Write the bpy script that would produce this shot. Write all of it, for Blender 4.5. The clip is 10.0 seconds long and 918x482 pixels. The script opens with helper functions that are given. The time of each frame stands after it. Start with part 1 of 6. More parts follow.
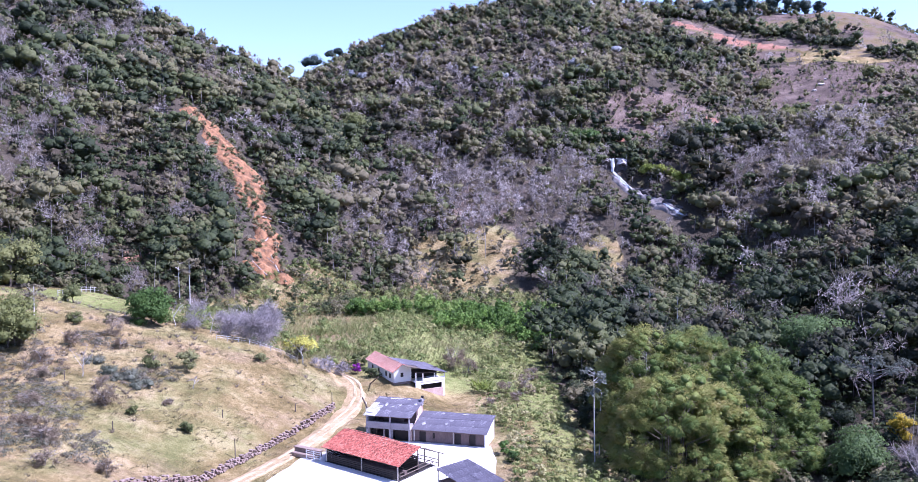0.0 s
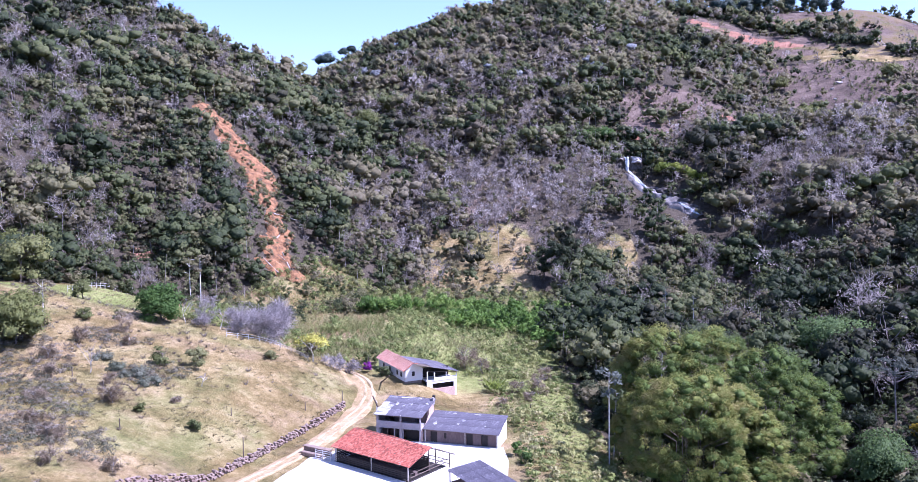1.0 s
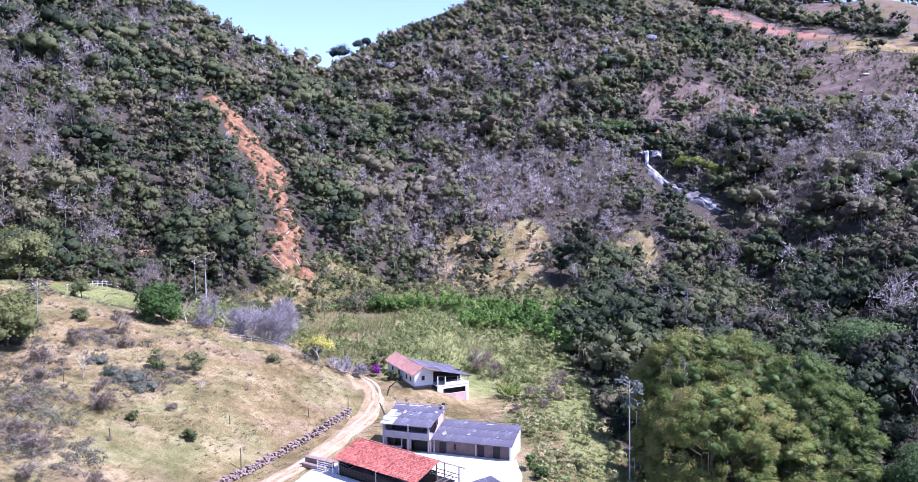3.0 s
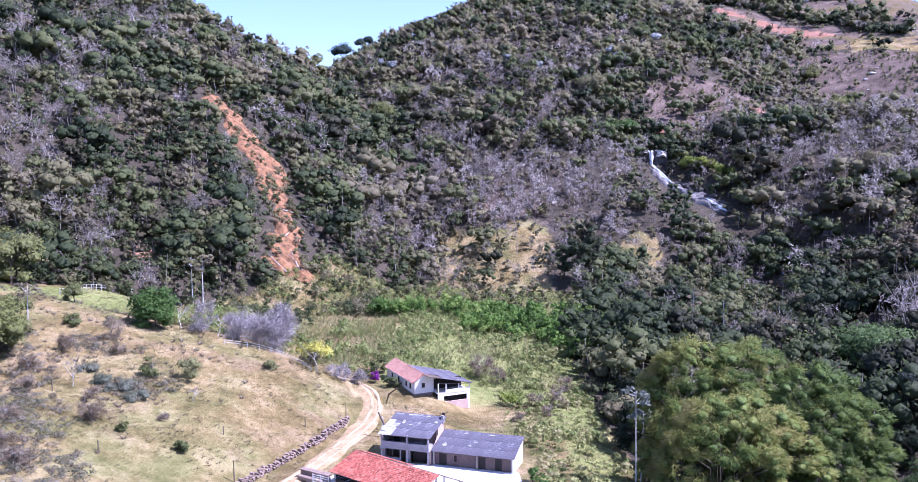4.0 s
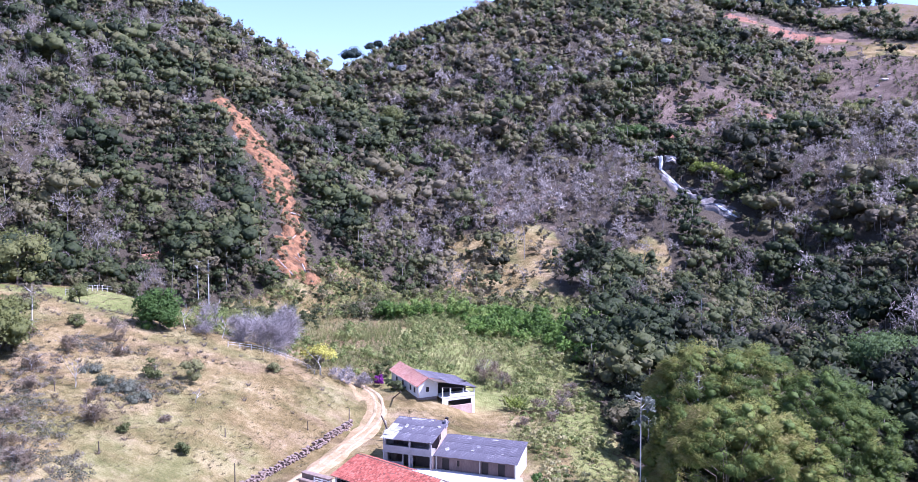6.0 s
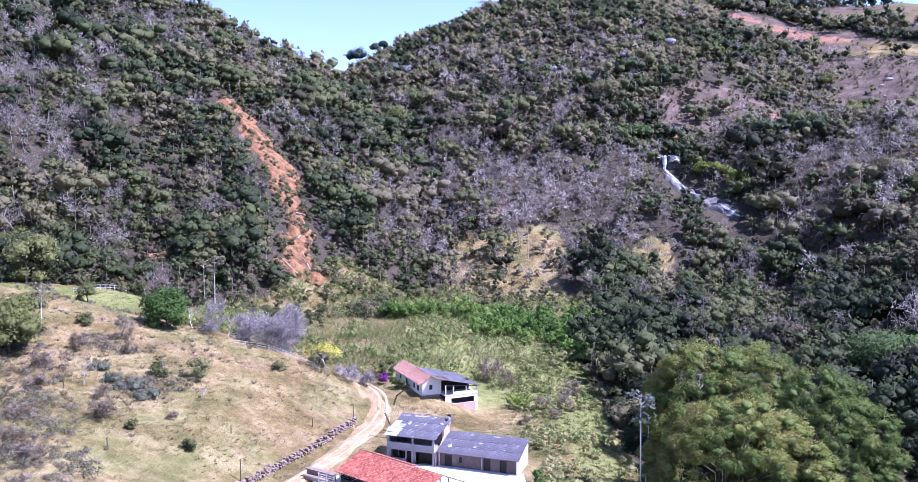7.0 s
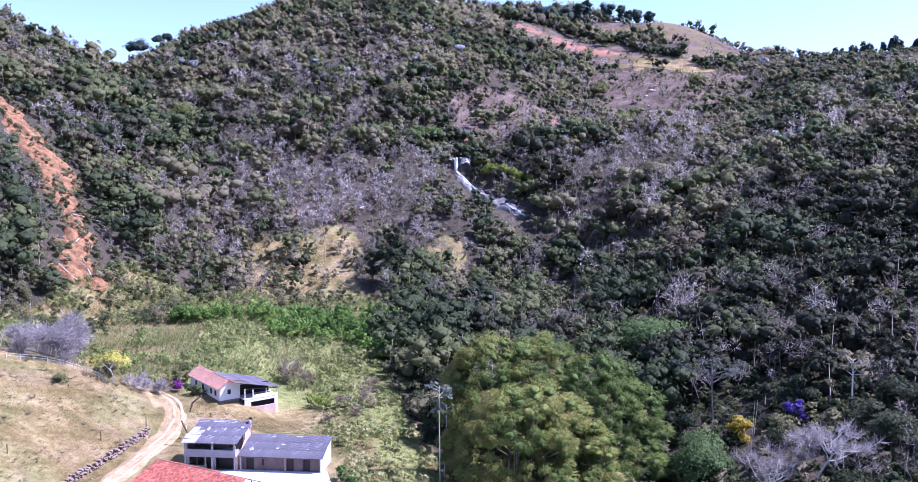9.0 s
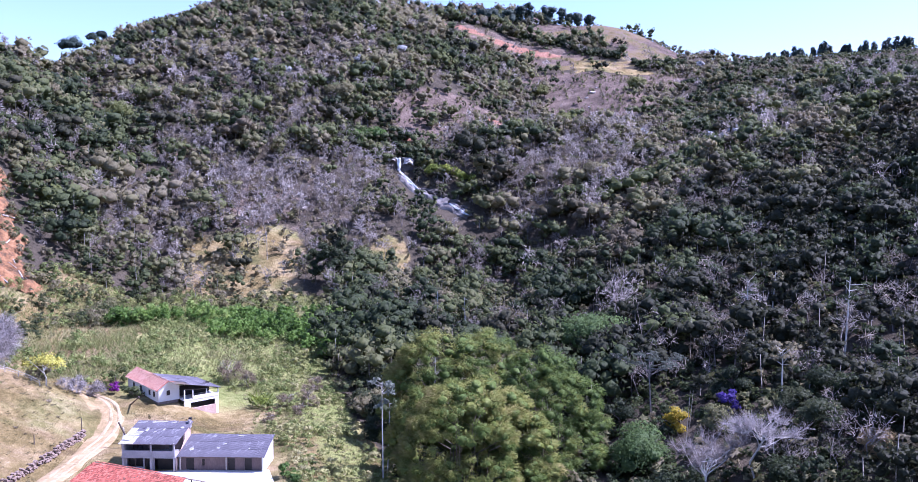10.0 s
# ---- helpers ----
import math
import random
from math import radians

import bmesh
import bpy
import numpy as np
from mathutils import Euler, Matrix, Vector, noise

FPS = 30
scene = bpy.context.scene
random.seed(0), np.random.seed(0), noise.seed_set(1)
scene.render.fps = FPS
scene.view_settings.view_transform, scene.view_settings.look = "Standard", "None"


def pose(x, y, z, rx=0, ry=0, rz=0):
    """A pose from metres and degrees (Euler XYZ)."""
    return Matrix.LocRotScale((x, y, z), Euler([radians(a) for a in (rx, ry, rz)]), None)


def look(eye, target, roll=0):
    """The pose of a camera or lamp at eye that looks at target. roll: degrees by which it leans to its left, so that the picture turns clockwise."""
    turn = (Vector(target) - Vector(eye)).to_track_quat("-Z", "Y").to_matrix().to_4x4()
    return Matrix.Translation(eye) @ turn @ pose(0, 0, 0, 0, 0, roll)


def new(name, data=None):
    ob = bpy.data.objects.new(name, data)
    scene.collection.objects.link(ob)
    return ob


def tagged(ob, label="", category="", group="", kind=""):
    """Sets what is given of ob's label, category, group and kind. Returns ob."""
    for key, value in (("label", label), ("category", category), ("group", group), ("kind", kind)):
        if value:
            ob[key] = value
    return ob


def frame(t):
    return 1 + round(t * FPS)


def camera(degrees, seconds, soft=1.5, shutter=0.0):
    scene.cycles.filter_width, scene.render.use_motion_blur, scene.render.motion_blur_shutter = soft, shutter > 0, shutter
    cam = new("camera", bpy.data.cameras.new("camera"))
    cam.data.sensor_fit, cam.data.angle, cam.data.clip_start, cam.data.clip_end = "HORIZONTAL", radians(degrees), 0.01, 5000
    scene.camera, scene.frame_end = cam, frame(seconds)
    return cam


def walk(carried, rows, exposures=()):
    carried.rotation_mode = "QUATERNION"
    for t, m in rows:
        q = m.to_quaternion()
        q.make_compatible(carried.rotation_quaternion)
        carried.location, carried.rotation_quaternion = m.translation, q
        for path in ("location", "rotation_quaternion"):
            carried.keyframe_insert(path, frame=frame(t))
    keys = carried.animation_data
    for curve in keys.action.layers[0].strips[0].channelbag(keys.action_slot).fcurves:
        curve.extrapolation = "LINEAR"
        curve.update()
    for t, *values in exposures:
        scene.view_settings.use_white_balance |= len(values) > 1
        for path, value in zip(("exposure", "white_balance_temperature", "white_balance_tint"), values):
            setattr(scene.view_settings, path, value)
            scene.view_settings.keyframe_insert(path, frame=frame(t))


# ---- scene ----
cam = camera(58.5, 10.0, soft=0.85)
PATH = [
    (0, pose(-0.00, 0.00, 49.00, 85.784, 0, 0.000) @ pose(0, 0, 0, 0, 0, -0.516)),
    (0.5, pose(-0.08, 1.29, 48.59, 85.751, 0, 0.355) @ pose(0, 0, 0, 0, 0, -0.395)),
    (1, pose(-0.02, 2.77, 48.33, 85.736, 0, 0.890) @ pose(0, 0, 0, 0, 0, -0.306)),
    (1.5, pose(0.26, 4.53, 48.11, 85.767, 0, 1.197) @ pose(0, 0, 0, 0, 0, -0.264)),
    (2, pose(0.49, 6.61, 48.03, 85.649, 0, 1.479) @ pose(0, 0, 0, 0, 0, -0.372)),
    (2.5, pose(0.70, 8.98, 48.22, 85.443, 0, 1.830) @ pose(0, 0, 0, 0, 0, -0.310)),
    (4, pose(1.09, 16.16, 49.41, 85.202, 0, 2.294) @ pose(0, 0, 0, 0, 0, -0.246)),
    (4.5, pose(1.20, 17.49, 49.27, 85.260, 0, 2.294) @ pose(0, 0, 0, 0, 0, -0.159)),
    (5, pose(1.39, 17.98, 49.05, 85.431, 0, 2.312) @ pose(0, 0, 0, 0, 0, -0.054)),
    (5.5, pose(1.63, 17.80, 48.97, 85.548, 0, 2.485) @ pose(0, 0, 0, 0, 0, 0.067)),
    (6.8, pose(2.45, 15.70, 49.08, 85.535, 0, 3.620) @ pose(0, 0, 0, 0, 0, 0.050)),
    (6.9, pose(2.51, 15.53, 49.08, 85.529, 0, 3.432) @ pose(0, 0, 0, 0, 0, 0.054)),
    (7, pose(2.57, 15.37, 49.09, 85.528, 0, 3.357) @ pose(0, 0, 0, 0, 0, 0.053)),
    (7.1, pose(2.60, 15.13, 49.10, 85.529, 0, 1.762) @ pose(0, 0, 0, 0, 0, 0.086)),
    (7.2, pose(2.64, 14.90, 49.10, 85.530, 0, -0.698) @ pose(0, 0, 0, 0, 0, 0.119)),
    (7.3, pose(2.67, 14.66, 49.11, 85.531, 0, -2.475) @ pose(0, 0, 0, 0, 0, 0.151)),
    (7.4, pose(2.71, 14.43, 49.11, 85.532, 0, -3.626) @ pose(0, 0, 0, 0, 0, 0.184)),
    (7.5, pose(2.74, 14.19, 49.12, 85.533, 0, -4.281) @ pose(0, 0, 0, 0, 0, 0.217)),
    (7.6, pose(2.71, 13.98, 49.13, 85.558, 0, -5.594) @ pose(0, 0, 0, 0, 0, 0.293)),
    (7.7, pose(2.68, 13.77, 49.14, 85.582, 0, -6.288) @ pose(0, 0, 0, 0, 0, 0.369)),
    (7.8, pose(2.66, 13.56, 49.15, 85.607, 0, -7.267) @ pose(0, 0, 0, 0, 0, 0.445)),
    (7.9, pose(2.63, 13.35, 49.16, 85.631, 0, -8.125) @ pose(0, 0, 0, 0, 0, 0.521)),
    (8, pose(2.60, 13.14, 49.17, 85.656, 0, -8.875) @ pose(0, 0, 0, 0, 0, 0.597)),
    (8.1, pose(2.46, 13.03, 49.19, 85.627, 0, -9.739) @ pose(0, 0, 0, 0, 0, 0.583)),
    (8.2, pose(2.31, 12.91, 49.21, 85.599, 0, -10.860) @ pose(0, 0, 0, 0, 0, 0.569)),
    (8.3, pose(2.17, 12.80, 49.24, 85.570, 0, -10.963) @ pose(0, 0, 0, 0, 0, 0.556)),
    (8.5, pose(1.88, 12.57, 49.28, 85.513, 0, -10.903) @ pose(0, 0, 0, 0, 0, 0.528)),
    (9, pose(1.42, 12.20, 49.21, 85.613, 0, -10.980) @ pose(0, 0, 0, 0, 0, 0.410)),
    (9.2, pose(1.43, 11.97, 49.05, 85.631, 0, -11.703) @ pose(0, 0, 0, 0, 0, 0.384)),
    (9.3, pose(1.43, 11.85, 48.98, 85.640, 0, -12.063) @ pose(0, 0, 0, 0, 0, 0.371)),
    (9.5, pose(1.44, 11.62, 48.82, 85.658, 0, -12.619) @ pose(0, 0, 0, 0, 0, 0.345)),
    (9.6, pose(1.48, 11.48, 48.73, 85.679, 0, -13.544) @ pose(0, 0, 0, 0, 0, 0.345)),
    (9.8, pose(1.55, 11.19, 48.54, 85.722, 0, -14.454) @ pose(0, 0, 0, 0, 0, 0.346)),
    (10, pose(1.63, 10.90, 48.35, 85.765, 0, -14.870) @ pose(0, 0, 0, 0, 0, 0.346)),
]
walk(cam, PATH, [(0.0, 1.20, 5110, 38), (10.0, 1.20, 5110, 38)])

# ---- daylight ----
SUN_EL, SUN_AZ = 55, 96          # degrees above the horizon; clockwise from +y
world = bpy.data.worlds.new("daylight")
scene.world = world
world.use_nodes = True
wn = world.node_tree
sky = wn.nodes.new("ShaderNodeTexSky")
sky.sky_type, sky.sun_disc = "NISHITA", False
sky.sun_elevation, sky.sun_rotation = radians(SUN_EL), radians(SUN_AZ)
sky.altitude, sky.air_density, sky.dust_density, sky.ozone_density = 400, 1.0, 1.0, 1.0
wn.nodes["Background"].inputs[1].default_value = 0.115
wn.links.new(sky.outputs[0], wn.nodes["Background"].inputs[0])
sun = new("sun", bpy.data.lights.new("sun", "SUN"))
sun.data.energy, sun.data.angle, sun.data.color = 4.9, radians(0.53), (1, .95, .88)
ca, sa = math.cos(radians(SUN_EL)), math.sin(radians(SUN_EL))
sun.matrix_world = look((0, 0, 0), (-math.sin(radians(SUN_AZ)) * ca, -math.cos(radians(SUN_AZ)) * ca, -sa))


# ---- materials ----
def material(name):
    m = bpy.data.materials.new(name)
    m.use_nodes = True
    n, l = m.node_tree.nodes, m.node_tree.links
    return m, n, l, n["Principled BSDF"]


def ramp(n, l, fac, stops):
    r = n.new("ShaderNodeValToRGB")
    while len(r.color_ramp.elements) < len(stops):
        r.color_ramp.elements.new(.5)
    for e, (at, col) in zip(r.color_ramp.elements, stops):
        e.position, e.color = at, (*col, 1)
    l.new(fac, r.inputs[0])
    return r.outputs[0]


def fuzz(n, l, scale, detail=5, rough=.6, stretch=None):
    t = n.new("ShaderNodeTexNoise")
    t.inputs["Scale"].default_value, t.inputs["Detail"].default_value, t.inputs["Roughness"].default_value = scale, detail, rough
    c = n.new("ShaderNodeTexCoord")
    if stretch:
        mp = n.new("ShaderNodeMapping")
        mp.inputs["Scale"].default_value = stretch
        l.new(c.outputs["Object"], mp.inputs[0])
        l.new(mp.outputs[0], t.inputs[0])
    else:
        l.new(c.outputs["Object"], t.inputs[0])
    return t.outputs[0]


def sums(n, l, a, b, op="ADD"):
    m = n.new("ShaderNodeMath")
    m.operation = op
    for k, v in ((0, a), (1, b)):
        if isinstance(v, (int, float)):
            m.inputs[k].default_value = v
        else:
            l.new(v, m.inputs[k])
    return m.outputs[0]


def blend(n, l, fac, a, b, how="MIX"):
    m = n.new("ShaderNodeMix")
    m.data_type, m.blend_type = "RGBA", how
    for k, v in ((0, fac), (6, a), (7, b)):
        if isinstance(v, (int, float)):
            m.inputs[k].default_value = v
        elif isinstance(v, tuple):
            m.inputs[k].default_value = (*v, 1)
        else:
            l.new(v, m.inputs[k])
    return m.outputs[2]


def bump(n, l, b, height, strength, distance):
    k = n.new("ShaderNodeBump")
    k.inputs["Strength"].default_value, k.inputs["Distance"].default_value = strength, distance
    l.new(height, k.inputs["Height"])
    l.new(k.outputs[0], b.inputs["Normal"])


def surface(name, stops, scale, fine, rough=.85, strength=.4, distance=.05, stretch=None, each=0.0, metal=0.0, spec=.3):
    """Weathered matter: broad stains and fine grain; each: how far pieces differ."""
    m, n, l, b = material(name)
    f = sums(n, l, sums(n, l, fuzz(n, l, scale, 6, .65, stretch), .62, "MULTIPLY"), sums(n, l, fuzz(n, l, fine, 4, .7, stretch), .38, "MULTIPLY"))
    if each:
        o = n.new("ShaderNodeObjectInfo")
        f = sums(n, l, f, sums(n, l, sums(n, l, o.outputs["Random"], .5, "SUBTRACT"), each, "MULTIPLY"))
    l.new(ramp(n, l, f, stops), b.inputs["Base Color"])
    b.inputs["Roughness"].default_value, b.inputs["Metallic"].default_value, b.inputs["Specular IOR Level"].default_value = rough, metal, spec
    bump(n, l, b, f, strength, distance)
    return m


def tiles(name, stops):
    """Clay tiles that differ piece by piece under broad lichen stains."""
    m, n, l, b = material(name)
    g = n.new("ShaderNodeNewGeometry")
    f = sums(n, l, sums(n, l, g.outputs["Random Per Island"], .5, "MULTIPLY"), sums(n, l, fuzz(n, l, .55, 6, .7), .5, "MULTIPLY"))
    l.new(ramp(n, l, f, stops), b.inputs["Base Color"])
    b.inputs["Roughness"].default_value, b.inputs["Specular IOR Level"].default_value = .85, .25
    bump(n, l, b, fuzz(n, l, 9, 4), .4, .02)
    return m


def foliage(name, stops, single=False, glow=.36, patch=0.0):
    """Leaves: the tree's own tone, then leaf by leaf. single: the tone comes from the object."""
    m, n, l, b = material(name)
    g = n.new("ShaderNodeNewGeometry")
    if single:
        tone = n.new("ShaderNodeObjectInfo").outputs["Random"]
    else:
        a = n.new("ShaderNodeAttribute")
        a.attribute_name = "tone"
        tone = a.outputs["Fac"]
    f = sums(n, l, sums(n, l, tone, .86, "MULTIPLY"), sums(n, l, g.outputs["Random Per Island"], .14, "MULTIPLY"))
    if patch:
        f = sums(n, l, f, sums(n, l, sums(n, l, fuzz(n, l, .35, 3), .5, "SUBTRACT"), patch, "MULTIPLY"))
    grain = n.new("ShaderNodeTexNoise")
    grain.inputs["Scale"].default_value, grain.inputs["Detail"].default_value, grain.inputs["Roughness"].default_value = 1.15, 4, .7
    l.new(n.new("ShaderNodeTexCoord").outputs["Object"], grain.inputs[0])
    f = sums(n, l, f, sums(n, l, sums(n, l, grain.outputs[0], .5, "SUBTRACT"), .24, "MULTIPLY"))
    col = ramp(n, l, f, stops)
    l.new(col, b.inputs["Base Color"])
    b.inputs["Roughness"].default_value, b.inputs["Specular IOR Level"].default_value = .62, .2
    # leaves of one spray turn the same way on the whole
    lean = n.new("ShaderNodeAttribute")
    lean.attribute_name = "lean"
    turn = n.new("ShaderNodeVectorTransform")
    turn.vector_type, turn.convert_from, turn.convert_to = "VECTOR", "OBJECT", "WORLD"
    l.new(lean.outputs["Vector"], turn.inputs[0])
    mixed = n.new("ShaderNodeVectorMath")
    mixed.operation = "MULTIPLY_ADD"
    l.new(g.outputs["Normal"], mixed.inputs[0])
    mixed.inputs[1].default_value = (.35, .35, .35)
    ruffle = n.new("ShaderNodeVectorMath")
    ruffle.operation = "MULTIPLY_ADD"
    l.new(grain.outputs["Color"], ruffle.inputs[0])
    ruffle.inputs[1].default_value = (3.4, 3.4, 3.4)
    l.new(turn.outputs[0], ruffle.inputs[2])
    level = n.new("ShaderNodeVectorMath")
    level.operation = "SUBTRACT"
    l.new(ruffle.outputs[0], level.inputs[0])
    level.inputs[1].default_value = (1.7, 1.7, 1.7)
    l.new(level.outputs[0], mixed.inputs[2])
    whole = n.new("ShaderNodeVectorMath")
    whole.operation = "NORMALIZE"
    l.new(mixed.outputs[0], whole.inputs[0])
    l.new(whole.outputs[0], b.inputs["Normal"])
    t = n.new("ShaderNodeBsdfTranslucent")
    l.new(col, t.inputs[0])
    mix = n.new("ShaderNodeMixShader")
    mix.inputs[0].default_value = glow
    l.new(b.outputs[0], mix.inputs[1])
    l.new(t.outputs[0], mix.inputs[2])
    l.new(mix.outputs[0], n["Material Output"].inputs[0])
    return m


LEAF_STOPS = [(0, (.034, .048, .023)), (.18, (.068, .088, .036)), (.40, (.125, .142, .055)), (.60, (.19, .18, .088)), (.80, (.205, .180, .105)), (1, (.235, .205, .135))]
M_WOOD_LEAF = foliage("woodland_leaf", LEAF_STOPS, glow=.45)
# olive-brown foliage, darkened further to paint the eastern slope's shade
M_DUSKY_LEAF = foliage("olive_brown_shaded_leaf", [(0, (.024, .029, .014)), (.3, (.042, .044, .022)), (.6, (.074, .067, .036)), (.85, (.12, .098, .060)), (1, (.17, .142, .098))])
M_TREE_LEAF = foliage("tree_leaf", LEAF_STOPS, single=True)
M_TWIG = foliage("leafless_twig", [(0, (.19, .165, .143)), (.5, (.32, .285, .258)), (1, (.46, .42, .39))], glow=.35)
M_TWIG_ONE = foliage("leafless_twig_grey", [(0, (.25, .22, .215)), (.5, (.34, .305, .30)), (1, (.44, .405, .40))], single=True, glow=.25)
M_TWIG_BROWN = foliage("leafless_twig_brown", [(0, (.16, .12, .075)), (.5, (.25, .195, .13)), (1, (.35, .285, .20))], single=True, glow=.25)
M_BUSH = foliage("thicket_leaf", [(0, (.075, .14, .024)), (.5, (.135, .23, .04)), (1, (.25, .32, .08))])
M_BRIGHT = foliage("bright_leaf", [(0, (.058, .108, .024)), (.5, (.09, .16, .034)), (1, (.14, .215, .055))], single=True)
M_LIME = foliage("lime_leaf", [(0, (.16, .20, .035)), (.5, (.22, .27, .05)), (1, (.30, .33, .07))], single=True)
M_KNOLL = foliage("dry_season_leaf", [(0, (.11, .13, .045)), (.5, (.17, .185, .065)), (1, (.25, .245, .11))], single=True)
M_WEED_ONE = foliage("sprawling_leaf", [(0, (.085, .105, .065)), (.5, (.13, .145, .095)), (1, (.19, .195, .14))], single=True)
M_BAMBOO = foliage("bamboo_leaf", [(0, (.083, .131, .028)), (.3, (.154, .206, .043)), (.6, (.275, .278, .066)), (1, (.378, .312, .122))], patch=.3, glow=.3)
M_OLIVE = foliage("olive_leaf", [(0, (.10, .115, .035)), (.5, (.15, .165, .05)), (1, (.21, .215, .08))], single=True)
M_YELLOW = foliage("yellow_blossom", [(0, (.42, .39, .06)), (.5, (.56, .53, .12)), (1, (.66, .63, .24))], single=True)
M_ORANGE = foliage("orange_blossom", [(0, (.30, .22, .02)), (.6, (.42, .33, .03)), (1, (.50, .42, .06))], single=True)
M_COOL = foliage("cool_green_leaf", [(0, (.07, .115, .036)), (.5, (.11, .165, .055)), (1, (.16, .21, .08))], single=True)
M_OCHRE = foliage("ochre_leaf", [(0, (.16, .115, .055)), (.5, (.235, .17, .085)), (1, (.31, .245, .13))], single=True)
M_PURPLE = foliage("purple_blossom", [(0, (.06, .04, .19)), (.5, (.10, .065, .29)), (1, (.17, .12, .38))], single=True)
M_MAGENTA = foliage("magenta_blossom", [(0, (.22, .03, .24)), (.5, (.34, .06, .36)), (1, (.45, .12, .45))], single=True)
M_WHITE_LEAF = foliage("silvery_leaf", [(0, (.30, .32, .33)), (.5, (.42, .44, .46)), (1, (.55, .56, .58))], single=True)
# deep green of dark trees; also tree_leaf darkened for the slope-foot shade
M_SHADE_TREE = foliage("deep_green_and_shaded_leaf", [(0, (.026, .036, .018)), (.5, (.045, .060, .028)), (1, (.080, .092, .045))], single=True)
# dark leaf greyed with silver: shade and glints both mixed into the colour
M_SHADE_SILVER = foliage("shaded_silver_leaf", [(0, (.045, .06, .045)), (.5, (.085, .10, .08)), (1, (.15, .165, .14))], single=True)
M_SILVER = foliage("grey_leaf", [(0, (.11, .125, .10)), (.5, (.16, .18, .145)), (1, (.24, .26, .22))], single=True)
M_STRAW = foliage("dry_grass", [(0, (.12, .108, .042)), (.5, (.215, .18, .085)), (1, (.34, .285, .15))], glow=.15)
M_REED = foliage("tall_grass", [(0, (.125, .17, .045)), (.4, (.225, .265, .080)), (.75, (.335, .335, .125)), (1, (.44, .395, .20))], glow=.35)
M_BRUSH = foliage("dry_brush", [(0, (.10, .08, .055)), (.5, (.19, .15, .115)), (1, (.32, .28, .23))], glow=.2)
M_WEED = foliage("grey_green_weed", [(0, (.11, .12, .07)), (.5, (.175, .165, .115)), (1, (.28, .24, .185))])
M_DARKTREE = foliage("dark_pine_leaf", [(0, (.016, .032, .028)), (.6, (.028, .048, .036)), (1, (.05, .07, .045))], single=True, glow=.1)
M_BARK = surface("pale_bark", [(.2, (.20, .17, .15)), (.5, (.36, .33, .30)), (.8, (.52, .49, .45))], .8, 6, .9, .5, .05)
M_BARK_GREY = surface("grey_bark", [(.2, (.13, .11, .10)), (.5, (.23, .20, .19)), (.8, (.38, .35, .33))], .8, 6, .9, .5, .05)
M_BARK_WHITE = surface("white_bark", [(.2, (.40, .37, .33)), (.5, (.58, .55, .51)), (.8, (.70, .68, .64))], .8, 6, .85, .4, .04)
M_BARK_DARK = surface("dark_bark", [(.2, (.07, .055, .045)), (.6, (.14, .115, .095)), (.9, (.22, .19, .16))], .8, 6, .9, .5, .05)

M_CONCRETE = surface("sunbleached_concrete", [(.22, (.36, .33, .30)), (.5, (.58, .55, .51)), (.75, (.72, .70, .67))], .25, 3, .9, .3, .02)
M_PLASTER = surface("grey_plaster", [(.2, (.19, .175, .18)), (.5, (.30, .28, .29)), (.8, (.42, .40, .41))], .5, 5, .9, .3, .02)
M_WHITEWASH = surface("whitewashed_wall", [(.2, (.60, .56, .53)), (.45, (.76, .74, .71)), (.8, (.82, .81, .79))], .5, 5, .9, .25, .015)
M_PINKWALL = surface("faded_pink_plaster", [(.2, (.36, .22, .17)), (.5, (.52, .37, .31)), (.8, (.70, .61, .57))], .7, 5, .9, .3, .02)
M_BROWNWALL = surface("stained_brown_wall", [(.2, (.07, .05, .046)), (.5, (.145, .105, .096)), (.8, (.24, .185, .17))], .6, 4, .9, .4, .02, stretch=(1, 1, .35))
M_TIMBER = surface("weathered_timber", [(.2, (.055, .042, .034)), (.55, (.13, .10, .08)), (.85, (.24, .20, .17))], 1.2, 9, .85, .5, .02, stretch=(1, 1, .2), each=.2)
M_TIMBER_PALE = surface("bleached_timber", [(.2, (.28, .24, .20)), (.5, (.44, .40, .35)), (.85, (.58, .54, .49))], 1.2, 9, .85, .5, .02, each=.2)
M_ROOF = surface("fibre_cement_sheet", [(.25, (.05, .046, .056)), (.44, (.082, .076, .094)), (.545, (.108, .10, .122)), (.585, (.20, .19, .205)), (.8, (.32, .31, .325))], .5, 3, .85, .35, .015, each=.07)
M_ROOF_PALE = surface("pale_roof_sheet", [(.3, (.15, .145, .155)), (.44, (.22, .215, .22)), (.52, (.36, .35, .345)), (.8, (.5, .49, .48))], .8, 5, .8, .3, .015, each=.1)
M_TILE = tiles("red_clay_tile", [(.12, (.085, .035, .028)), (.3, (.24, .065, .045)), (.5, (.36, .10, .068)), (.7, (.42, .15, .10)), (.9, (.46, .24, .19))])
M_TILE_OLD = tiles("orange_clay_tile", [(.12, (.19, .09, .07)), (.3, (.38, .175, .13)), (.6, (.48, .26, .195)), (.9, (.54, .38, .32))])
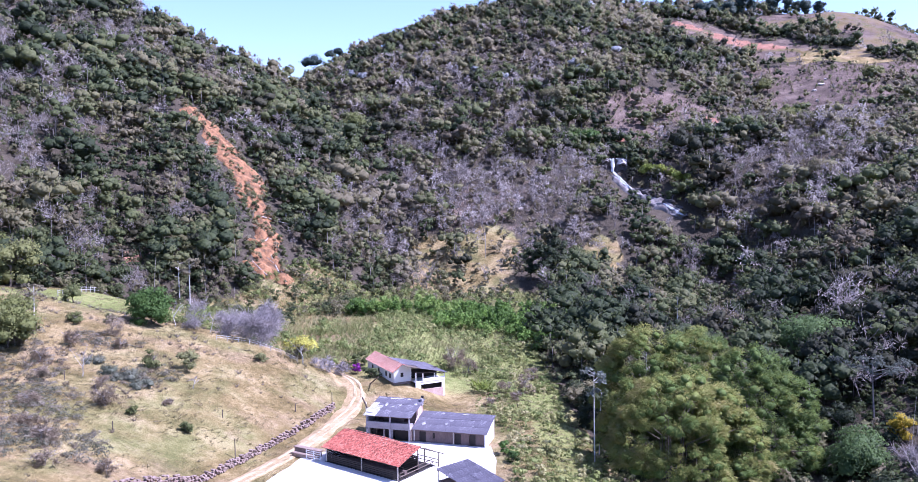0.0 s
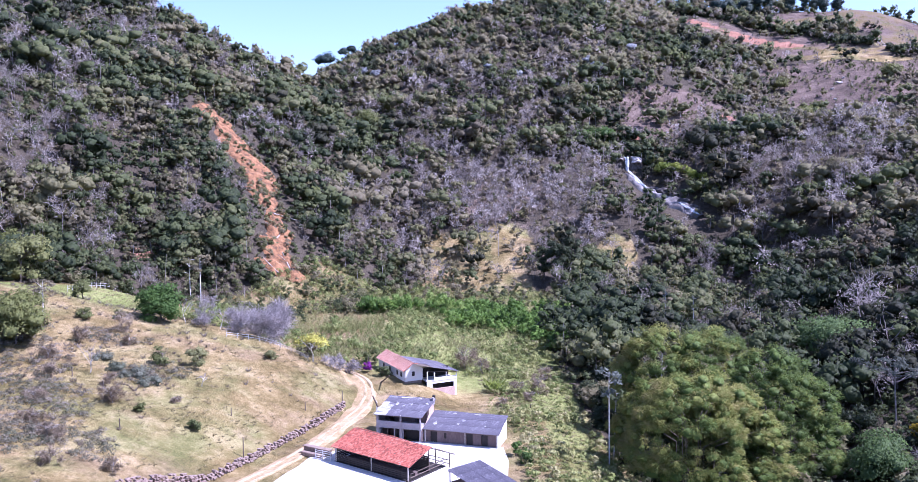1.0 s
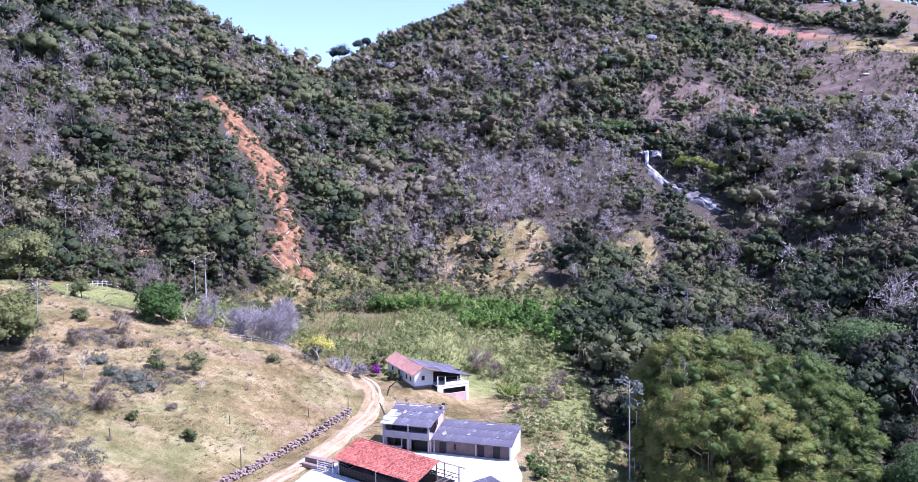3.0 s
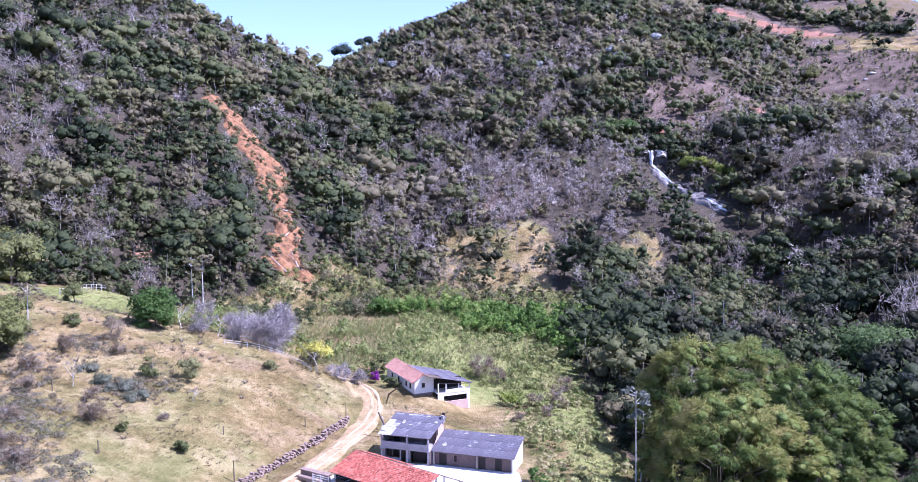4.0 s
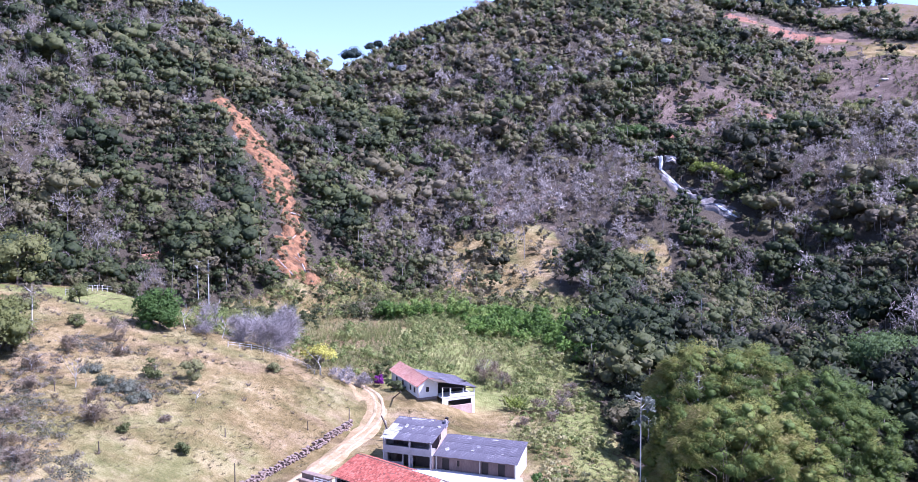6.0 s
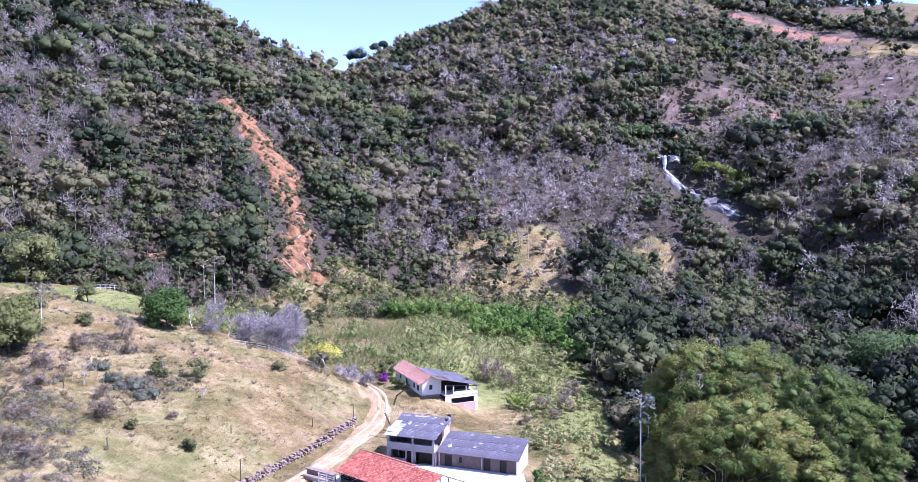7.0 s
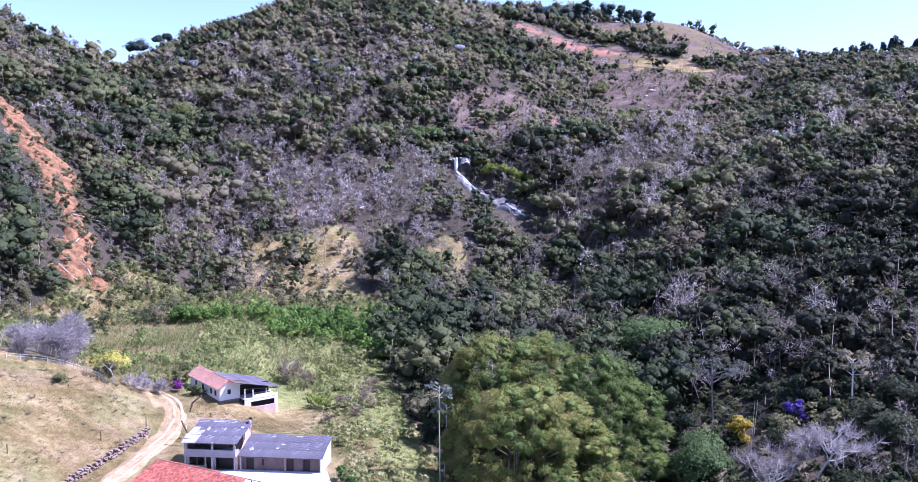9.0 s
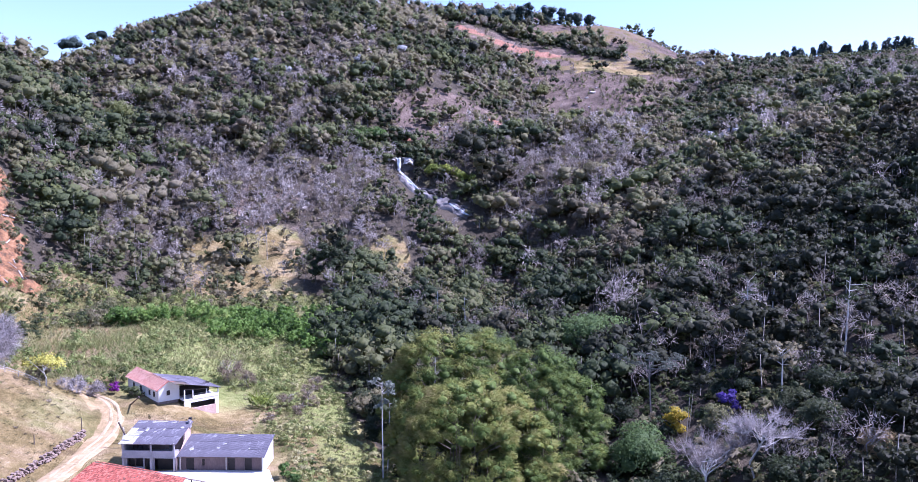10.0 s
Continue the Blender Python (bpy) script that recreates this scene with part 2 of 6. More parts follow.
# near-black for shutters and windows, and for shade painted inside openings
M_VOID = surface("dark_wood_and_inner_shade", [(.2, (.02, .017, .015)), (.6, (.04, .034, .03)), (.9, (.07, .06, .05))], 1, 6, .8, .3, .02)
M_WHITE_PAINT = surface("weathered_white_paint", [(.2, (.42, .40, .38)), (.5, (.58, .56, .53)), (.8, (.70, .68, .65))], 2, 9, .7, .2, .01)
M_STONE = surface("rubble_stone", [(.2, (.105, .075, .06)), (.5, (.225, .165, .132)), (.8, (.41, .325, .275))], 1.6, 7, .9, .6, .06)
M_ROCK = surface("pale_rock", [(.3, (.035, .031, .03)), (.5, (.085, .074, .068)), (.68, (.19, .165, .15))], .2, 1.4, .85, .7, .3)
M_ROCK_SLAB = surface("streaked_slab", [(.3, (.05, .045, .043)), (.46, (.11, .097, .094)), (.56, (.24, .22, .21)), (.7, (.38, .35, .335))], .25, 1.6, .8, .7, .3)
M_ROCK_WHITE = surface("sunlit_white_rock", [(.2, (.34, .30, .28)), (.5, (.55, .50, .47)), (.8, (.70, .66, .63))], .3, 2, .85, .6, .2)
M_SOIL = surface("raw_red_earth", [(.28, (.045, .034, .022)), (.40, (.10, .06, .034)), (.49, (.205, .10, .046)), (.58, (.29, .15, .07)), (.70, (.37, .235, .14))], .3, 1.3, .95, 1.0, .7)
M_TRACK = surface("beaten_earth_track", [(.38, (.18, .14, .058)), (.49, (.31, .22, .113)), (.64, (.46, .335, .195))], .22, 2.2, .95, .5, .06)
M_RUT = surface("pale_wheel_rut", [(.40, (.22, .165, .08)), (.49, (.37, .275, .16)), (.62, (.53, .41, .27))], .2, 2.5, .95, .5, .05)


def water_material():
    m, n, l, b = material("white_water")
    f = fuzz(n, l, 1.2, 6, .7, (2.2, 2.2, .35))
    l.new(ramp(n, l, f, [(.32, (.22, .215, .21)), (.46, (.62, .63, .63)), (.6, (.86, .86, .85))]), b.inputs["Base Color"])
    b.inputs["Roughness"].default_value = .35
    bump(n, l, b, f, .6, .2)
    return m


M_WATER = water_material()


def ground_material():
    """Grass, leaf litter and bare earth by the land's cover, broken up at several scales."""
    m, n, l, b = material("hill_ground")

    def cover(name):
        a = n.new("ShaderNodeAttribute")
        a.attribute_name = name
        return a.outputs["Fac"]

    big, mid, small, grain = fuzz(n, l, .02, 4), fuzz(n, l, .11, 5), fuzz(n, l, .6, 5, .7), fuzz(n, l, 3.2, 4, .7)
    v = sums(n, l, sums(n, l, mid, .5, "MULTIPLY"), sums(n, l, sums(n, l, small, .32, "MULTIPLY"), sums(n, l, grain, .18, "MULTIPLY")))
    litter = ramp(n, l, v, [(.3, (.036, .031, .022)), (.5, (.072, .060, .044)), (.66, (.122, .100, .074)), (.8, (.094, .085, .052))])
    dry = ramp(n, l, v, [(.36, (.088, .07, .026)), (.44, (.162, .122, .049)), (.51, (.252, .188, .082)), (.60, (.385, .30, .155))])
    dry = blend(n, l, ramp(n, l, fuzz(n, l, .045, 5, .6), [(.46, (0, 0, 0)), (.62, (.75, .75, .75))]), dry, ramp(n, l, v, [(.38, (.088, .10, .034)), (.5, (.165, .17, .06)), (.61, (.27, .255, .11))]))
    dry = blend(n, l, ramp(n, l, fuzz(n, l, .075, 5, .65, (1, 1.4, 1)), [(.5, (0, 0, 0)), (.66, (.7, .7, .7))]), dry, ramp(n, l, v, [(.38, (.14, .095, .052)), (.5, (.258, .182, .105)), (.61, (.40, .30, .195))]))
    lush = ramp(n, l, v, [(.37, (.10, .125, .034)), (.5, (.195, .215, .066)), (.62, (.33, .315, .125))])
    # blue raised slightly, so some of the hills' haze is in the colour
    pink = ramp(n, l, v, [(.34, (.056, .043, .033)), (.45, (.105, .078, .061)), (.55, (.165, .122, .098)), (.66, (.255, .197, .160))])
    red = ramp(n, l, v, [(.3, (.17, .085, .055)), (.5, (.30, .15, .10)), (.7, (.44, .26, .19))])

    def mask(name, edge=.5):
        return ramp(n, l, sums(n, l, cover(name), sums(n, l, sums(n, l, v, .5, "SUBTRACT"), 1.1, "MULTIPLY")), [(.42, (0, 0, 0)), (.58, (1, 1, 1))])

    c = blend(n, l, mask("dry"), litter, dry)
    c = blend(n, l, mask("lush"), c, lush)
    c = blend(n, l, mask("pink"), c, pink)
    c = blend(n, l, mask("red"), c, red)
    c = blend(n, l, .5, c, ramp(n, l, big, [(.3, (.72, .72, .72)), (.7, (1, 1, 1))]), "MULTIPLY")
    l.new(c, b.inputs["Base Color"])
    b.inputs["Roughness"].default_value, b.inputs["Specular IOR Level"].default_value = .95, .1
    bump(n, l, b, sums(n, l, sums(n, l, small, 1.6, "MULTIPLY"), grain), .8, .45)
    return m


M_GROUND = ground_material()


# ---- the lie of the land ----
# each spine: points (x, y, height, fall of the flank per metre) along a crest
SPINES = [
    # crest of the wooded hill west of the saddle
    [(-420, 300, 205, .66), (-300, 440, 185, .64), (-222, 514, 157, .61), (-178, 570, 140, .59), (-140, 640, 115, .53)],
    # the high wooded hill and its shoulder that runs east to the pasture
    [(-128, 668, 118, .50), (-40, 702, 162, .50), (10, 715, 190, .52), (70, 735, 211, .535), (150, 785, 206, .50), (250, 805, 208, .46)],
    # pasture hill
    [(250, 805, 210, .46), (326, 766, 198, .45), (372, 700, 163, .43), (405, 625, 152, .40)],
    # the dark wooded spur east of the stream
    [(405, 625, 152, .40), (372, 455, 117, .41), (345, 360, 98, .42), (340, 200, 92, .41), (325, 40, 88, .40)],
    # far ridge with pines
    [(650, 1260, 196, .3), (770, 1185, 232, .3), (830, 1142, 238, .3), (900, 1087, 245, .3), (1000, 1010, 246, .3), (1300, 700, 250, .3)],
    # spur between the landslip and the waterfall
    [(-20, 520, 86, .50), (10, 440, 54, .48), (22, 370, 24, .45)],
    # bank that carries the waterfall's lip
    [(60, 480, 70, .55), (135, 455, 70, .55), (190, 440, 72, .5)],
]
# hollow of the stream: (x, y, depth, half width)
STREAM = [(82, 430, 4, 12), (92, 405, 7, 14), (112, 380, 9, 22), (118, 330, 9, 28), (85, 270, 6, 30), (50, 215, 3, 24)]


def smooth(a, b, v):
    u = np.clip((v - a) / (b - a), 0, 1)
    return u * u * (3 - 2 * u)


def along(x, y, line):
    """Distance from points to a line of knots, and the knots' further values there."""
    best = np.full(x.shape, 1e9)
    vals = [np.zeros(x.shape) for _ in line[0][2:]]
    for p, q in zip(line, line[1:]):
        dx, dy = q[0] - p[0], q[1] - p[1]
        u = np.clip(((x - p[0]) * dx + (y - p[1]) * dy) / (dx * dx + dy * dy), 0, 1)
        d = np.hypot(x - p[0] - u * dx, y - p[1] - u * dy)
        near = d < best
        best = np.where(near, d, best)
        vals = [np.where(near, a + (b - a) * u, v) for a, b, v in zip(p[2:], q[2:], vals)]
    return best, vals


def lattice(ix, iy, seed):
    h = (ix.astype(np.int64) * 374761393 + iy.astype(np.int64) * 668265263 + seed * 982451653) & 0x7FFFFFFF
    h = ((h ^ (h >> 13)) * 1274126177) & 0x7FFFFFFF
    return ((h ^ (h >> 16)) & 0xFFFF) / 65535.0


def value_noise(x, y, size, seed):
    """Smooth noise from 0 to 1 with bumps of about that size in metres."""
    u, v = np.asarray(x) / size, np.asarray(y) / size
    i, j = np.floor(u), np.floor(v)
    a, b = u - i, v - j
    a, b = a * a * (3 - 2 * a), b * b * (3 - 2 * b)
    n00, n10 = lattice(i, j, seed), lattice(i + 1, j, seed)
    n01, n11 = lattice(i, j + 1, seed), lattice(i + 1, j + 1, seed)
    return (n00 * (1 - a) + n10 * a) * (1 - b) + (n01 * (1 - a) + n11 * a) * b


def ground_z(x, y):
    """Height of the bare ground."""
    x, y = np.asarray(x, float), np.asarray(y, float)
    # valley floor: level farmyard, rising up the valley and falling to the stream in the east
    floor = .02 * np.maximum(y - 160, 0) + .012 * np.maximum(y - 230, 0)
    floor = floor + 2.2 * smooth(168, 190, y) * smooth(0, -18, x)
    floor = floor - 8 * smooth(8, 45, x) * smooth(230, 150, y)
    floor = floor - 2.2 * smooth(-11, -3, x) * smooth(164, 180, y) * smooth(235, 205, y)
    # grassy knoll west of the track
    edge = np.interp(y, [60, 116, 129, 141, 154, 166, 178, 192, 205], [-24, -36, -41, -37, -32.5, -28, -25.5, -29, -44])
    up = np.maximum(edge - x, 0)
    knoll = 19 * (1 - np.exp(-up / 34.0)) * smooth(262, 205, y) + .10 * np.maximum(up - 45, 0) * smooth(60, 130, y)
    floor = floor + knoll + 5 * smooth(-30, -110, x) * smooth(190, 260, y)
    h = floor
    k = 9.0
    for spine in SPINES:
        tent = np.full(x.shape, -500.0)
        for p, q in zip(spine, spine[1:]):
            dx, dy = q[0] - p[0], q[1] - p[1]
            u = np.clip(((x - p[0]) * dx + (y - p[1]) * dy) / (dx * dx + dy * dy), 0, 1)
            d = np.hypot(x - p[0] - u * dx, y - p[1] - u * dy)
            tent = np.maximum(tent, p[2] + (q[2] - p[2]) * u - (p[3] + (q[3] - p[3]) * u) * (np.sqrt(d * d + 400) - 20))
        m = np.maximum(h, tent)
        h = m + k * np.log(np.exp((h - m) / k) + np.exp((tent - m) / k)) - k * np.log(2) * np.exp(-np.abs(h - tent) / k)
    d, (deep, half) = along(x, y, STREAM)
    h = h - deep * np.exp(-(d / half) ** 2)
    wild = smooth(6, 30, h - floor)
    h = h + wild * (9 * (value_noise(x, y, 90, 3) - .5) + 5 * (value_noise(x, y, 38, 5) - .5))
    rough = smooth(2, 14, np.abs(h - 0)) * .8 + .1
    return h + rough * (.9 * (value_noise(x, y, 17, 7) - .5) + .35 * (value_noise(x, y, 6, 9) - .5))


# ---- making meshes ----
def np_mesh(name, verts, faces, mat, tone=None, flat=True):
    """A mesh from arrays; faces all of one length."""
    verts, faces = np.asarray(verts, np.float32), np.asarray(faces, np.int32)
    me = bpy.data.meshes.new(name)
    k = faces.shape[1]
    me.vertices.add(len(verts))
    me.vertices.foreach_set("co", np.ascontiguousarray(verts[:, :3]).ravel())
    me.loops.add(faces.size)
    me.loops.foreach_set("vertex_index", faces.ravel())
    me.polygons.add(len(faces))
    me.polygons.foreach_set("loop_start", np.arange(0, faces.size, k, dtype=np.int32))
    me.polygons.foreach_set("use_smooth", np.full(len(faces), not flat))
    if verts.shape[1] == 6:
        a = me.attributes.new("lean", "FLOAT_VECTOR", "POINT")
        a.data.foreach_set("vector", np.ascontiguousarray(verts[:, 3:]).ravel())
    if tone is not None:
        a = me.attributes.new("tone", "FLOAT", "POINT")
        a.data.foreach_set("value", np.asarray(tone, np.float32))
    me.update(calc_edges=True)
    me.materials.append(mat)
    return me


def thing(name, label, category, place=None, group="", kind="", data=None):
    """A top-level thing: an Empty at its base, or a mesh."""
    ob = new(name, data)
    if place is not None:
        ob.matrix_world = place
    return tagged(ob, label, category, group, kind)


def child(name, me, parent, label="", place=None):
    ob = new(name, me)
    ob.parent = parent
    if place is not None:
        ob.matrix_local = place
    if label:
        ob["label"] = label
    return ob


def part(name, bm, mat, parent, label="", place=None):
    """Links a bmesh as one mesh object under a thing or a part."""
    me = bpy.data.meshes.new(name)
    bm.to_mesh(me)
    bm.free()
    me.materials.append(mat)
    return child(name, me, parent, label, place)


def block(bm, x0, x1, y0, y1, z0, z1, worn=.02):
    """A box with slightly worn edges."""
    r = bmesh.ops.create_cube(bm, size=1, matrix=Matrix.Translation(((x0 + x1) / 2, (y0 + y1) / 2, (z0 + z1) / 2)) @ Matrix.Diagonal((x1 - x0, y1 - y0, z1 - z0, 1)))
    if worn:
        edges = {e for v in r["verts"] for e in v.link_edges}
        bmesh.ops.bevel(bm, geom=list(edges), offset=min(worn, .2 * min(x1 - x0, y1 - y0, z1 - z0)), segments=1, affect="EDGES")
    return bm


def box(*a, worn=.02):
    return block(bmesh.new(), *a, worn=worn)


def beam(bm, a, b, ra, rb, sides=6):
    """A tapered pole from a to b."""
    a, b = Vector(a), Vector(b)
    t = (b - a).to_track_quat("Z", "Y").to_matrix().to_4x4()
    bmesh.ops.create_cone(bm, cap_ends=True, segments=sides, radius1=ra, radius2=rb, depth=(b - a).length, matrix=Matrix.Translation((a + b) / 2) @ t)
    return bm


def pole(a, b, ra, rb, sides=7):
    return beam(bmesh.new(), a, b, ra, rb, sides)


# ---- plants in arrays ----
def unit(v):
    return v / np.maximum(np.linalg.norm(v, axis=-1, keepdims=True), 1e-9)


def leaves(rng, blobs, count, size, wild=.9, long=1.0, low=-.35, droop=0.0):
    """Small leaf sprays over the skins of lumps (x, y, z, radius, flatness), with the way that each spray leans."""
    blobs = np.asarray(blobs, float)
    w = blobs[:, 3] ** 2
    pick = rng.choice(len(blobs), count, p=w / w.sum())
    d = unit(rng.normal(size=(count, 3)))
    d[:, 2] = np.where(d[:, 2] < low, -d[:, 2], d[:, 2])
    b = blobs[pick]
    r = b[:, 3:4] * (1.12 - .5 * rng.random((count, 1)) ** 1.5)
    p = b[:, :3] + d * r * np.stack([np.ones(count), np.ones(count), b[:, 4]], 1)
    nrm = unit(d + wild * rng.normal(size=(count, 3)))
    t1 = unit(np.cross(nrm, rng.normal(size=(count, 3))) - np.array([0, 0, droop]))
    t2 = unit(np.cross(nrm, t1))
    s = size * (.55 + .9 * rng.random((count, 1)))
    v = np.stack([p - t1 * s * .5 * long - t2 * s * .42, p - t1 * s * .5 * long + t2 * s * .42, p + t1 * s * .62 * long], 1)
    mid = blobs[:, :3].mean(0) - np.array([0, 0, .3 * np.ptp(blobs[:, 2])])
    lean = unit(d * .7 + unit(p - mid) * .6 + .25 * rng.normal(size=(count, 3)) + np.array([0, 0, .45]))
    return np.concatenate([v.reshape(-1, 3), np.repeat(lean, 3, 0)], 1), np.arange(count * 3).reshape(-1, 3)


def slivers(base, tip, width, rng):
    """Thin blades or twigs from base to tip, lit from above on the whole."""
    side = unit(np.cross(tip - base, rng.normal(size=base.shape))) * width
    v = np.stack([base - side, base + side, tip], 1)
    lean = unit(np.array([0, 0, .8]) + .5 * rng.normal(size=base.shape))
    return np.concatenate([v.reshape(-1, 3), np.repeat(lean, 3, 0)], 1), np.arange(len(base) * 3).reshape(-1, 3)


def rods(a, b, ra, rb, sides=3):
    """Many tapered rods at once."""
    a, b = np.asarray(a, float), np.asarray(b, float)
    ra, rb = np.broadcast_to(ra, len(a)), np.broadcast_to(rb, len(a))
    ax = unit(b - a)
    ref = np.where(np.abs(ax[:, 2:3]) > .9, np.array([[1.0, 0, 0]]), np.array([[0, 0, 1.0]]))
    u = unit(np.cross(ax, ref))
    w = np.cross(ax, u)
    ring = [np.cos(2 * np.pi * k / sides) * u + np.sin(2 * np.pi * k / sides) * w for k in range(sides)]
    v = np.stack([a + r * ra[:, None] for r in ring] + [b + r * rb[:, None] for r in ring], 1)
    f = []
    for k in range(sides):
        q = (k + 1) % sides
        f += [(k, q, sides + q), (k, sides + q, sides + k)]
    f = np.asarray(f)
    return v.reshape(-1, 3), (np.arange(len(a))[:, None, None] * 2 * sides + f[None]).reshape(-1, 3)


def join(*pairs):
    vs, fs, n = [], [], 0
    for v, f in pairs:
        vs.append(v)
        fs.append(f + n)
        n += len(v)
    return np.concatenate(vs), np.concatenate(fs)


def dome(rng, radius, height, lumps, low=.35, lump=.36):
    """Lumps that make up an uneven crown."""
    out = []
    for k in range(lumps):
        a, r = rng.random() * 2 * np.pi, radius * .72 * math.sqrt(rng.random())
        top = height * (1 - .45 * (r / radius) ** 2)
        z = low * height + (top - low * height) * rng.random() ** .7
        out.append((math.cos(a) * r, math.sin(a) * r, z - lump * radius * .5, radius * lump * (.75 + .5 * rng.random()), .8))
    return out


def bare_tree(rng, height, spread, limbs=7, twigs=70, thick=.13, twig=.05, forks=2):
    """Trunk, crooked limbs and fine twigs of a leafless tree: (trunk arrays, twig arrays)."""
    a, b, ra, rb, ends = [], [], [], [], []

    def grow(p, q, r0, r1, bends):
        """A crooked limb from p to q; returns its knots."""
        pts = [p]
        for k in range(1, bends + 1):
            u = k / bends
            n = p + (q - p) * u + (rng.normal(size=3) * np.linalg.norm(q - p) * .09 if k < bends else 0)
            n[2] += .10 * np.linalg.norm(q - p) * math.sin(math.pi * u)
            a.append(pts[-1])
            b.append(n)
            ra.append(r0 + (r1 - r0) * (k - 1) / bends)
            rb.append(r0 + (r1 - r0) * u)
            pts.append(n)
        return pts

    lean = rng.normal(size=2) * height * .05
    trunk = grow(np.array([0, 0, -.6]), np.array([lean[0], lean[1], height * rng.uniform(.55, .75)]), thick, thick * .45, 3)
    for k in range(limbs):
        t = 2.4 * k + rng.normal() * .5
        u = rng.uniform(.45, 1)
        i = min(2, int(u * 3))
        root = trunk[i] + (trunk[i + 1] - trunk[i]) * (u * 3 - i)
        s = spread * rng.uniform(.5, 1) * (1.15 - .35 * u)
        tip = root + np.array([math.cos(t) * s, math.sin(t) * s, (height - root[2]) * rng.uniform(.35, 1)])
        knots = grow(root, tip, thick * .42, thick * .12, forks)
        ends.append((knots[-2], knots[-1]))
        for _ in range(forks):
            j = rng.integers(1, len(knots))
            off = unit(rng.normal(size=3) + unit(tip - root) * 1.2 + np.array([0, 0, .4])) * s * rng.uniform(.3, .55)
            sub = grow(knots[j], knots[j] + off, thick * .2, thick * .06, 1)
            ends.append((sub[0], sub[1]))
    u = rng.random((twigs, 1))
    pick = rng.integers(0, len(ends), twigs)
    p = np.array([ends[i][0] for i in pick]) * (1 - u) + np.array([ends[i][1] for i in pick]) * u
    d = unit(rng.normal(size=(twigs, 3)) * .9 + unit(p - np.array([0, 0, height * .4])) + np.array([0, 0, .35]))
    tips = p + d * spread * rng.uniform(.12, .38, (twigs, 1))
    return rods(a, b, np.array(ra), np.array(rb), 3), slivers(p, tips, twig, rng)


def scatter(proto, xs, ys, scale, turn, tones, sink=0.0, zs=None, tall=None):
    """Copies of one plant's arrays, set on the ground; returns arrays and tones."""
    v, f = proto
    n = len(xs)
    zs = ground_z(xs, ys) if zs is None else zs
    c, s = np.cos(turn)[:, None], np.sin(turn)[:, None]
    k = scale[:, None]
    h = k if tall is None else (scale * tall)[:, None]
    X = (v[None, :, 0] * c - v[None, :, 1] * s) * k + xs[:, None]
    Y = (v[None, :, 0] * s + v[None, :, 1] * c) * k + ys[:, None]
    Z = v[None, :, 2] * h + zs[:, None] - sink
    V = np.stack([X, Y, Z], 2).reshape(-1, 3)
    if v.shape[1] == 6:
        N = np.stack([v[None, :, 3] * c - v[None, :, 4] * s, v[None, :, 3] * s + v[None, :, 4] * c, np.broadcast_to(v[None, :, 5], X.shape)], 2)
        V = np.concatenate([V, N.reshape(-1, 3)], 1)
    F = (f[None] + (np.arange(n) * len(v))[:, None, None]).reshape(-1, f.shape[1])
    return V, F, np.repeat(tones, len(v))


def merged(name, sets, mat, parent=None, label="", category="", kind="stuff"):
    vs, fs, ts, n = [], [], [], 0
    for v, f, t in sets:
        vs.append(v)
        fs.append(f + n)
        ts.append(t)
        n += len(v)
    me = np_mesh(name, np.concatenate(vs), np.concatenate(fs), mat, np.concatenate(ts), flat=False)
    if parent is not None:
        return child(name, me, parent, label)
    return thing(name, label, category, kind=kind, data=me)


# ---- ground ----
def steps(*runs):
    return np.unique(np.concatenate([np.arange(a, b, s) for a, b, s in runs]))


SLIP = [(-124.5, 388, 3.6), (-115.4, 373, 6.2), (-105.7, 363, 5.6), (-96.7, 351, 9.0), (-89, 339.5, 8.0), (-81.5, 328, 5.4), (-74.5, 312, 4.6), (-70.7, 300, 5.0), (-67.5, 289.5, 6.0), (-65.5, 281, 6.0), (-65, 277, 4.0)]
# open land: (x, y, radius x, radius y, turn) of meadows, burnt pasture and scrub among the woods
DRY_PATCH = [(0, 317, 22, 15, 0), (13, 345, 12, 20, 0), (-12, 342, 9, 18, 10), (62, 350, 8, 10, 0)]
PINK_PATCH = [(128, 492, 40, 28, 5), (104, 474, 18, 16, 0), (160, 716, 34, 24, -8), (207, 698, 34, 27, -30), (250, 668, 40, 27, -32), (270, 738, 32, 15, 0),
              (305, 722, 38, 27, -25), (342, 692, 34, 30, -35), (330, 755, 50, 30, -30), (372, 690, 26, 34, 0), (255, 596, 50, 30, -15), (245, 550, 42, 30, 0), (310, 590, 34, 24, 0)]
RED_PATCH = [(236, 684, 34, 9, -36), (192, 714, 18, 6, -22), (152, 491, 8, 6, 0), (91, 465, 4, 4, 0), (-104, 258, 3, 5, 0), (-26, 446, 4, 4, 0)]
# grazed bare of scrub, and the greener grass below the hedge
GRAZED = [(184, 713, 24, 11, -25), (216, 695, 28, 13, -35), (246, 673, 30, 12, -38), (282, 728, 26, 13, -10), (302, 712, 34, 17, -28), (330, 694, 30, 17, -30), (350, 668, 20, 17, -40), (338, 720, 40, 22, -40), (302, 641, 30, 8, -10), (274, 654, 18, 9, -40), (258, 640, 20, 9, -30), (332, 655, 24, 13, -20)]
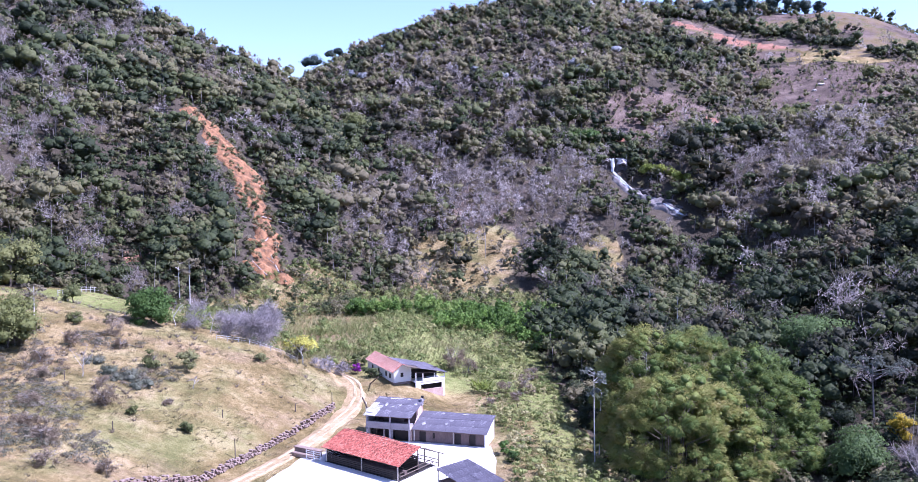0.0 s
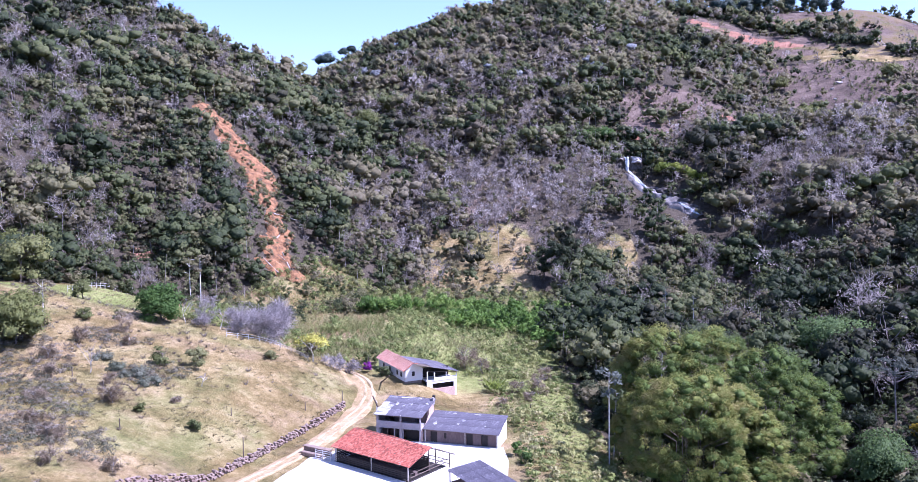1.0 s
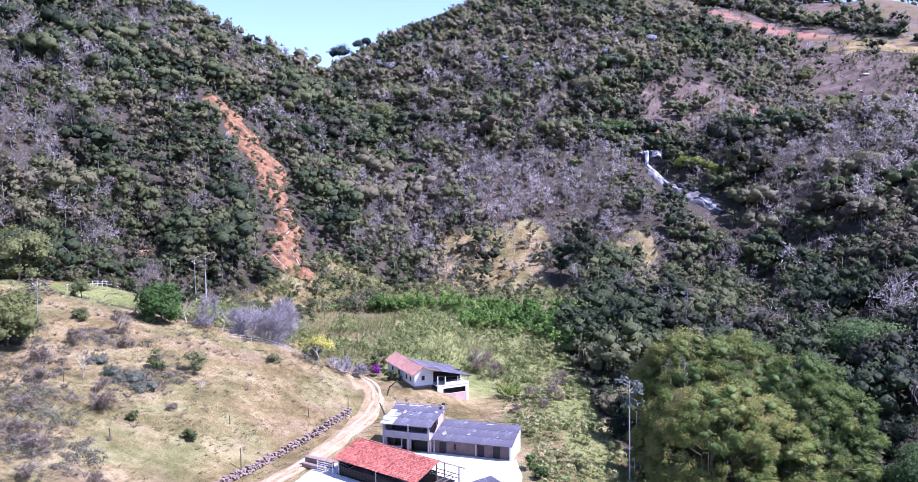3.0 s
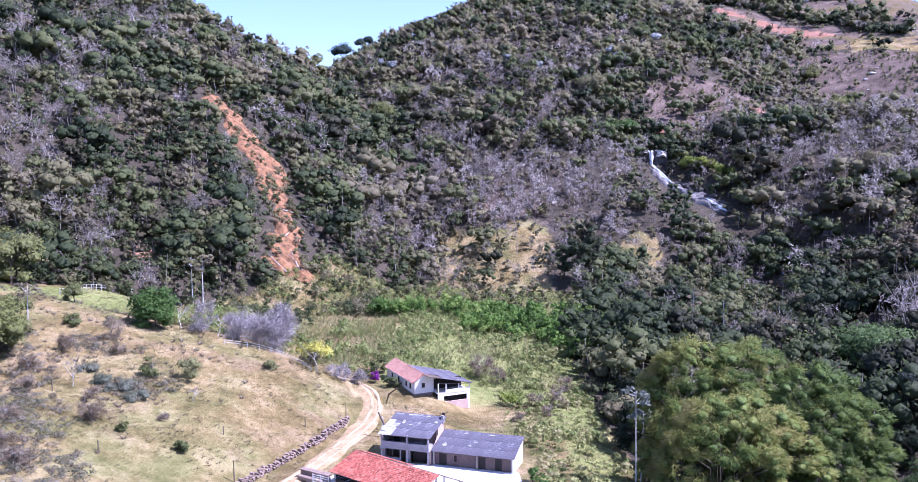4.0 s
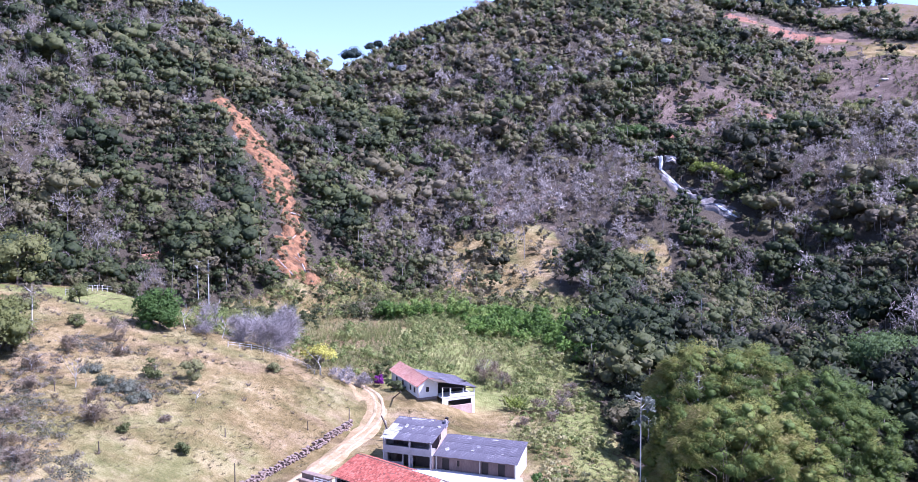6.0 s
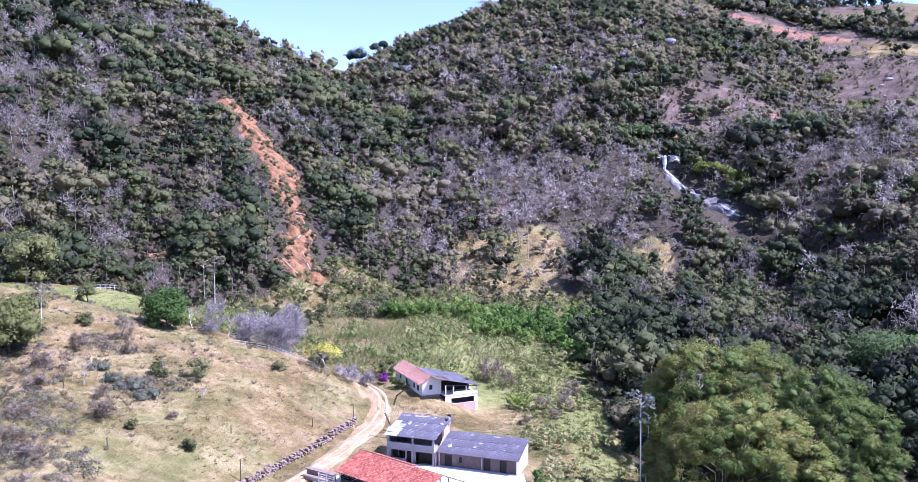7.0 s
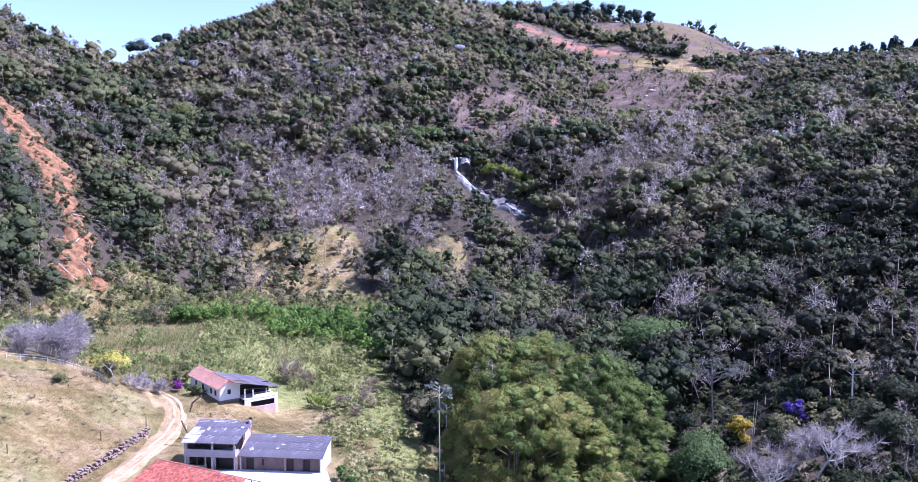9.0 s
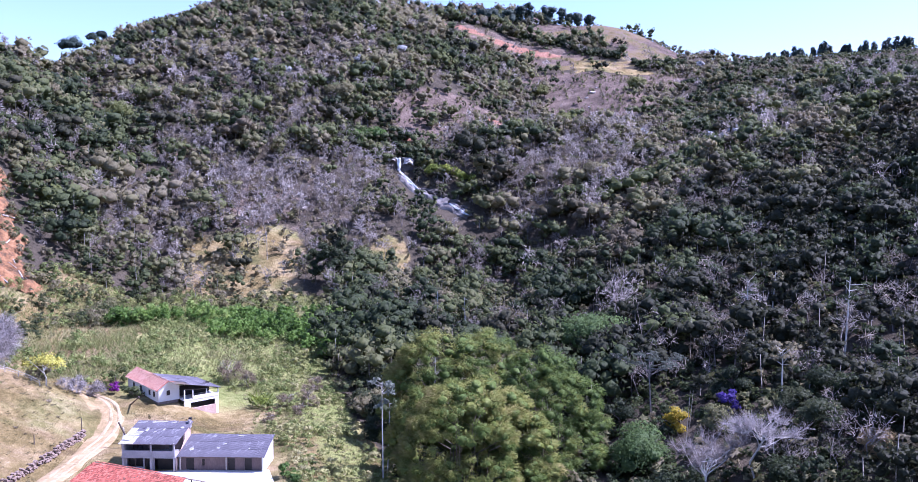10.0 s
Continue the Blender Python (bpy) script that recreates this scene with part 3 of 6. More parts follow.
GREEN_PATCH = [(285, 636, 20, 8, -20), (302, 618, 24, 9, -15), (268, 626, 12, 6, 0)]
# hedge of dark shrubs between the two pastures
HEDGE = [(196, 742), (214, 735), (232, 728), (251, 717), (262, 705), (275, 698), (281, 681), (289, 666), (300, 657), (308, 654)]
HEDGE_EAST = [(318, 633), (332, 631), (348, 634), (362, 638)]


def inside(x, y, patches, soft=.35):
    """1 inside any of the patches, fading to 0 outside."""
    best = np.zeros(np.shape(x))
    for px, py, rx, ry, turn in patches:
        c, s = math.cos(radians(turn)), math.sin(radians(turn))
        u, v = (x - px) * c + (y - py) * s, -(x - px) * s + (y - py) * c
        best = np.maximum(best, smooth(1 + soft, 1 - soft, np.sqrt((u / rx) ** 2 + (v / ry) ** 2)))
    return best


def open_valley(x, y):
    """1 on the valley floor and the knoll, 0 in the woods."""
    east = np.interp(y, [60, 120, 150, 175, 232, 270, 300, 320], [40, 34, 27, 26, 21, 27, 30, 30])
    west = np.interp(y, [60, 150, 205, 235, 262, 300, 320], [-400, -200, -112, -92, -72, -58, -40])
    return smooth(-4, 4, east - x) * smooth(-5, 5, x - west) * smooth(318, 300, y + 14 * (value_noise(x, y, 20, 31) - .5))


def build_ground():
    gx = steps((-3200, -600, 200), (-600, -130, 8), (-130, 150, 2.5), (150, 600, 8), (600, 1200, 16), (1200, 1500, 60), (1500, 3400, 190))
    gy = steps((-2600, 60, 140), (60, 110, 5), (110, 330, 2.5), (330, 900, 6), (900, 1400, 16), (1400, 1500, 50), (1500, 4200, 180))
    X, Y = np.meshgrid(gx, gy)
    x, y = X.ravel(), Y.ravel()
    z = ground_z(x, y)
    nx, ny = len(gx), len(gy)
    i = (np.arange(ny - 1)[:, None] * nx + np.arange(nx - 1)[None]).ravel()
    me = np_mesh("ground", np.stack([x, y, z], 1), np.stack([i, i + 1, i + nx + 1, i + nx], 1), M_GROUND, flat=False)
    free = open_valley(x, y)
    lush = free * smooth(-34, -22, x) * smooth(168, 205, y) * .62 + free * smooth(8, 16, x) * .55 + free * smooth(-70, -90, x) * smooth(175, 200, y) * .6
    middle = np.exp(-(((x - 8) / 62) ** 2 + ((y - 385) / 70) ** 2))
    data = {"dry": np.maximum(free, np.maximum(inside(x, y, DRY_PATCH) * .85 + .42 * middle, .8 * np.maximum(inside(x, y, GREEN_PATCH), inside(x, y, GRAZED)))), "lush": np.maximum(lush, .34 * inside(x, y, GREEN_PATCH)),
            "pink": np.maximum(np.maximum(inside(x, y, PINK_PATCH), inside(x, y, GRAZED)) * (.95 - .45 * inside(x, y, GRAZED)) * (1 - inside(x, y, GREEN_PATCH)), .52 * middle * (1 - inside(x, y, DRY_PATCH))), "red": inside(x, y, RED_PATCH)}
    for key, val in data.items():
        a = me.attributes.new(key, "FLOAT", "POINT")
        a.data.foreach_set("value", np.asarray(val, np.float32))
    thing("ground", "hillsides and valley floor of dry grass, leaf litter and earth", "ground", kind="structure", data=me)


build_ground()


def draped(name, line, mat, label, category, lift=.08, across=9, pace=1.2, ragged=.12, relief=0.0, kind="structure"):
    """A strip of given half widths laid over the ground along a line (x, y, half width)."""
    pts = np.array(line, float)
    seg = np.r_[0, np.cumsum(np.hypot(*np.diff(pts[:, :2], axis=0).T))]
    s = np.arange(0, seg[-1], pace)
    cx, cy, hw = (np.interp(s, seg, pts[:, k]) for k in range(3))
    k = max(3, int(5 / pace))
    ker = np.ones(2 * k + 1) / (2 * k + 1)
    cx, cy, hw = (np.convolve(np.pad(a, k, mode="edge"), ker, mode="valid") for a in (cx, cy, hw))
    tx, ty = np.gradient(cx), np.gradient(cy)
    ln = np.hypot(tx, ty)
    nx_, ny_ = -ty / ln, tx / ln
    u = np.linspace(-1, 1, across)
    hl = hw * (1 + ragged * 2 * (value_noise(s, s * 0, 4.0, 41) - .5) + ragged * 1.5 * (value_noise(s, s * 0, 11.0, 42) - .5))
    hr = hw * (1 + ragged * 2 * (value_noise(s, s * 0, 4.0, 43) - .5) + ragged * 1.5 * (value_noise(s, s * 0, 11.0, 44) - .5))
    off = np.where(u[None] < 0, u[None] * hl[:, None], u[None] * hr[:, None])
    x, y = cx[:, None] + nx_[:, None] * off, cy[:, None] + ny_[:, None] * off
    edge = 1 - np.abs(u[None]) ** 6
    z = ground_z(x, y) + lift * edge - .1 * (1 - edge) + relief * edge * (value_noise(x, y, 4, 51) + .5 * value_noise(x, y, 1.7, 52) - .5)
    n, m = x.shape
    i = (np.arange(n - 1)[:, None] * m + np.arange(m - 1)[None]).ravel()
    me = np_mesh(name, np.stack([x, y, z], 2).reshape(-1, 3), np.stack([i, i + m, i + m + 1, i + 1], 1), mat, flat=False)
    return thing(name, label, category, kind=kind, data=me)


draped("landslip", SLIP, M_SOIL, "raw orange-red earth scar of a landslip down the hillside", "landslide", lift=.5, across=25, pace=.8, ragged=.5, relief=2.6)
TRACK = [(-62, 84, 2.4), (-46, 112, 2.4), (-37, 129, 2.0), (-32.5, 139, 1.9), (-28.5, 151, 2.1), (-25.3, 163, 2.7), (-23.8, 172, 3.5), (-24.2, 180, 3.3), (-27, 188, 2.5), (-32, 195, 1.6), (-44, 204, 1.2)]
RUTS = TRACK[:5] + [(-25.6, 163, 2.3), (-22.8, 173, 2.7), (-22.4, 181, 2.2), (-25.5, 190, 1.7), (-31, 196, 1.4), (-44, 204, 1.2)]
draped("track", TRACK, M_TRACK, "pale beaten-earth farm track curving past the stone wall", "road", lift=.12, across=13, ragged=.25, relief=.14)
for side in (-1, 1):
    rut = [(x + side * .8, y - side * .2, .5) for x, y, w in RUTS]
    draped("wheel_rut", rut, M_RUT, "pale worn wheel rut along the farm track", "road", lift=.17, across=7, ragged=.35, relief=.1)
draped("spillway", [(-31, 126, 3.5), (-27, 138, 3.4), (-25, 146, 2.2)], M_CONCRETE, "sunbleached concrete apron joining the track to the yard", "pavement", lift=.26, across=9, ragged=.2)
draped("yard_path", [(-19, 169, .9), (-10, 168, .8), (0, 163, .7), (6, 158, .6)], M_TRACK, "worn footpath of bare earth behind the houses", "path", lift=.1, across=7, ragged=.25)


def build_yard():
    bm = bmesh.new()
    ring = [(-30, 118), (-29.5, 131), (-28.2, 142), (-24, 146), (-20, 151.5), (-8, 150.9), (5.5, 147.4), (6.2, 140), (5.4, 130), (2, 118)]
    low = [bm.verts.new((x, y, -1.6)) for x, y in ring]
    top = [bm.verts.new((x, y, .22)) for x, y in ring]
    bm.faces.new(top)
    for k in range(len(ring)):
        q = (k + 1) % len(ring)
        bm.faces.new((low[k], low[q], top[q], top[k]))
    bmesh.ops.recalc_face_normals(bm, faces=bm.faces)
    me = bpy.data.meshes.new("farmyard")
    bm.to_mesh(me)
    bm.free()
    me.materials.append(M_CONCRETE)
    thing("farmyard", "glaring pale concrete farmyard between the sheds", "pavement", kind="structure", data=me)


build_yard()


def on_ground(x, y, turn=0, up=0.0):
    return pose(x, y, float(ground_z(x, y)) + up, 0, 0, turn)


def boulder(x, y, size, mat=None, seed=0, label="pale sun-bleached boulder lying on the open hillside"):
    rng = np.random.default_rng(seed)
    bm = bmesh.new()
    bmesh.ops.create_icosphere(bm, subdivisions=2, radius=1)
    for v in bm.verts:
        k = 1 + .35 * (noise.noise(v.co * 1.3 + Vector((seed * 3.1, 0, 0)))) + .06 * rng.normal()
        v.co = Vector((v.co.x * size * 1.5 * k, v.co.y * size * k, v.co.z * size * .7 * k))
    me = bpy.data.meshes.new("boulder")
    bm.to_mesh(me)
    bm.free()
    me.materials.append(mat or M_ROCK_WHITE)
    thing("boulder", label, "boulder", on_ground(x, y, rng.uniform(0, 180), size * .25), group="hillside boulders", data=me)


def cliff(name, label, x0, x1, front, top, foot, depth, mat, seed, ledge=.8):
    """A craggy rock step: an uneven, slightly overhanging face with a flat lip, running back into the slope."""
    nu, nv = 31, 17
    u, v = np.meshgrid(np.linspace(0, 1, nu), np.linspace(0, 1, nv))
    x = x0 + (x1 - x0) * u
    # v runs up the face and then back over the lip
    up = np.clip(v / .62, 0, 1)
    back = np.clip((v - .62) / .38, 0, 1)
    bulge = 2.4 * (value_noise(x * 1.0, up * 9 + seed, 3.2, seed) - .5) + 1.3 * (value_noise(x, up * 9, 1.3, seed + 1) - .5)
    steps_ = ledge * np.floor(up * 3 + .8 * value_noise(x, up * 9, 4, seed + 2)) / 3
    y = front + bulge * (1 - back) + steps_ + back * depth + 2.2 * (np.abs(u - .5) * 2) ** 2
    z = foot + (top - foot) * up - 1.6 * (np.abs(u - .5) * 2) ** 3 + .7 * (value_noise(x, y, 2.2, seed + 3) - .5)
    i = (np.arange(nv - 1)[:, None] * nu + np.arange(nu - 1)[None]).ravel()
    me = np_mesh(name, np.stack([x, y, z], 2).reshape(-1, 3), np.stack([i, i + 1, i + nu + 1, i + nu], 1), mat)
    return thing(name, label, "rock", kind="structure", data=me)


def falling_water(name, label, knots, seed, strands=24):
    """Water in strands along knots (x, y, z, half width), broken at its edges."""
    rng = np.random.default_rng(seed)
    k = np.array(knots, float)
    seg = np.r_[0, np.cumsum(np.linalg.norm(np.diff(k[:, :3], axis=0), axis=1))]
    V, F, n = [], [], 0
    for j in range(strands):
        off = rng.uniform(-1, 1)
        a = seg[-1] * max(0, rng.uniform(-.3, .75))
        b = min(seg[-1], a + seg[-1] * rng.uniform(.25, .6))
        s = np.linspace(a, b, 28)
        x, y, z, hw = (np.interp(s, seg, k[:, c]) for c in range(4))
        wide = (.08 + .16 * rng.random() + .12 * value_noise(s, s * 0 + j * 7, 2, seed)) * np.sin(np.linspace(.25, np.pi - .1, 28))
        cx = x + off * hw + .35 * (value_noise(s, s * 0 + j * 3, 3, seed + 1) - .5)
        lift = .15 + .35 * (1 - off * off) + .3 * value_noise(s, s * 0 + j * 5, 1.6, seed + 2)
        for side in (-1, 0, 1):
            V.append(np.stack([cx + side * wide * (1.3 if side else 0), y - lift * (.5 if side else 1), z + lift * (.2 if side else .6)], 1))
        i = np.arange(27)
        F.append(np.concatenate([np.stack([n + i, n + i + 28, n + i + 29, n + i + 1], 1), np.stack([n + i + 28, n + i + 56, n + i + 57, n + i + 29], 1)]))
        n += 84
    thing(name, label, "waterfall", kind="structure", data=np_mesh(name, np.concatenate(V), np.concatenate(F), M_WATER, flat=False))


def build_waterfall():
    """A rock step with the fall's plunge, the white apron below it, the long slab and the last rapids."""
    cliff("waterfall_cliff", "dark wet rock step with a pale flat lip", 75.5, 91.5, 431.0, 59.6, 49.5, 15, M_ROCK, 5)
    cliff("ledge", "pale dry ledge of rock beside the fall's lip", 75.8, 79.2, 430.2, 60.2, 58.6, 5, M_ROCK_WHITE, 15, .2)
    cliff("ledge", "pale dry ledge of rock beside the fall's lip", 82.2, 88.6, 430.0, 60.0, 57.0, 5, M_ROCK_WHITE, 17, .3)
    line = [(80, 428, 2.0), (83.5, 417, 2.2), (88, 409, 3.0), (94.0, 401, 3.8), (99.5, 388, 3.4), (104.5, 378, 2.4)]
    draped("waterfall_slab", line, M_ROCK_SLAB, "long weathered rock slab streaked dark below the waterfall", "rock", lift=.8, across=21, pace=.6, ragged=.7, relief=2.4)
    foot = float(ground_z(80.2, 427.5))
    falling_water("waterfall", "white waterfall plunging over the rock step in the woods",
                  [(80.6, 432.5, 59.7, 1.2), (80.4, 430.0, 59.2, 1.1), (80.3, 429.0, 56, .6), (80.3, 428.2, foot + 3, .5), (80.4, 427.0, foot + 1.4, .7)], 3)
    run = [(80.4, 427.6, .6), (81.6, 422, .85), (83.6, 416, 1.1), (85.6, 411.5, .7), (87.0, 409, .3)]
    falling_water("cascade", "white cascade sliding down the slab below the waterfall", [(x, y, float(ground_z(x, y)) + 2.0, h) for x, y, h in run], 4)
    rill = [(97.6, 391.5, .3), (99.8, 386.5, .8), (102, 382, 1.0), (104, 379, .5)]
    falling_water("rill", "broken white rapids at the foot of the rock slab", [(x, y, float(ground_z(x, y)) + 1.9, h) for x, y, h in rill], 6, 12)
    for k, (x, y, r_) in enumerate(((90, 413, 2.2), (94, 408.5, 2.6), (97.5, 402, 2.4), (101, 395, 2.2), (103.5, 388, 2.0))):
        boulder(x, y, r_, M_ROCK, 60 + k, "dark rock edge standing along the slab")


build_waterfall()


# ---- farm buildings ----
def sheet_mesh(name, w, l, mat, waves=6, depth=.05):
    """A corrugated sheet, w across and l down the slope, its lower edge on y = 0."""
    k = waves * 4 + 1
    xs = np.linspace(0, w, k)
    zs = depth * .5 * np.sin(np.linspace(0, waves * 2 * np.pi, k))
    v = np.concatenate([np.stack([xs, np.full(k, y), zs + dz], 1) for y, dz in ((0, 0), (l, 0), (0, -.02), (l, -.02))])
    i = np.arange(k - 1)
    f = np.concatenate([np.stack([i, i + 1, k + i + 1, k + i], 1), np.stack([2 * k + i, 3 * k + i, 3 * k + i + 1, 2 * k + i + 1], 1), np.stack([i, 2 * k + i, 2 * k + i + 1, i + 1], 1)])
    return np_mesh(name, v, f, mat)


def sheet_roof(owner, x0, x1, low, high, across, rows, pale=(), turn=1):
    """Corrugated sheets on purlins: low and high are (y, z) of eave and top edge."""
    dy, dz = high[0] - low[0], high[1] - low[1]
    run = math.hypot(dy, dz)
    tilt = math.atan2(dz, abs(dy))
    bm = bmesh.new()
    for k in range(rows + 1):
        u = (k + .15) / (rows + .3)
        y, z = low[0] + dy * u, low[1] + dz * u - .1
        block(bm, x0 + .1, x1 - .1, y - .05, y + .05, z - .12, z, worn=0)
    roof = part("roof", bm, M_TIMBER, owner)
    w, l = (x1 - x0) / across, run / rows
    meshes = [sheet_mesh("roof_sheet", w * 1.04, l + .18, m) for m in (M_ROOF, M_ROOF_PALE)]
    rng = np.random.default_rng(int(abs(x0 * 10) + across))
    for r in range(rows):
        for c in range(across):
            u = r / rows
            m = Matrix.Translation((x0 + c * w + rng.normal() * .015, low[0] + dy * u, low[1] + dz * u + .02 * (c % 2) + .02 * r))
            m = m @ Matrix.Rotation(0 if dy > 0 else math.pi, 4, "Z") @ Matrix.Rotation(tilt + rng.normal() * .006, 4, "X") @ Matrix.Rotation(rng.normal() * .008, 4, "Z")
            if dy < 0:
                m = m @ Matrix.Translation((-w, 0, 0))
            child("roof_sheet", meshes[1 if (r, c) in pale else 0], roof, place=m)
    return roof


def roof_scraps(roof, x0, x1, low, high, spots, seed):
    """Pale torn pieces of sheet laid over a roof: (share along, share up, width, length)."""
    rng = np.random.default_rng(seed)
    dy, dz = high[0] - low[0], high[1] - low[1]
    tilt = math.atan2(dz, dy)
    for u, v, w, l in spots:
        bm = bmesh.new()
        n = 6
        ring = []
        for k in range(n):
            a = 2 * math.pi * k / n
            q = rng.uniform(.5, 1.15)
            ring.append((math.copysign(abs(math.cos(a)) ** .6, math.cos(a)) * w * .5 * q, math.copysign(abs(math.sin(a)) ** .6, math.sin(a)) * l * .5 * q))
        lo, hi = [bm.verts.new((*p, 0)) for p in ring], [bm.verts.new((*p, .025 + .02 * rng.random())) for p in ring]
        bm.faces.new(hi)
        for k in range(n):
            bm.faces.new((lo[k], lo[(k + 1) % n], hi[(k + 1) % n], hi[k]))
        place = Matrix.Translation((x0 + (x1 - x0) * u, low[0] + dy * v, low[1] + dz * v + .075)) @ Matrix.Rotation(tilt, 4, "X") @ Matrix.Rotation(rng.normal() * .5, 4, "Z")
        part("roof_scrap", bm, M_ROOF_PALE, roof, "pale torn piece of roof sheet", place)


def tile_roof(owner, x0, x1, low, high, mat, name="roof_tiles", wide=.24, rise=.40, seed=3):
    """Barrel tiles in courses, a little uneven, joined into one covering."""
    rng = np.random.default_rng(seed)
    dy, dz = high[0] - low[0], high[1] - low[1]
    run = math.hypot(dy, dz)
    cols, rows = int((x1 - x0) / wide), int(run / rise)
    ang = np.linspace(0, np.pi, 5)
    px, pz = -np.cos(ang) * wide * .56, np.sin(ang) * .085
    c, r = np.meshgrid(np.arange(cols), np.arange(rows))
    c, r = c.ravel(), r.ravel()
    n = len(c)
    jit = rng.normal(size=(n, 3)) * np.array([.018, .03, .014])
    cx = x0 + (c + .5) * wide + jit[:, 0]
    sag = -.10 * np.sin(np.pi * (cx - x0) / (x1 - x0)) * np.sin(np.pi * (r + .5) / rows) - .05 * value_noise(cx, r * rise, 2.5, seed)
    out = []
    for end, lift in ((0, .05), (1, 0)):
        s = (r + end * 1.15) * rise + jit[:, 1]
        y, z = low[0] + dy * s / run, low[1] + dz * s / run + lift + jit[:, 2] + sag
        out.append(np.stack([cx[:, None] + px[None] * (1 - .12 * end), np.repeat(y[:, None], 5, 1), z[:, None] + pz[None]], 2))
    v = np.concatenate(out, 1).reshape(-1, 3)
    k = np.arange(4)
    f = (np.arange(n)[:, None, None] * 10 + np.stack([k, k + 1, 6 + k, 5 + k], 1)[None]).reshape(-1, 4)
    return child(name, np_mesh(name, v, f, mat), owner, "weathered red clay barrel tiles")


def slope_slab(x0, x1, low, high, thick=.08):
    bm = bmesh.new()
    vs = [bm.verts.new(p) for p in ((x0, low[0], low[1]), (x1, low[0], low[1]), (x1, high[0], high[1]), (x0, high[0], high[1]))]
    vs += [bm.verts.new((v.co.x, v.co.y, v.co.z - thick)) for v in vs]
    for q in ((0, 1, 2, 3), (7, 6, 5, 4), (0, 4, 5, 1), (1, 5, 6, 2), (2, 6, 7, 3), (3, 7, 4, 0)):
        bm.faces.new([vs[k] for k in q])
    return bm


def wall_end(x0, x1, prof):
    """An end wall between x0 and x1 over a profile of (y, z) points."""
    bm = bmesh.new()
    a = [bm.verts.new((x0, y, z)) for y, z in prof]
    b = [bm.verts.new((x1, y, z)) for y, z in prof]
    bm.faces.new(a)
    bm.faces.new(b[::-1])
    for k in range(len(prof)):
        q = (k + 1) % len(prof)
        bm.faces.new((a[k], b[k], b[q], a[q]))
    bmesh.ops.recalc_face_normals(bm, faces=bm.faces)
    return bm


def wall_front(x0, x1, y, z0, z1, holes, thick=.2):
    """A wall along x with rectangular openings (x0, x1, z0, z1) right through it."""
    bm = bmesh.new()
    xs = sorted({x0, x1, *(v for h in holes for v in h[:2])})
    for a, b in zip(xs, xs[1:]):
        mid = (a + b) / 2
        spans = sorted((h[2], h[3]) for h in holes if h[0] < mid < h[1])
        z = z0
        for lo, hi in spans:
            if lo > z + .01:
                block(bm, a, b, y, y + thick, z, lo, worn=0)
            z = hi
        if z < z1 - .01:
            block(bm, a, b, y, y + thick, z, z1, worn=0)
    bmesh.ops.remove_doubles(bm, verts=bm.verts, dist=.001)
    return bm


def stable():
    """Long low stable with a single-pitch roof of fibre-cement sheets."""
    o = thing("stable", "long low brown stable under a stained grey corrugated roof", "stable", pose(-8.75, 150.85, .1, 0, 0, -15.6))
    doors = [(1.0, 2.3, 0, 2.15), (3.6, 4.1, .9, 2.0), (7.9, 9.1, 0, 2.2), (10.7, 11.9, 0, 2.2)]
    part("front_wall", wall_front(0, 13.7, 0, 0, 2.5, doors), M_BROWNWALL, o)
    part("back_wall", box(0, 13.7, 6.1, 6.3, 0, 3.75), M_PLASTER, o)
    part("end_wall", wall_end(13.7, 13.95, [(-.55, -.5), (6.3, -.5), (6.3, 4.05), (-.55, 2.62)]), M_WHITEWASH, o, "sunlit whitewashed end wall")
    part("end_wall", wall_end(-.2, .0, [(0, 0), (6.3, 0), (6.3, 3.8), (0, 2.5)]), M_PLASTER, o)
    part("partition", box(6.6, 6.75, .2, 6.1, 0, 2.6), M_PLASTER, o)
    # near-black sheets fill the openings, giving the dark inside by colour
    for a, b, z0, z1 in doors:
        if z0 == 0:
            part("door", box(a + .03, b - .03, .14, .19, .02, z1 - .04), M_VOID, o, "near-black sheet filling the stable doorway as its inner shade")
        else:
            part("window", box(a + .03, b - .03, .12, .16, z0 + .03, z1 - .03), M_VOID, o)
    for x in (.15, 7.7):
        part("post", box(x, x + .14, -.5, -.36, 0, 2.45), M_TIMBER_PALE, o)
    part("kerb", box(-.1, 13.7, -.95, -.02, -.2, .16), M_CONCRETE, o, "pale concrete kerb")
    roof = sheet_roof(o, -.3, 14.15, (-.75, 2.62), (6.5, 4.1), 13, 3, pale=())
    roof_scraps(roof, -.3, 14.15, (-.75, 2.62), (6.5, 4.1), [(.12, .33, .9, 1.2), (.42, .38, .8, .6), (.47, .55, .4, .9), (.62, .92, 1.6, .4), (.78, .36, .5, .3), (.3, .9, 1.2, .35)], 8)


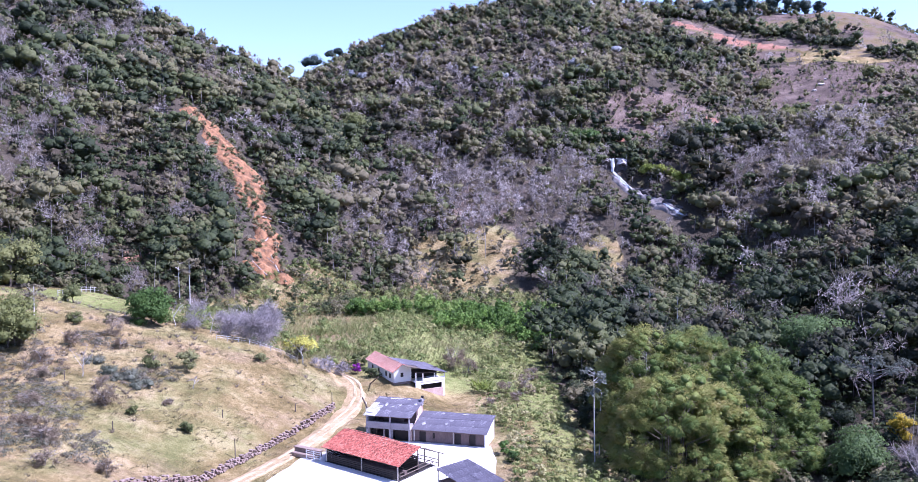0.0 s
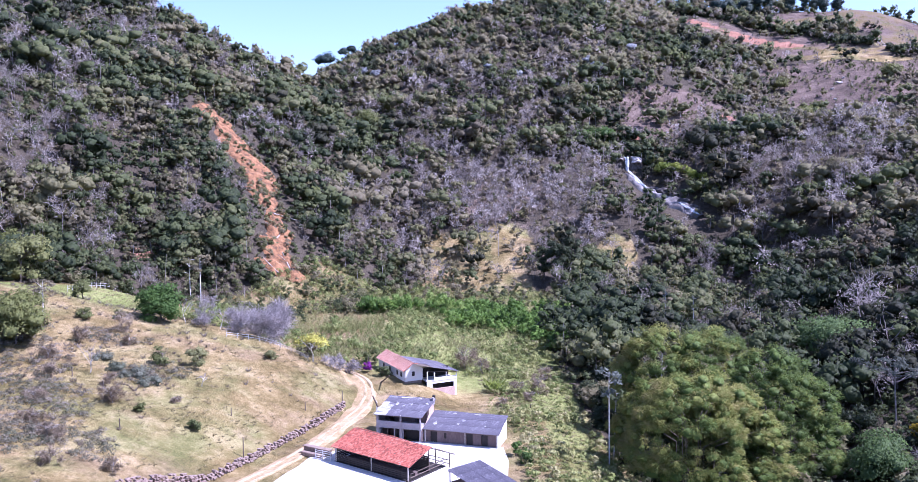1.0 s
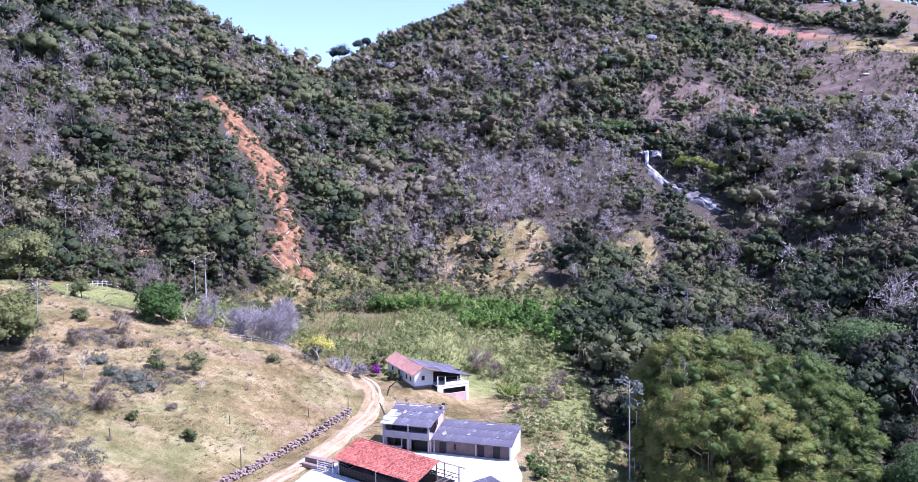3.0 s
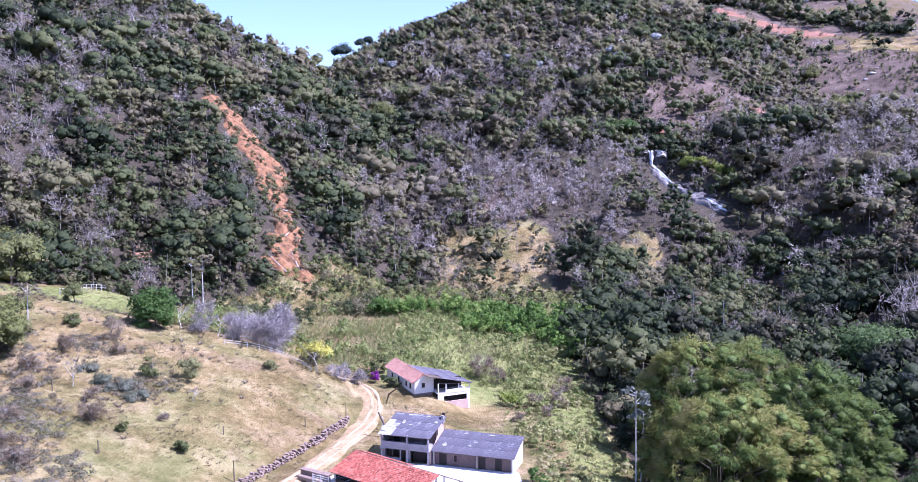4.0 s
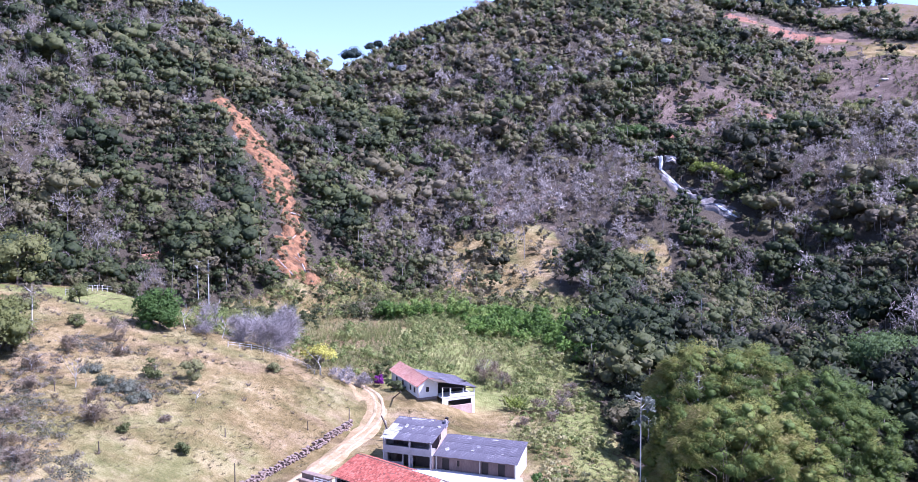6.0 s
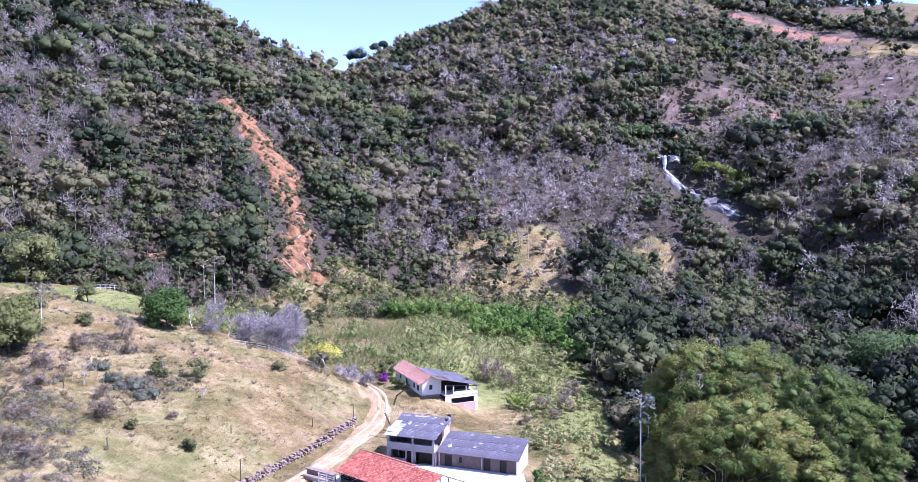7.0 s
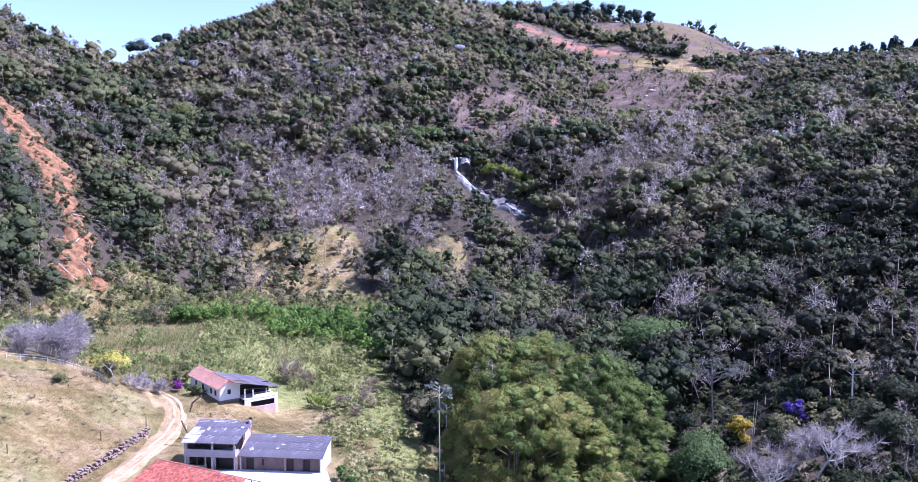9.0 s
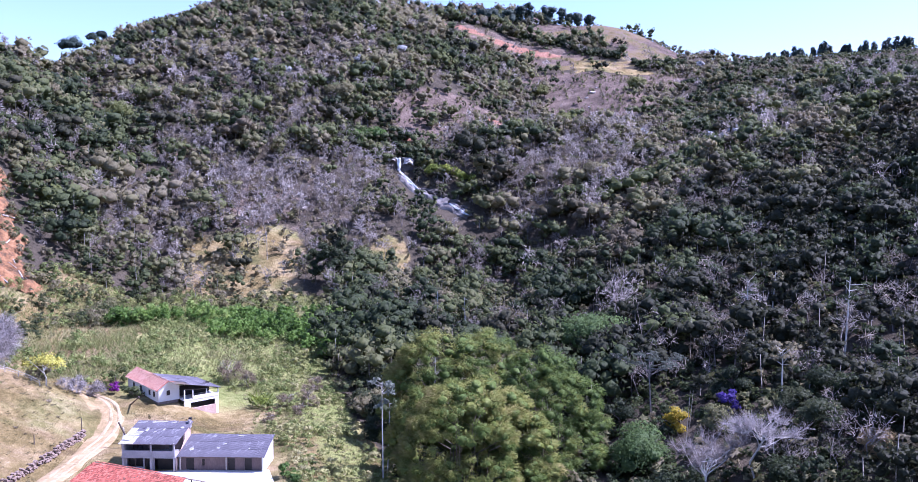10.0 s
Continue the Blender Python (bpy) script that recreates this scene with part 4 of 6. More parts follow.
def two_storey():
    """Small two-storey farmhouse with an open upper gallery."""
    o = thing("farmhouse", "grey two-storey farmhouse with open gallery and patchy sheet roof", "house", pose(-17.75, 153.1, .05, 0, 0, -15.6))
    W, D = 8.7, 7.3
    part("lower_wall", wall_front(0, W, 0, 0, 2.5, [(5.1, 8.4, 0, 2.3), (.5, 3.2, .7, 2.25), (3.4, 4.3, 0, 2.2)]), M_PLASTER, o, "grey plastered lower wall")
    # gallery back wall in dark brown, so the recess's shade is partly colour
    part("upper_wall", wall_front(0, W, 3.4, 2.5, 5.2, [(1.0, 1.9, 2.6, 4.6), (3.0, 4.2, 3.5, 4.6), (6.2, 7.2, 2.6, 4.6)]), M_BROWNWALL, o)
    part("back_wall", box(0, W, D - .2, D, 0, 5.9), M_PLASTER, o)
    part("side_wall", wall_end(W - .2, W, [(.2, 0), (D, 0), (D, 6.0), (4.2, 5.5), (4.2, 2.5), (.2, 2.5)]), M_PINKWALL, o, "faded pinkish side wall")
    part("side_wall", wall_end(0, .2, [(.2, 0), (D, 0), (D, 6.0), (.2, 4.95)]), M_PLASTER, o)
    part("floor_slab", box(-.15, W + .2, -.75, D, 2.42, 2.62), M_PLASTER, o)
    part("parapet", box(0, 4.65, -.7, -.54, 2.62, 3.7), M_PLASTER, o, "pale plastered gallery parapet")
    part("parapet", box(4.95, W, -.7, -.54, 2.62, 3.65), M_PLASTER, o, "pale plastered gallery parapet")
    for x in (0, 4.65, W - .25):
        part("pillar", box(x, x + .28, -.72, -.46, 0, 4.95), M_PLASTER, o)
    # dark sheets and wall behind the openings paint the shade indoors
    part("garage_door", box(5.25, 8.25, .9, 1.0, 0, 2.25), M_VOID, o, "near-black sheet behind the open ground-floor doorway, painted as inner shade")
    part("shutter", box(.55, 1.75, .9, .95, .72, 2.2), M_VOID, o, "near-black sheet behind the open window, painted as inner shade")
    part("door", box(3.45, 4.25, .7, .76, .02, 2.15), M_VOID, o, "near-black sheet standing back in the door opening as inner shade")
    part("inner_wall", box(.3, W - .3, 2.4, 2.5, 0, 2.4), M_BROWNWALL, o, "inner wall coloured dark brown for the dim interior")
    part("window_frame", box(1.82, 1.9, .06, .14, .72, 2.22), M_TIMBER, o)
    part("ledger", box(-.1, W + .1, -.62, -.5, 4.62, 4.8), M_TIMBER, o, "dark timber beam under the eave")
    part("ridge_wall", box(W - .2, W + .12, D - .9, D + .2, 5.2, 6.7), M_PLASTER, o, "stub of plastered wall above the roof")
    part("chimney", box(W - .25, W + .25, D - .35, D + .15, 6.6, 7.0), M_VOID, o, "sooty chimney stub")
    part("stair_wall", wall_end(W + .02, W + .22, [(-.3, 0), (4.6, 0), (4.6, 4.4), (2.2, 3.0), (-.3, 2.4)]), M_PINKWALL, o, "sloping faded stair wall")
    roof = sheet_roof(o, -.5, W + .35, (-1.0, 4.86), (D + .25, 6.15), 8, 3, pale=((0, 0), (0, 1), (1, 0)))
    roof_scraps(roof, -.5, W + .35, (-1.0, 4.86), (D + .25, 6.15), [(.08, .3, 2.0, 2.8), (.18, .42, 1.6, 2.0), (.3, .6, .7, 1.7), (.12, .93, 2.2, .6), (.4, .94, 3.4, .5), (.46, .5, .5, .9), (.6, .62, .4, 1.2), (.9, .7, .7, .9), (.68, .93, 1.4, .4)], 9)


def tiled_barn():
    """Open cattle barn under clay tiles."""
    o = thing("cattle_barn", "open cattle barn with a sagging red clay-tile roof on timber posts", "barn", pose(-24.0, 140.1, .2, 0, 0, -36.3))
    L, D = 17.3, 5.6
    for x in (.4, 8.7, 16.7):
        part("post", pole((x, .35, 0), (x, .35, 2.75), .13, .11), M_TIMBER_PALE, o)
    for x in (.4, 4.5, 8.7, 12.7, 16.7):
        part("post", pole((x, D, 0), (x, D, 4.35), .13, .11), M_TIMBER, o)
        part("rafter", slope_slab(x - .06, x + .06, (0, 2.66), (D, 4.46), .14), M_TIMBER, o)
    for x in (11.5, 15.0, 18.0):
        part("post", pole((x, D + 3.9, 0), (x, D + 3.9, 2.5), .12, .1), M_TIMBER, o)
        part("rafter", slope_slab(x - .07, x + .07, (D, 4.4), (D + 4.3, 2.4), .14), M_TIMBER, o)
    part("wall_plate", box(0, L, .25, .43, 2.52, 2.68), M_TIMBER, o)
    part("wall_plate", box(9, L + 1.8, D + 3.85, D + 4.0, 2.42, 2.56), M_TIMBER, o)
    part("ridge_beam", box(0, L, D - .1, D + .1, 4.3, 4.46), M_TIMBER, o)
    # boards are near-black, putting the shade under the roof into their colour
    for k in range(9):
        part("board", box(.2, 16.8, D - .28, D - .24, .15 + k * .3, .42 + k * .3, worn=0), M_VOID, o)
    for z in (.6, 1.2):
        part("rail", box(13.2, 18.0, D + 3.82, D + 3.9, z, z + .12), M_TIMBER, o)
        part("rail", box(17.0, 17.1, .5, D + 3.8, z, z + .12), M_TIMBER, o)
    # floor and boards darkened likewise to paint the barn's dim inside
    part("floor", box(.1, 17.2, .15, D + 4, .03, .1), M_VOID, o, "barn floor coloured near-black for the shade under the roof")
    for k in range(4):
        part("board", box(.3, 16.8, .32, .36, .25 + k * .32, .52 + k * .32, worn=0), M_VOID, o)
    for k in range(8):
        part("board", box(.1, .14, .4, D, .2 + k * .32, .48 + k * .32, worn=0), M_VOID, o)
    part("manger", box(1.2, 16, 2.9, 3.5, 0, .7), M_BROWNWALL, o)
    part("roof_deck", slope_slab(-.15, L + .15, (-.25, 2.62), (D, 4.5), .05), M_TIMBER, o)
    part("roof_deck", slope_slab(-.15, 9.0, (D, 4.5), (D + 4.2, 2.55), .05), M_TIMBER, o)
    tile_roof(o, -.25, L + .25, (-.4, 2.66), (D + .05, 4.58), M_TILE)
    tile_roof(o, -.25, 9.1, (D + 4.3, 2.6), (D, 4.58), M_TILE, seed=5)


def tool_shed():
    o = thing("tool_shed", "low open shed with a single-pitch grey corrugated roof", "shed", pose(-3.9, 126.4, .1, 0, 0, 41))
    for x in (.3, 3.3, 6.4):
        part("post", pole((x, -.2, 0), (x, -.2, 3.3), .11, .1), M_TIMBER_PALE, o)
        part("post", pole((x, -8.2, 0), (x, -8.2, 2.3), .11, .1), M_TIMBER_PALE, o)
    part("back_wall", box(.2, 6.6, -.45, -.3, 0, 1.7), M_BROWNWALL, o)
    part("wall_plate", box(0, 6.8, -.28, -.12, 3.22, 3.34), M_TIMBER, o)
    sheet_roof(o, 0, 6.8, (-8.6, 2.3), (0, 3.45), 6, 4)


def tiled_house():
    """White cottage: clay tiles on one slope, grey sheets over the long porch side."""
    o = thing("cottage", "white cottage with orange clay tiles and a grey-roofed porch", "house", pose(-15.3, 185.4, 2.0, 0, 0, 28))
    R, W, D = 2.1, 11.9, 16.0            # ridge, full width, depth
    E, H = 3.35, 4.8                      # eave and ridge heights above the base
    J = -2.4                             # the porch stands forward of the gable
    part("plinth", box(-.1, 4.2, -.1, D, -2.2, .75), M_STONE, o, "rough stone plinth")
    part("side_wall", wall_end(0, .22, [(0, .7), (D, .7), (D, E), (0, E)]), M_WHITEWASH, o, "shaded whitewashed side wall")
    for y in (1.6, 3.9, 8.4, 12.2):
        part("window", box(-.04, .02, y, y + .9, 1.5, 2.6), M_VOID, o, "dark shuttered window")
    bm = bmesh.new()
    prof = [(0, .7), (4.4, .7), (4.4, 4.1), (R, H - .1), (0, E)]
    a = [bm.verts.new((x, 0, z)) for x, z in prof]
    b = [bm.verts.new((x, .22, z)) for x, z in prof]
    bm.faces.new(a)
    bm.faces.new(b[::-1])
    for k in range(len(prof)):
        q = (k + 1) % len(prof)
        bm.faces.new((a[k], b[k], b[q], a[q]))
    bmesh.ops.recalc_face_normals(bm, faces=bm.faces)
    part("gable_wall", bm, M_WHITEWASH, o, "bright whitewashed gable wall")
    part("window", box(1.75, 2.45, -.05, .02, 1.9, 2.9), M_VOID, o, "small dark gable window")
    part("inner_wall", box(4.4, 4.6, .2, D - 7, .7, 3.9), M_WHITEWASH, o)
    # near-black wall paints the porch's shade
    part("porch_wall", box(4.6, W - .1, 1.6, 1.8, .7, 3.0), M_VOID, o, "back wall of the porch, coloured near-black as its shade")
    part("back_wall", box(.2, W, D - 7.2, D - 7, -1.0, 2.6), M_WHITEWASH, o)
    part("porch_floor", box(4.4, W + .1, J - .1, 1.8, .68, .86), M_CONCRETE, o)
    part("porch_parapet", box(6.4, W, J - .06, J + .08, .86, 1.5), M_WHITEWASH, o, "white porch parapet")
    for x, z in ((4.4, -2.4), (6.2, .6), (9.2, .8), (W - .15, -3.2)):
        part("porch_post", box(x, x + .2, J - .08, J + .12, z, 3.0 - (x - 4.4) * .09), M_WHITEWASH, o)
    part("porch_beam", beam(bmesh.new(), (4.4, J, 3.05), (W + .1, J, 2.3), .08, .08, 4), M_TIMBER, o)
    part("undercroft_wall", wall_front(4.4, W, J - .05, -3.2, .66, [(5.8, W - .7, -1.3, .15)]), M_WHITEWASH, o, "whitewashed wall with an opening under the porch")
    part("dwarf_wall", box(5.6, W - .6, J - .32, J - .08, -3.2, -.95), M_PINKWALL, o, "low terracotta wall before the undercroft")
    part("undercroft_side", box(W - .2, W, J + .2, 1.8, -3.2, .66), M_WHITEWASH, o)
    # near-black sheet paints the shade inside the undercroft
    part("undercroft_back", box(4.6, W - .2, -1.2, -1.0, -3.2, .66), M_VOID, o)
    part("ceiling", box(-.2, R, .3, D, E - .1, E - .04, worn=0), M_TIMBER, o)
    # the tiled slope runs along the house, so its covering is laid in a turned frame
    t = tile_roof(o, -.45, D + .3, (0, 0), (R + .55, H - E + .35), M_TILE_OLD, seed=9)
    t.matrix_local = Matrix.Translation((-.55, D - .1, E - .12)) @ Matrix.Rotation(radians(-90), 4, "Z")
    bargeboard = bmesh.new()
    beam(bargeboard, (-.5, -.3, E - .15), (R, -.3, H + .1), .09, .09, 4)
    beam(bargeboard, (R, -.3, H + .1), (4.6, -.3, 4.15), .09, .09, 4)
    part("bargeboard", bargeboard, M_TILE, o, "dark red bargeboard")
    run, fall = W + .55 - R, H + .1 - 2.35
    tilt = math.atan2(fall, run)
    roof = part("roof", slope_slab(.1, 11.6, (0, 0), (run, fall), .05), M_TIMBER, o, place=Matrix.Translation((W + .55, J - .5, 2.35)) @ Matrix.Rotation(radians(90), 4, "Z"))
    ms = sheet_mesh("roof_sheet", 1.02, math.hypot(run, fall) / 3 + .15, M_ROOF)
    rng = np.random.default_rng(21)
    for r in range(3):
        for c in range(12 if r < 2 else 9):
            m = Matrix.Translation(((c + (0 if r < 2 else 3)) * .98, r * run / 3, r * fall / 3 + .05 + .02 * (c % 2) + .02 * r)) @ Matrix.Rotation(tilt + rng.normal() * .006, 4, "X")
            child("roof_sheet", ms, roof, place=m)


stable()
two_storey()
tiled_barn()
tool_shed()
tiled_house()


# ---- walls, fences, posts ----
def stone_wall():
    """Dry rubble wall along the foot of the knoll: stones in courses, joined."""
    rng = np.random.default_rng(4)
    line = np.array([(-54, 96), (-47.5, 114), (-41.8, 130.2), (-37.6, 141.3), (-32.4, 155.4), (-28.2, 168.5), (-27.0, 172.5)])
    seg = np.r_[0, np.cumsum(np.hypot(*np.diff(line, axis=0).T))]
    ico = bmesh.new()
    bmesh.ops.create_icosphere(ico, subdivisions=1, radius=.5)
    iv = np.array([v.co for v in ico.verts])
    iv = .5 * np.sign(iv) * np.abs(iv * 2) ** .5 * .8
    fi = np.array([[v.index for v in f.verts] for f in ico.faces])
    ico.free()
    V, F, n = [], [], 0
    for course in range(5):
        s = 0.0
        while s < seg[-1]:
            w = rng.uniform(.4, 1.0)
            x, y = np.interp(s, seg, line[:, 0]), np.interp(s, seg, line[:, 1])
            if rng.random() > .14 * course:
                v = iv * np.array([w * 1.05, rng.uniform(.7, 1.1), rng.uniform(.38, .55)]) * (1 + .14 * rng.normal(size=(len(iv), 1)))
                a = math.atan2(np.interp(s + .5, seg, line[:, 1]) - y, np.interp(s + .5, seg, line[:, 0]) - x) + rng.normal() * .2
                R = np.array([[math.cos(a), -math.sin(a), 0], [math.sin(a), math.cos(a), 0], [0, 0, 1]])
                z = float(ground_z(x, y)) + .1 + course * .27 + rng.normal() * .05
                V.append(v @ R.T + np.array([x + rng.normal() * .12, y + rng.normal() * .12, z]))
                F.append(fi + n)
                n += len(iv)
            s += w * .82
    me = np_mesh("stone_wall", np.concatenate(V), np.concatenate(F), M_STONE)
    thing("stone_wall", "low dry-stone rubble wall along the foot of the grassy knoll", "wall", kind="structure", data=me)


stone_wall()


def rail_fence(pts, label, every=2.4, high=1.1):
    """White posts with two rails, following the ground."""
    pts = np.array(pts, float)
    seg = np.r_[0, np.cumsum(np.hypot(*np.diff(pts, axis=0).T))]
    s = np.arange(0, seg[-1] + .01, every)
    xs, ys = np.interp(s, seg, pts[:, 0]), np.interp(s, seg, pts[:, 1])
    zs = ground_z(xs, ys)
    o = thing("rail_fence", label, "fence", pose(xs[0], ys[0], zs[0]))
    at = [Vector((x - xs[0], y - ys[0], z - zs[0])) for x, y, z in zip(xs, ys, zs)]
    for p in at:
        part("post", pole(p - Vector((0, 0, .3)), p + Vector((0, 0, high)), .075, .07, 6), M_WHITE_PAINT, o)
    for a, b in zip(at, at[1:]):
        for z in (high * .5, high * .92):
            part("rail", pole(a + Vector((0, 0, z)), b + Vector((0, 0, z)), .045, .045, 5), M_WHITE_PAINT, o)


rail_fence([(-55.5, 185.0), (-48, 187.6), (-42.5, 188.2), (-38.5, 187.4), (-36.8, 185.6)], "white-painted rail fence along the crest of the knoll")
rail_fence([(-100.2, 203), (-99.0, 218), (-97.8, 236)], "white-painted rail fence beside the upper lane", every=2.2, high=1.5)


def corral_gate():
    o = thing("corral_gate", "white-painted barred corral gate beside the barn", "gate", pose(-27.3, 141.6, .2, 0, 0, -28))
    for x in (0, 1.6, 3.2):
        part("post", pole((x, 0, 0), (x, 0, 1.7), .09, .08), M_WHITE_PAINT, o)
    for z in (.35, .75, 1.15, 1.5):
        part("bar", box(-.05, 3.25, -.04, .04, z, z + .1), M_WHITE_PAINT, o)


corral_gate()
o = thing("corral_wall", "low dark rubble wall of the corral beside the gate", "wall", pose(-29.0, 143.4, .1, 0, 0, -30))
part("wall", box(-1.6, 4.2, .6, 1.5, 0, 1.3, worn=.1), M_STONE, o)
part("trough", box(-1.2, 3.6, -.5, .3, 0, .7, worn=.08), M_STONE, o)
part("coping", box(-1.7, 4.3, .5, 1.6, 1.3, 1.42, worn=.05), M_STONE, o)


def fence_post(x, y, high, lean=(0, 0), mat=None, thick=.1, label="weathered timber fence post standing in dry grass"):
    o = thing("fence_post", label, "post", on_ground(x, y), group="fence posts")
    part("post", pole((0, 0, -.4), (lean[0], lean[1], high), thick, thick * .8), mat or M_TIMBER, o)


for x, y, h in ((-39.3, 139.6, 3.6), (-27.4, 172.0, 3.4), (-58.0, 134, 1.6), (-44.5, 150.5, 1.5), (-33.5, 163.5, 1.7), (-73, 149, 1.8), (-66, 146, 1.6), (-25.0, 197, 3.0), (-14.5, 168.5, 1.6), (12.5, 176.0, 1.8)):
    fence_post(x, y, h)
fence_post(-17.6, 164.5, 4.6, (-2.6, 1.4), M_TIMBER, .2, "leaning dark timber pole beside the track")
fence_post(-19.6, 167.8, 3.0, (-.1, .1), M_WHITE_PAINT, .16, "white-painted gate post beside the track")
fence_post(-21.0, 186.5, 2.6, (2.6, -5.5), M_TIMBER, .16, "fallen dark timber rail lying beside the track")


def ridge_house():
    x, y = 271.5, 758.0
    o = thing("ridge_house", "small white house with an orange roof on the pasture ridge", "house", on_ground(x, y, 20))
    part("wall", box(-5, 5, -3, 3, -1, 3), M_WHITEWASH, o)
    part("roof", wall_end(-5.5, 5.5, [(-3.6, 3), (3.6, 3), (0, 5.2)]), M_TILE_OLD, o)
    for k in (-3, 0, 3):
        part("window", box(k - .5, k + .5, -3.06, -2.99, 1, 2.1), M_VOID, o)


ridge_house()


# ---- woods ----
def icosahedron():
    bm = bmesh.new()
    bmesh.ops.create_icosphere(bm, subdivisions=1, radius=1)
    v, f = np.array([p.co for p in bm.verts]), np.array([[p.index for p in q.verts] for q in bm.faces])
    bm.free()
    return v, f


ICO = icosahedron()
OCTA = (np.array([(1, 0, 0), (0, 1, 0), (-1, 0, 0), (0, -1, 0), (0, 0, 1), (0, 0, -1.0)]), np.array([(0, 1, 4), (1, 2, 4), (2, 3, 4), (3, 0, 4), (1, 0, 5), (2, 1, 5), (3, 2, 5), (0, 3, 5)]))


def lumps_of(rng, blobs, fill=.9, body=ICO):
    """Uneven leafy bodies of the lumps (x, y, z, radius, flatness), with the way that they lean."""
    blobs = np.asarray(blobs, float)
    bv, bf = body
    n, k = len(blobs), len(bv)
    turn = rng.random(n) * 6.28
    c, s_ = np.cos(turn)[:, None], np.sin(turn)[:, None]
    d = np.stack([bv[None, :, 0] * c - bv[None, :, 1] * s_, bv[None, :, 0] * s_ + bv[None, :, 1] * c, np.broadcast_to(bv[None, :, 2], (n, k))], 2)
    r = blobs[:, 3, None] * fill * rng.uniform(.72, 1.15, (n, k))
    p = blobs[:, None, :3] + d * r[:, :, None] * np.stack([np.ones(n), np.ones(n), blobs[:, 4]], 1)[:, None]
    mid = blobs[:, :3].mean(0) - np.array([0, 0, .3 * np.ptp(blobs[:, 2])])
    lean = unit(d * .7 + unit(p - mid) * .5 + np.array([0, 0, .45]))
    return np.concatenate([p.reshape(-1, 3), lean.reshape(-1, 3)], 1), (bf[None] + (np.arange(n) * k)[:, None, None]).reshape(-1, 3)


def crown_proto(rng, radius, height, lumps, per, size, low=.3, lump=.4, body=ICO, fill=.8):
    """A full crown: leafy lumps with sprays of leaves standing out of them."""
    blobs = dome(rng, radius, height, lumps, low, lump)
    return join(lumps_of(rng, blobs, fill, body), leaves(rng, blobs, per * lumps, size, .9, low=-.25))


def hazy_tree(rng, height, spread_, twigs, width):
    """A leafless tree whose fine twigs make a grey rounded crown: (stem arrays, twig arrays)."""
    stem = bare_tree(rng, height, spread_, 5, 3, .11, .02, 1)[0]
    blobs = np.array(dome(rng, spread_ * 1.1, height, 9, .4, .36))
    pick = rng.choice(len(blobs), twigs, p=blobs[:, 3] ** 2 / (blobs[:, 3] ** 2).sum())
    d = unit(rng.normal(size=(twigs, 3)) + np.array([0, 0, .55]))
    b = blobs[pick]
    base = b[:, :3] + d * b[:, 3:4] * rng.uniform(.1, .75, (twigs, 1))
    tip = base + unit(d + .5 * rng.normal(size=d.shape)) * b[:, 3:4] * rng.uniform(.35, .8, (twigs, 1))
    return stem, slivers(base, tip, width, rng)


def leafy_proto(rng, radius, height, lumps, count, size, low=.3, wild=.9):
    """A light crown of leaf sprays alone."""
    return leaves(rng, dome(rng, radius, height, lumps, low), count, size, wild)


def spread(x0, x1, y0, y1, gap, seed):
    """Jittered plant positions over a rectangle."""
    rng = np.random.default_rng(seed)
    gx, gy = np.meshgrid(np.arange(x0, x1, gap), np.arange(y0, y1, gap))
    x, y = gx.ravel() + rng.uniform(-.5, .5, gx.size) * gap * 1.1, gy.ravel() + rng.uniform(-.5, .5, gx.size) * gap * 1.1
    return x, y, rng


def off_line(x, y, line, extra):
    d, (half,) = along(x, y, line)
    return d > half + extra


FALL_CLEAR = [(83, 438, 5.0), (81, 428, 6.5), (82, 411, 6.0), (90, 396, 6.0), (97, 380, 5.5), (101, 368, 5)]


def wooded(x, y):
    """How thickly trees stand, 0 to 1."""
    d = 1 - open_valley(x, y)
    d = d * (1 - .74 * inside(x, y, DRY_PATCH)) * (1 - (.95 - .09 * smooth(640, 600, y)) * inside(x, y, PINK_PATCH)) * (1 - .9 * inside(x, y, RED_PATCH)) * (1 - .97 * inside(x, y, GRAZED)) * (1 - .8 * inside(x, y, GREEN_PATCH))
    d = d * np.where(off_line(x, y, SLIP, 4.2), 1, 0) * np.where(off_line(x, y, FALL_CLEAR, 0), 1, 0)
    d = d * (1 - .25 * np.exp(-(((x - 10) / 50) ** 2 + ((y - 375) / 60) ** 2)))
    return d * (.62 + .75 * value_noise(x, y, 26, 61))


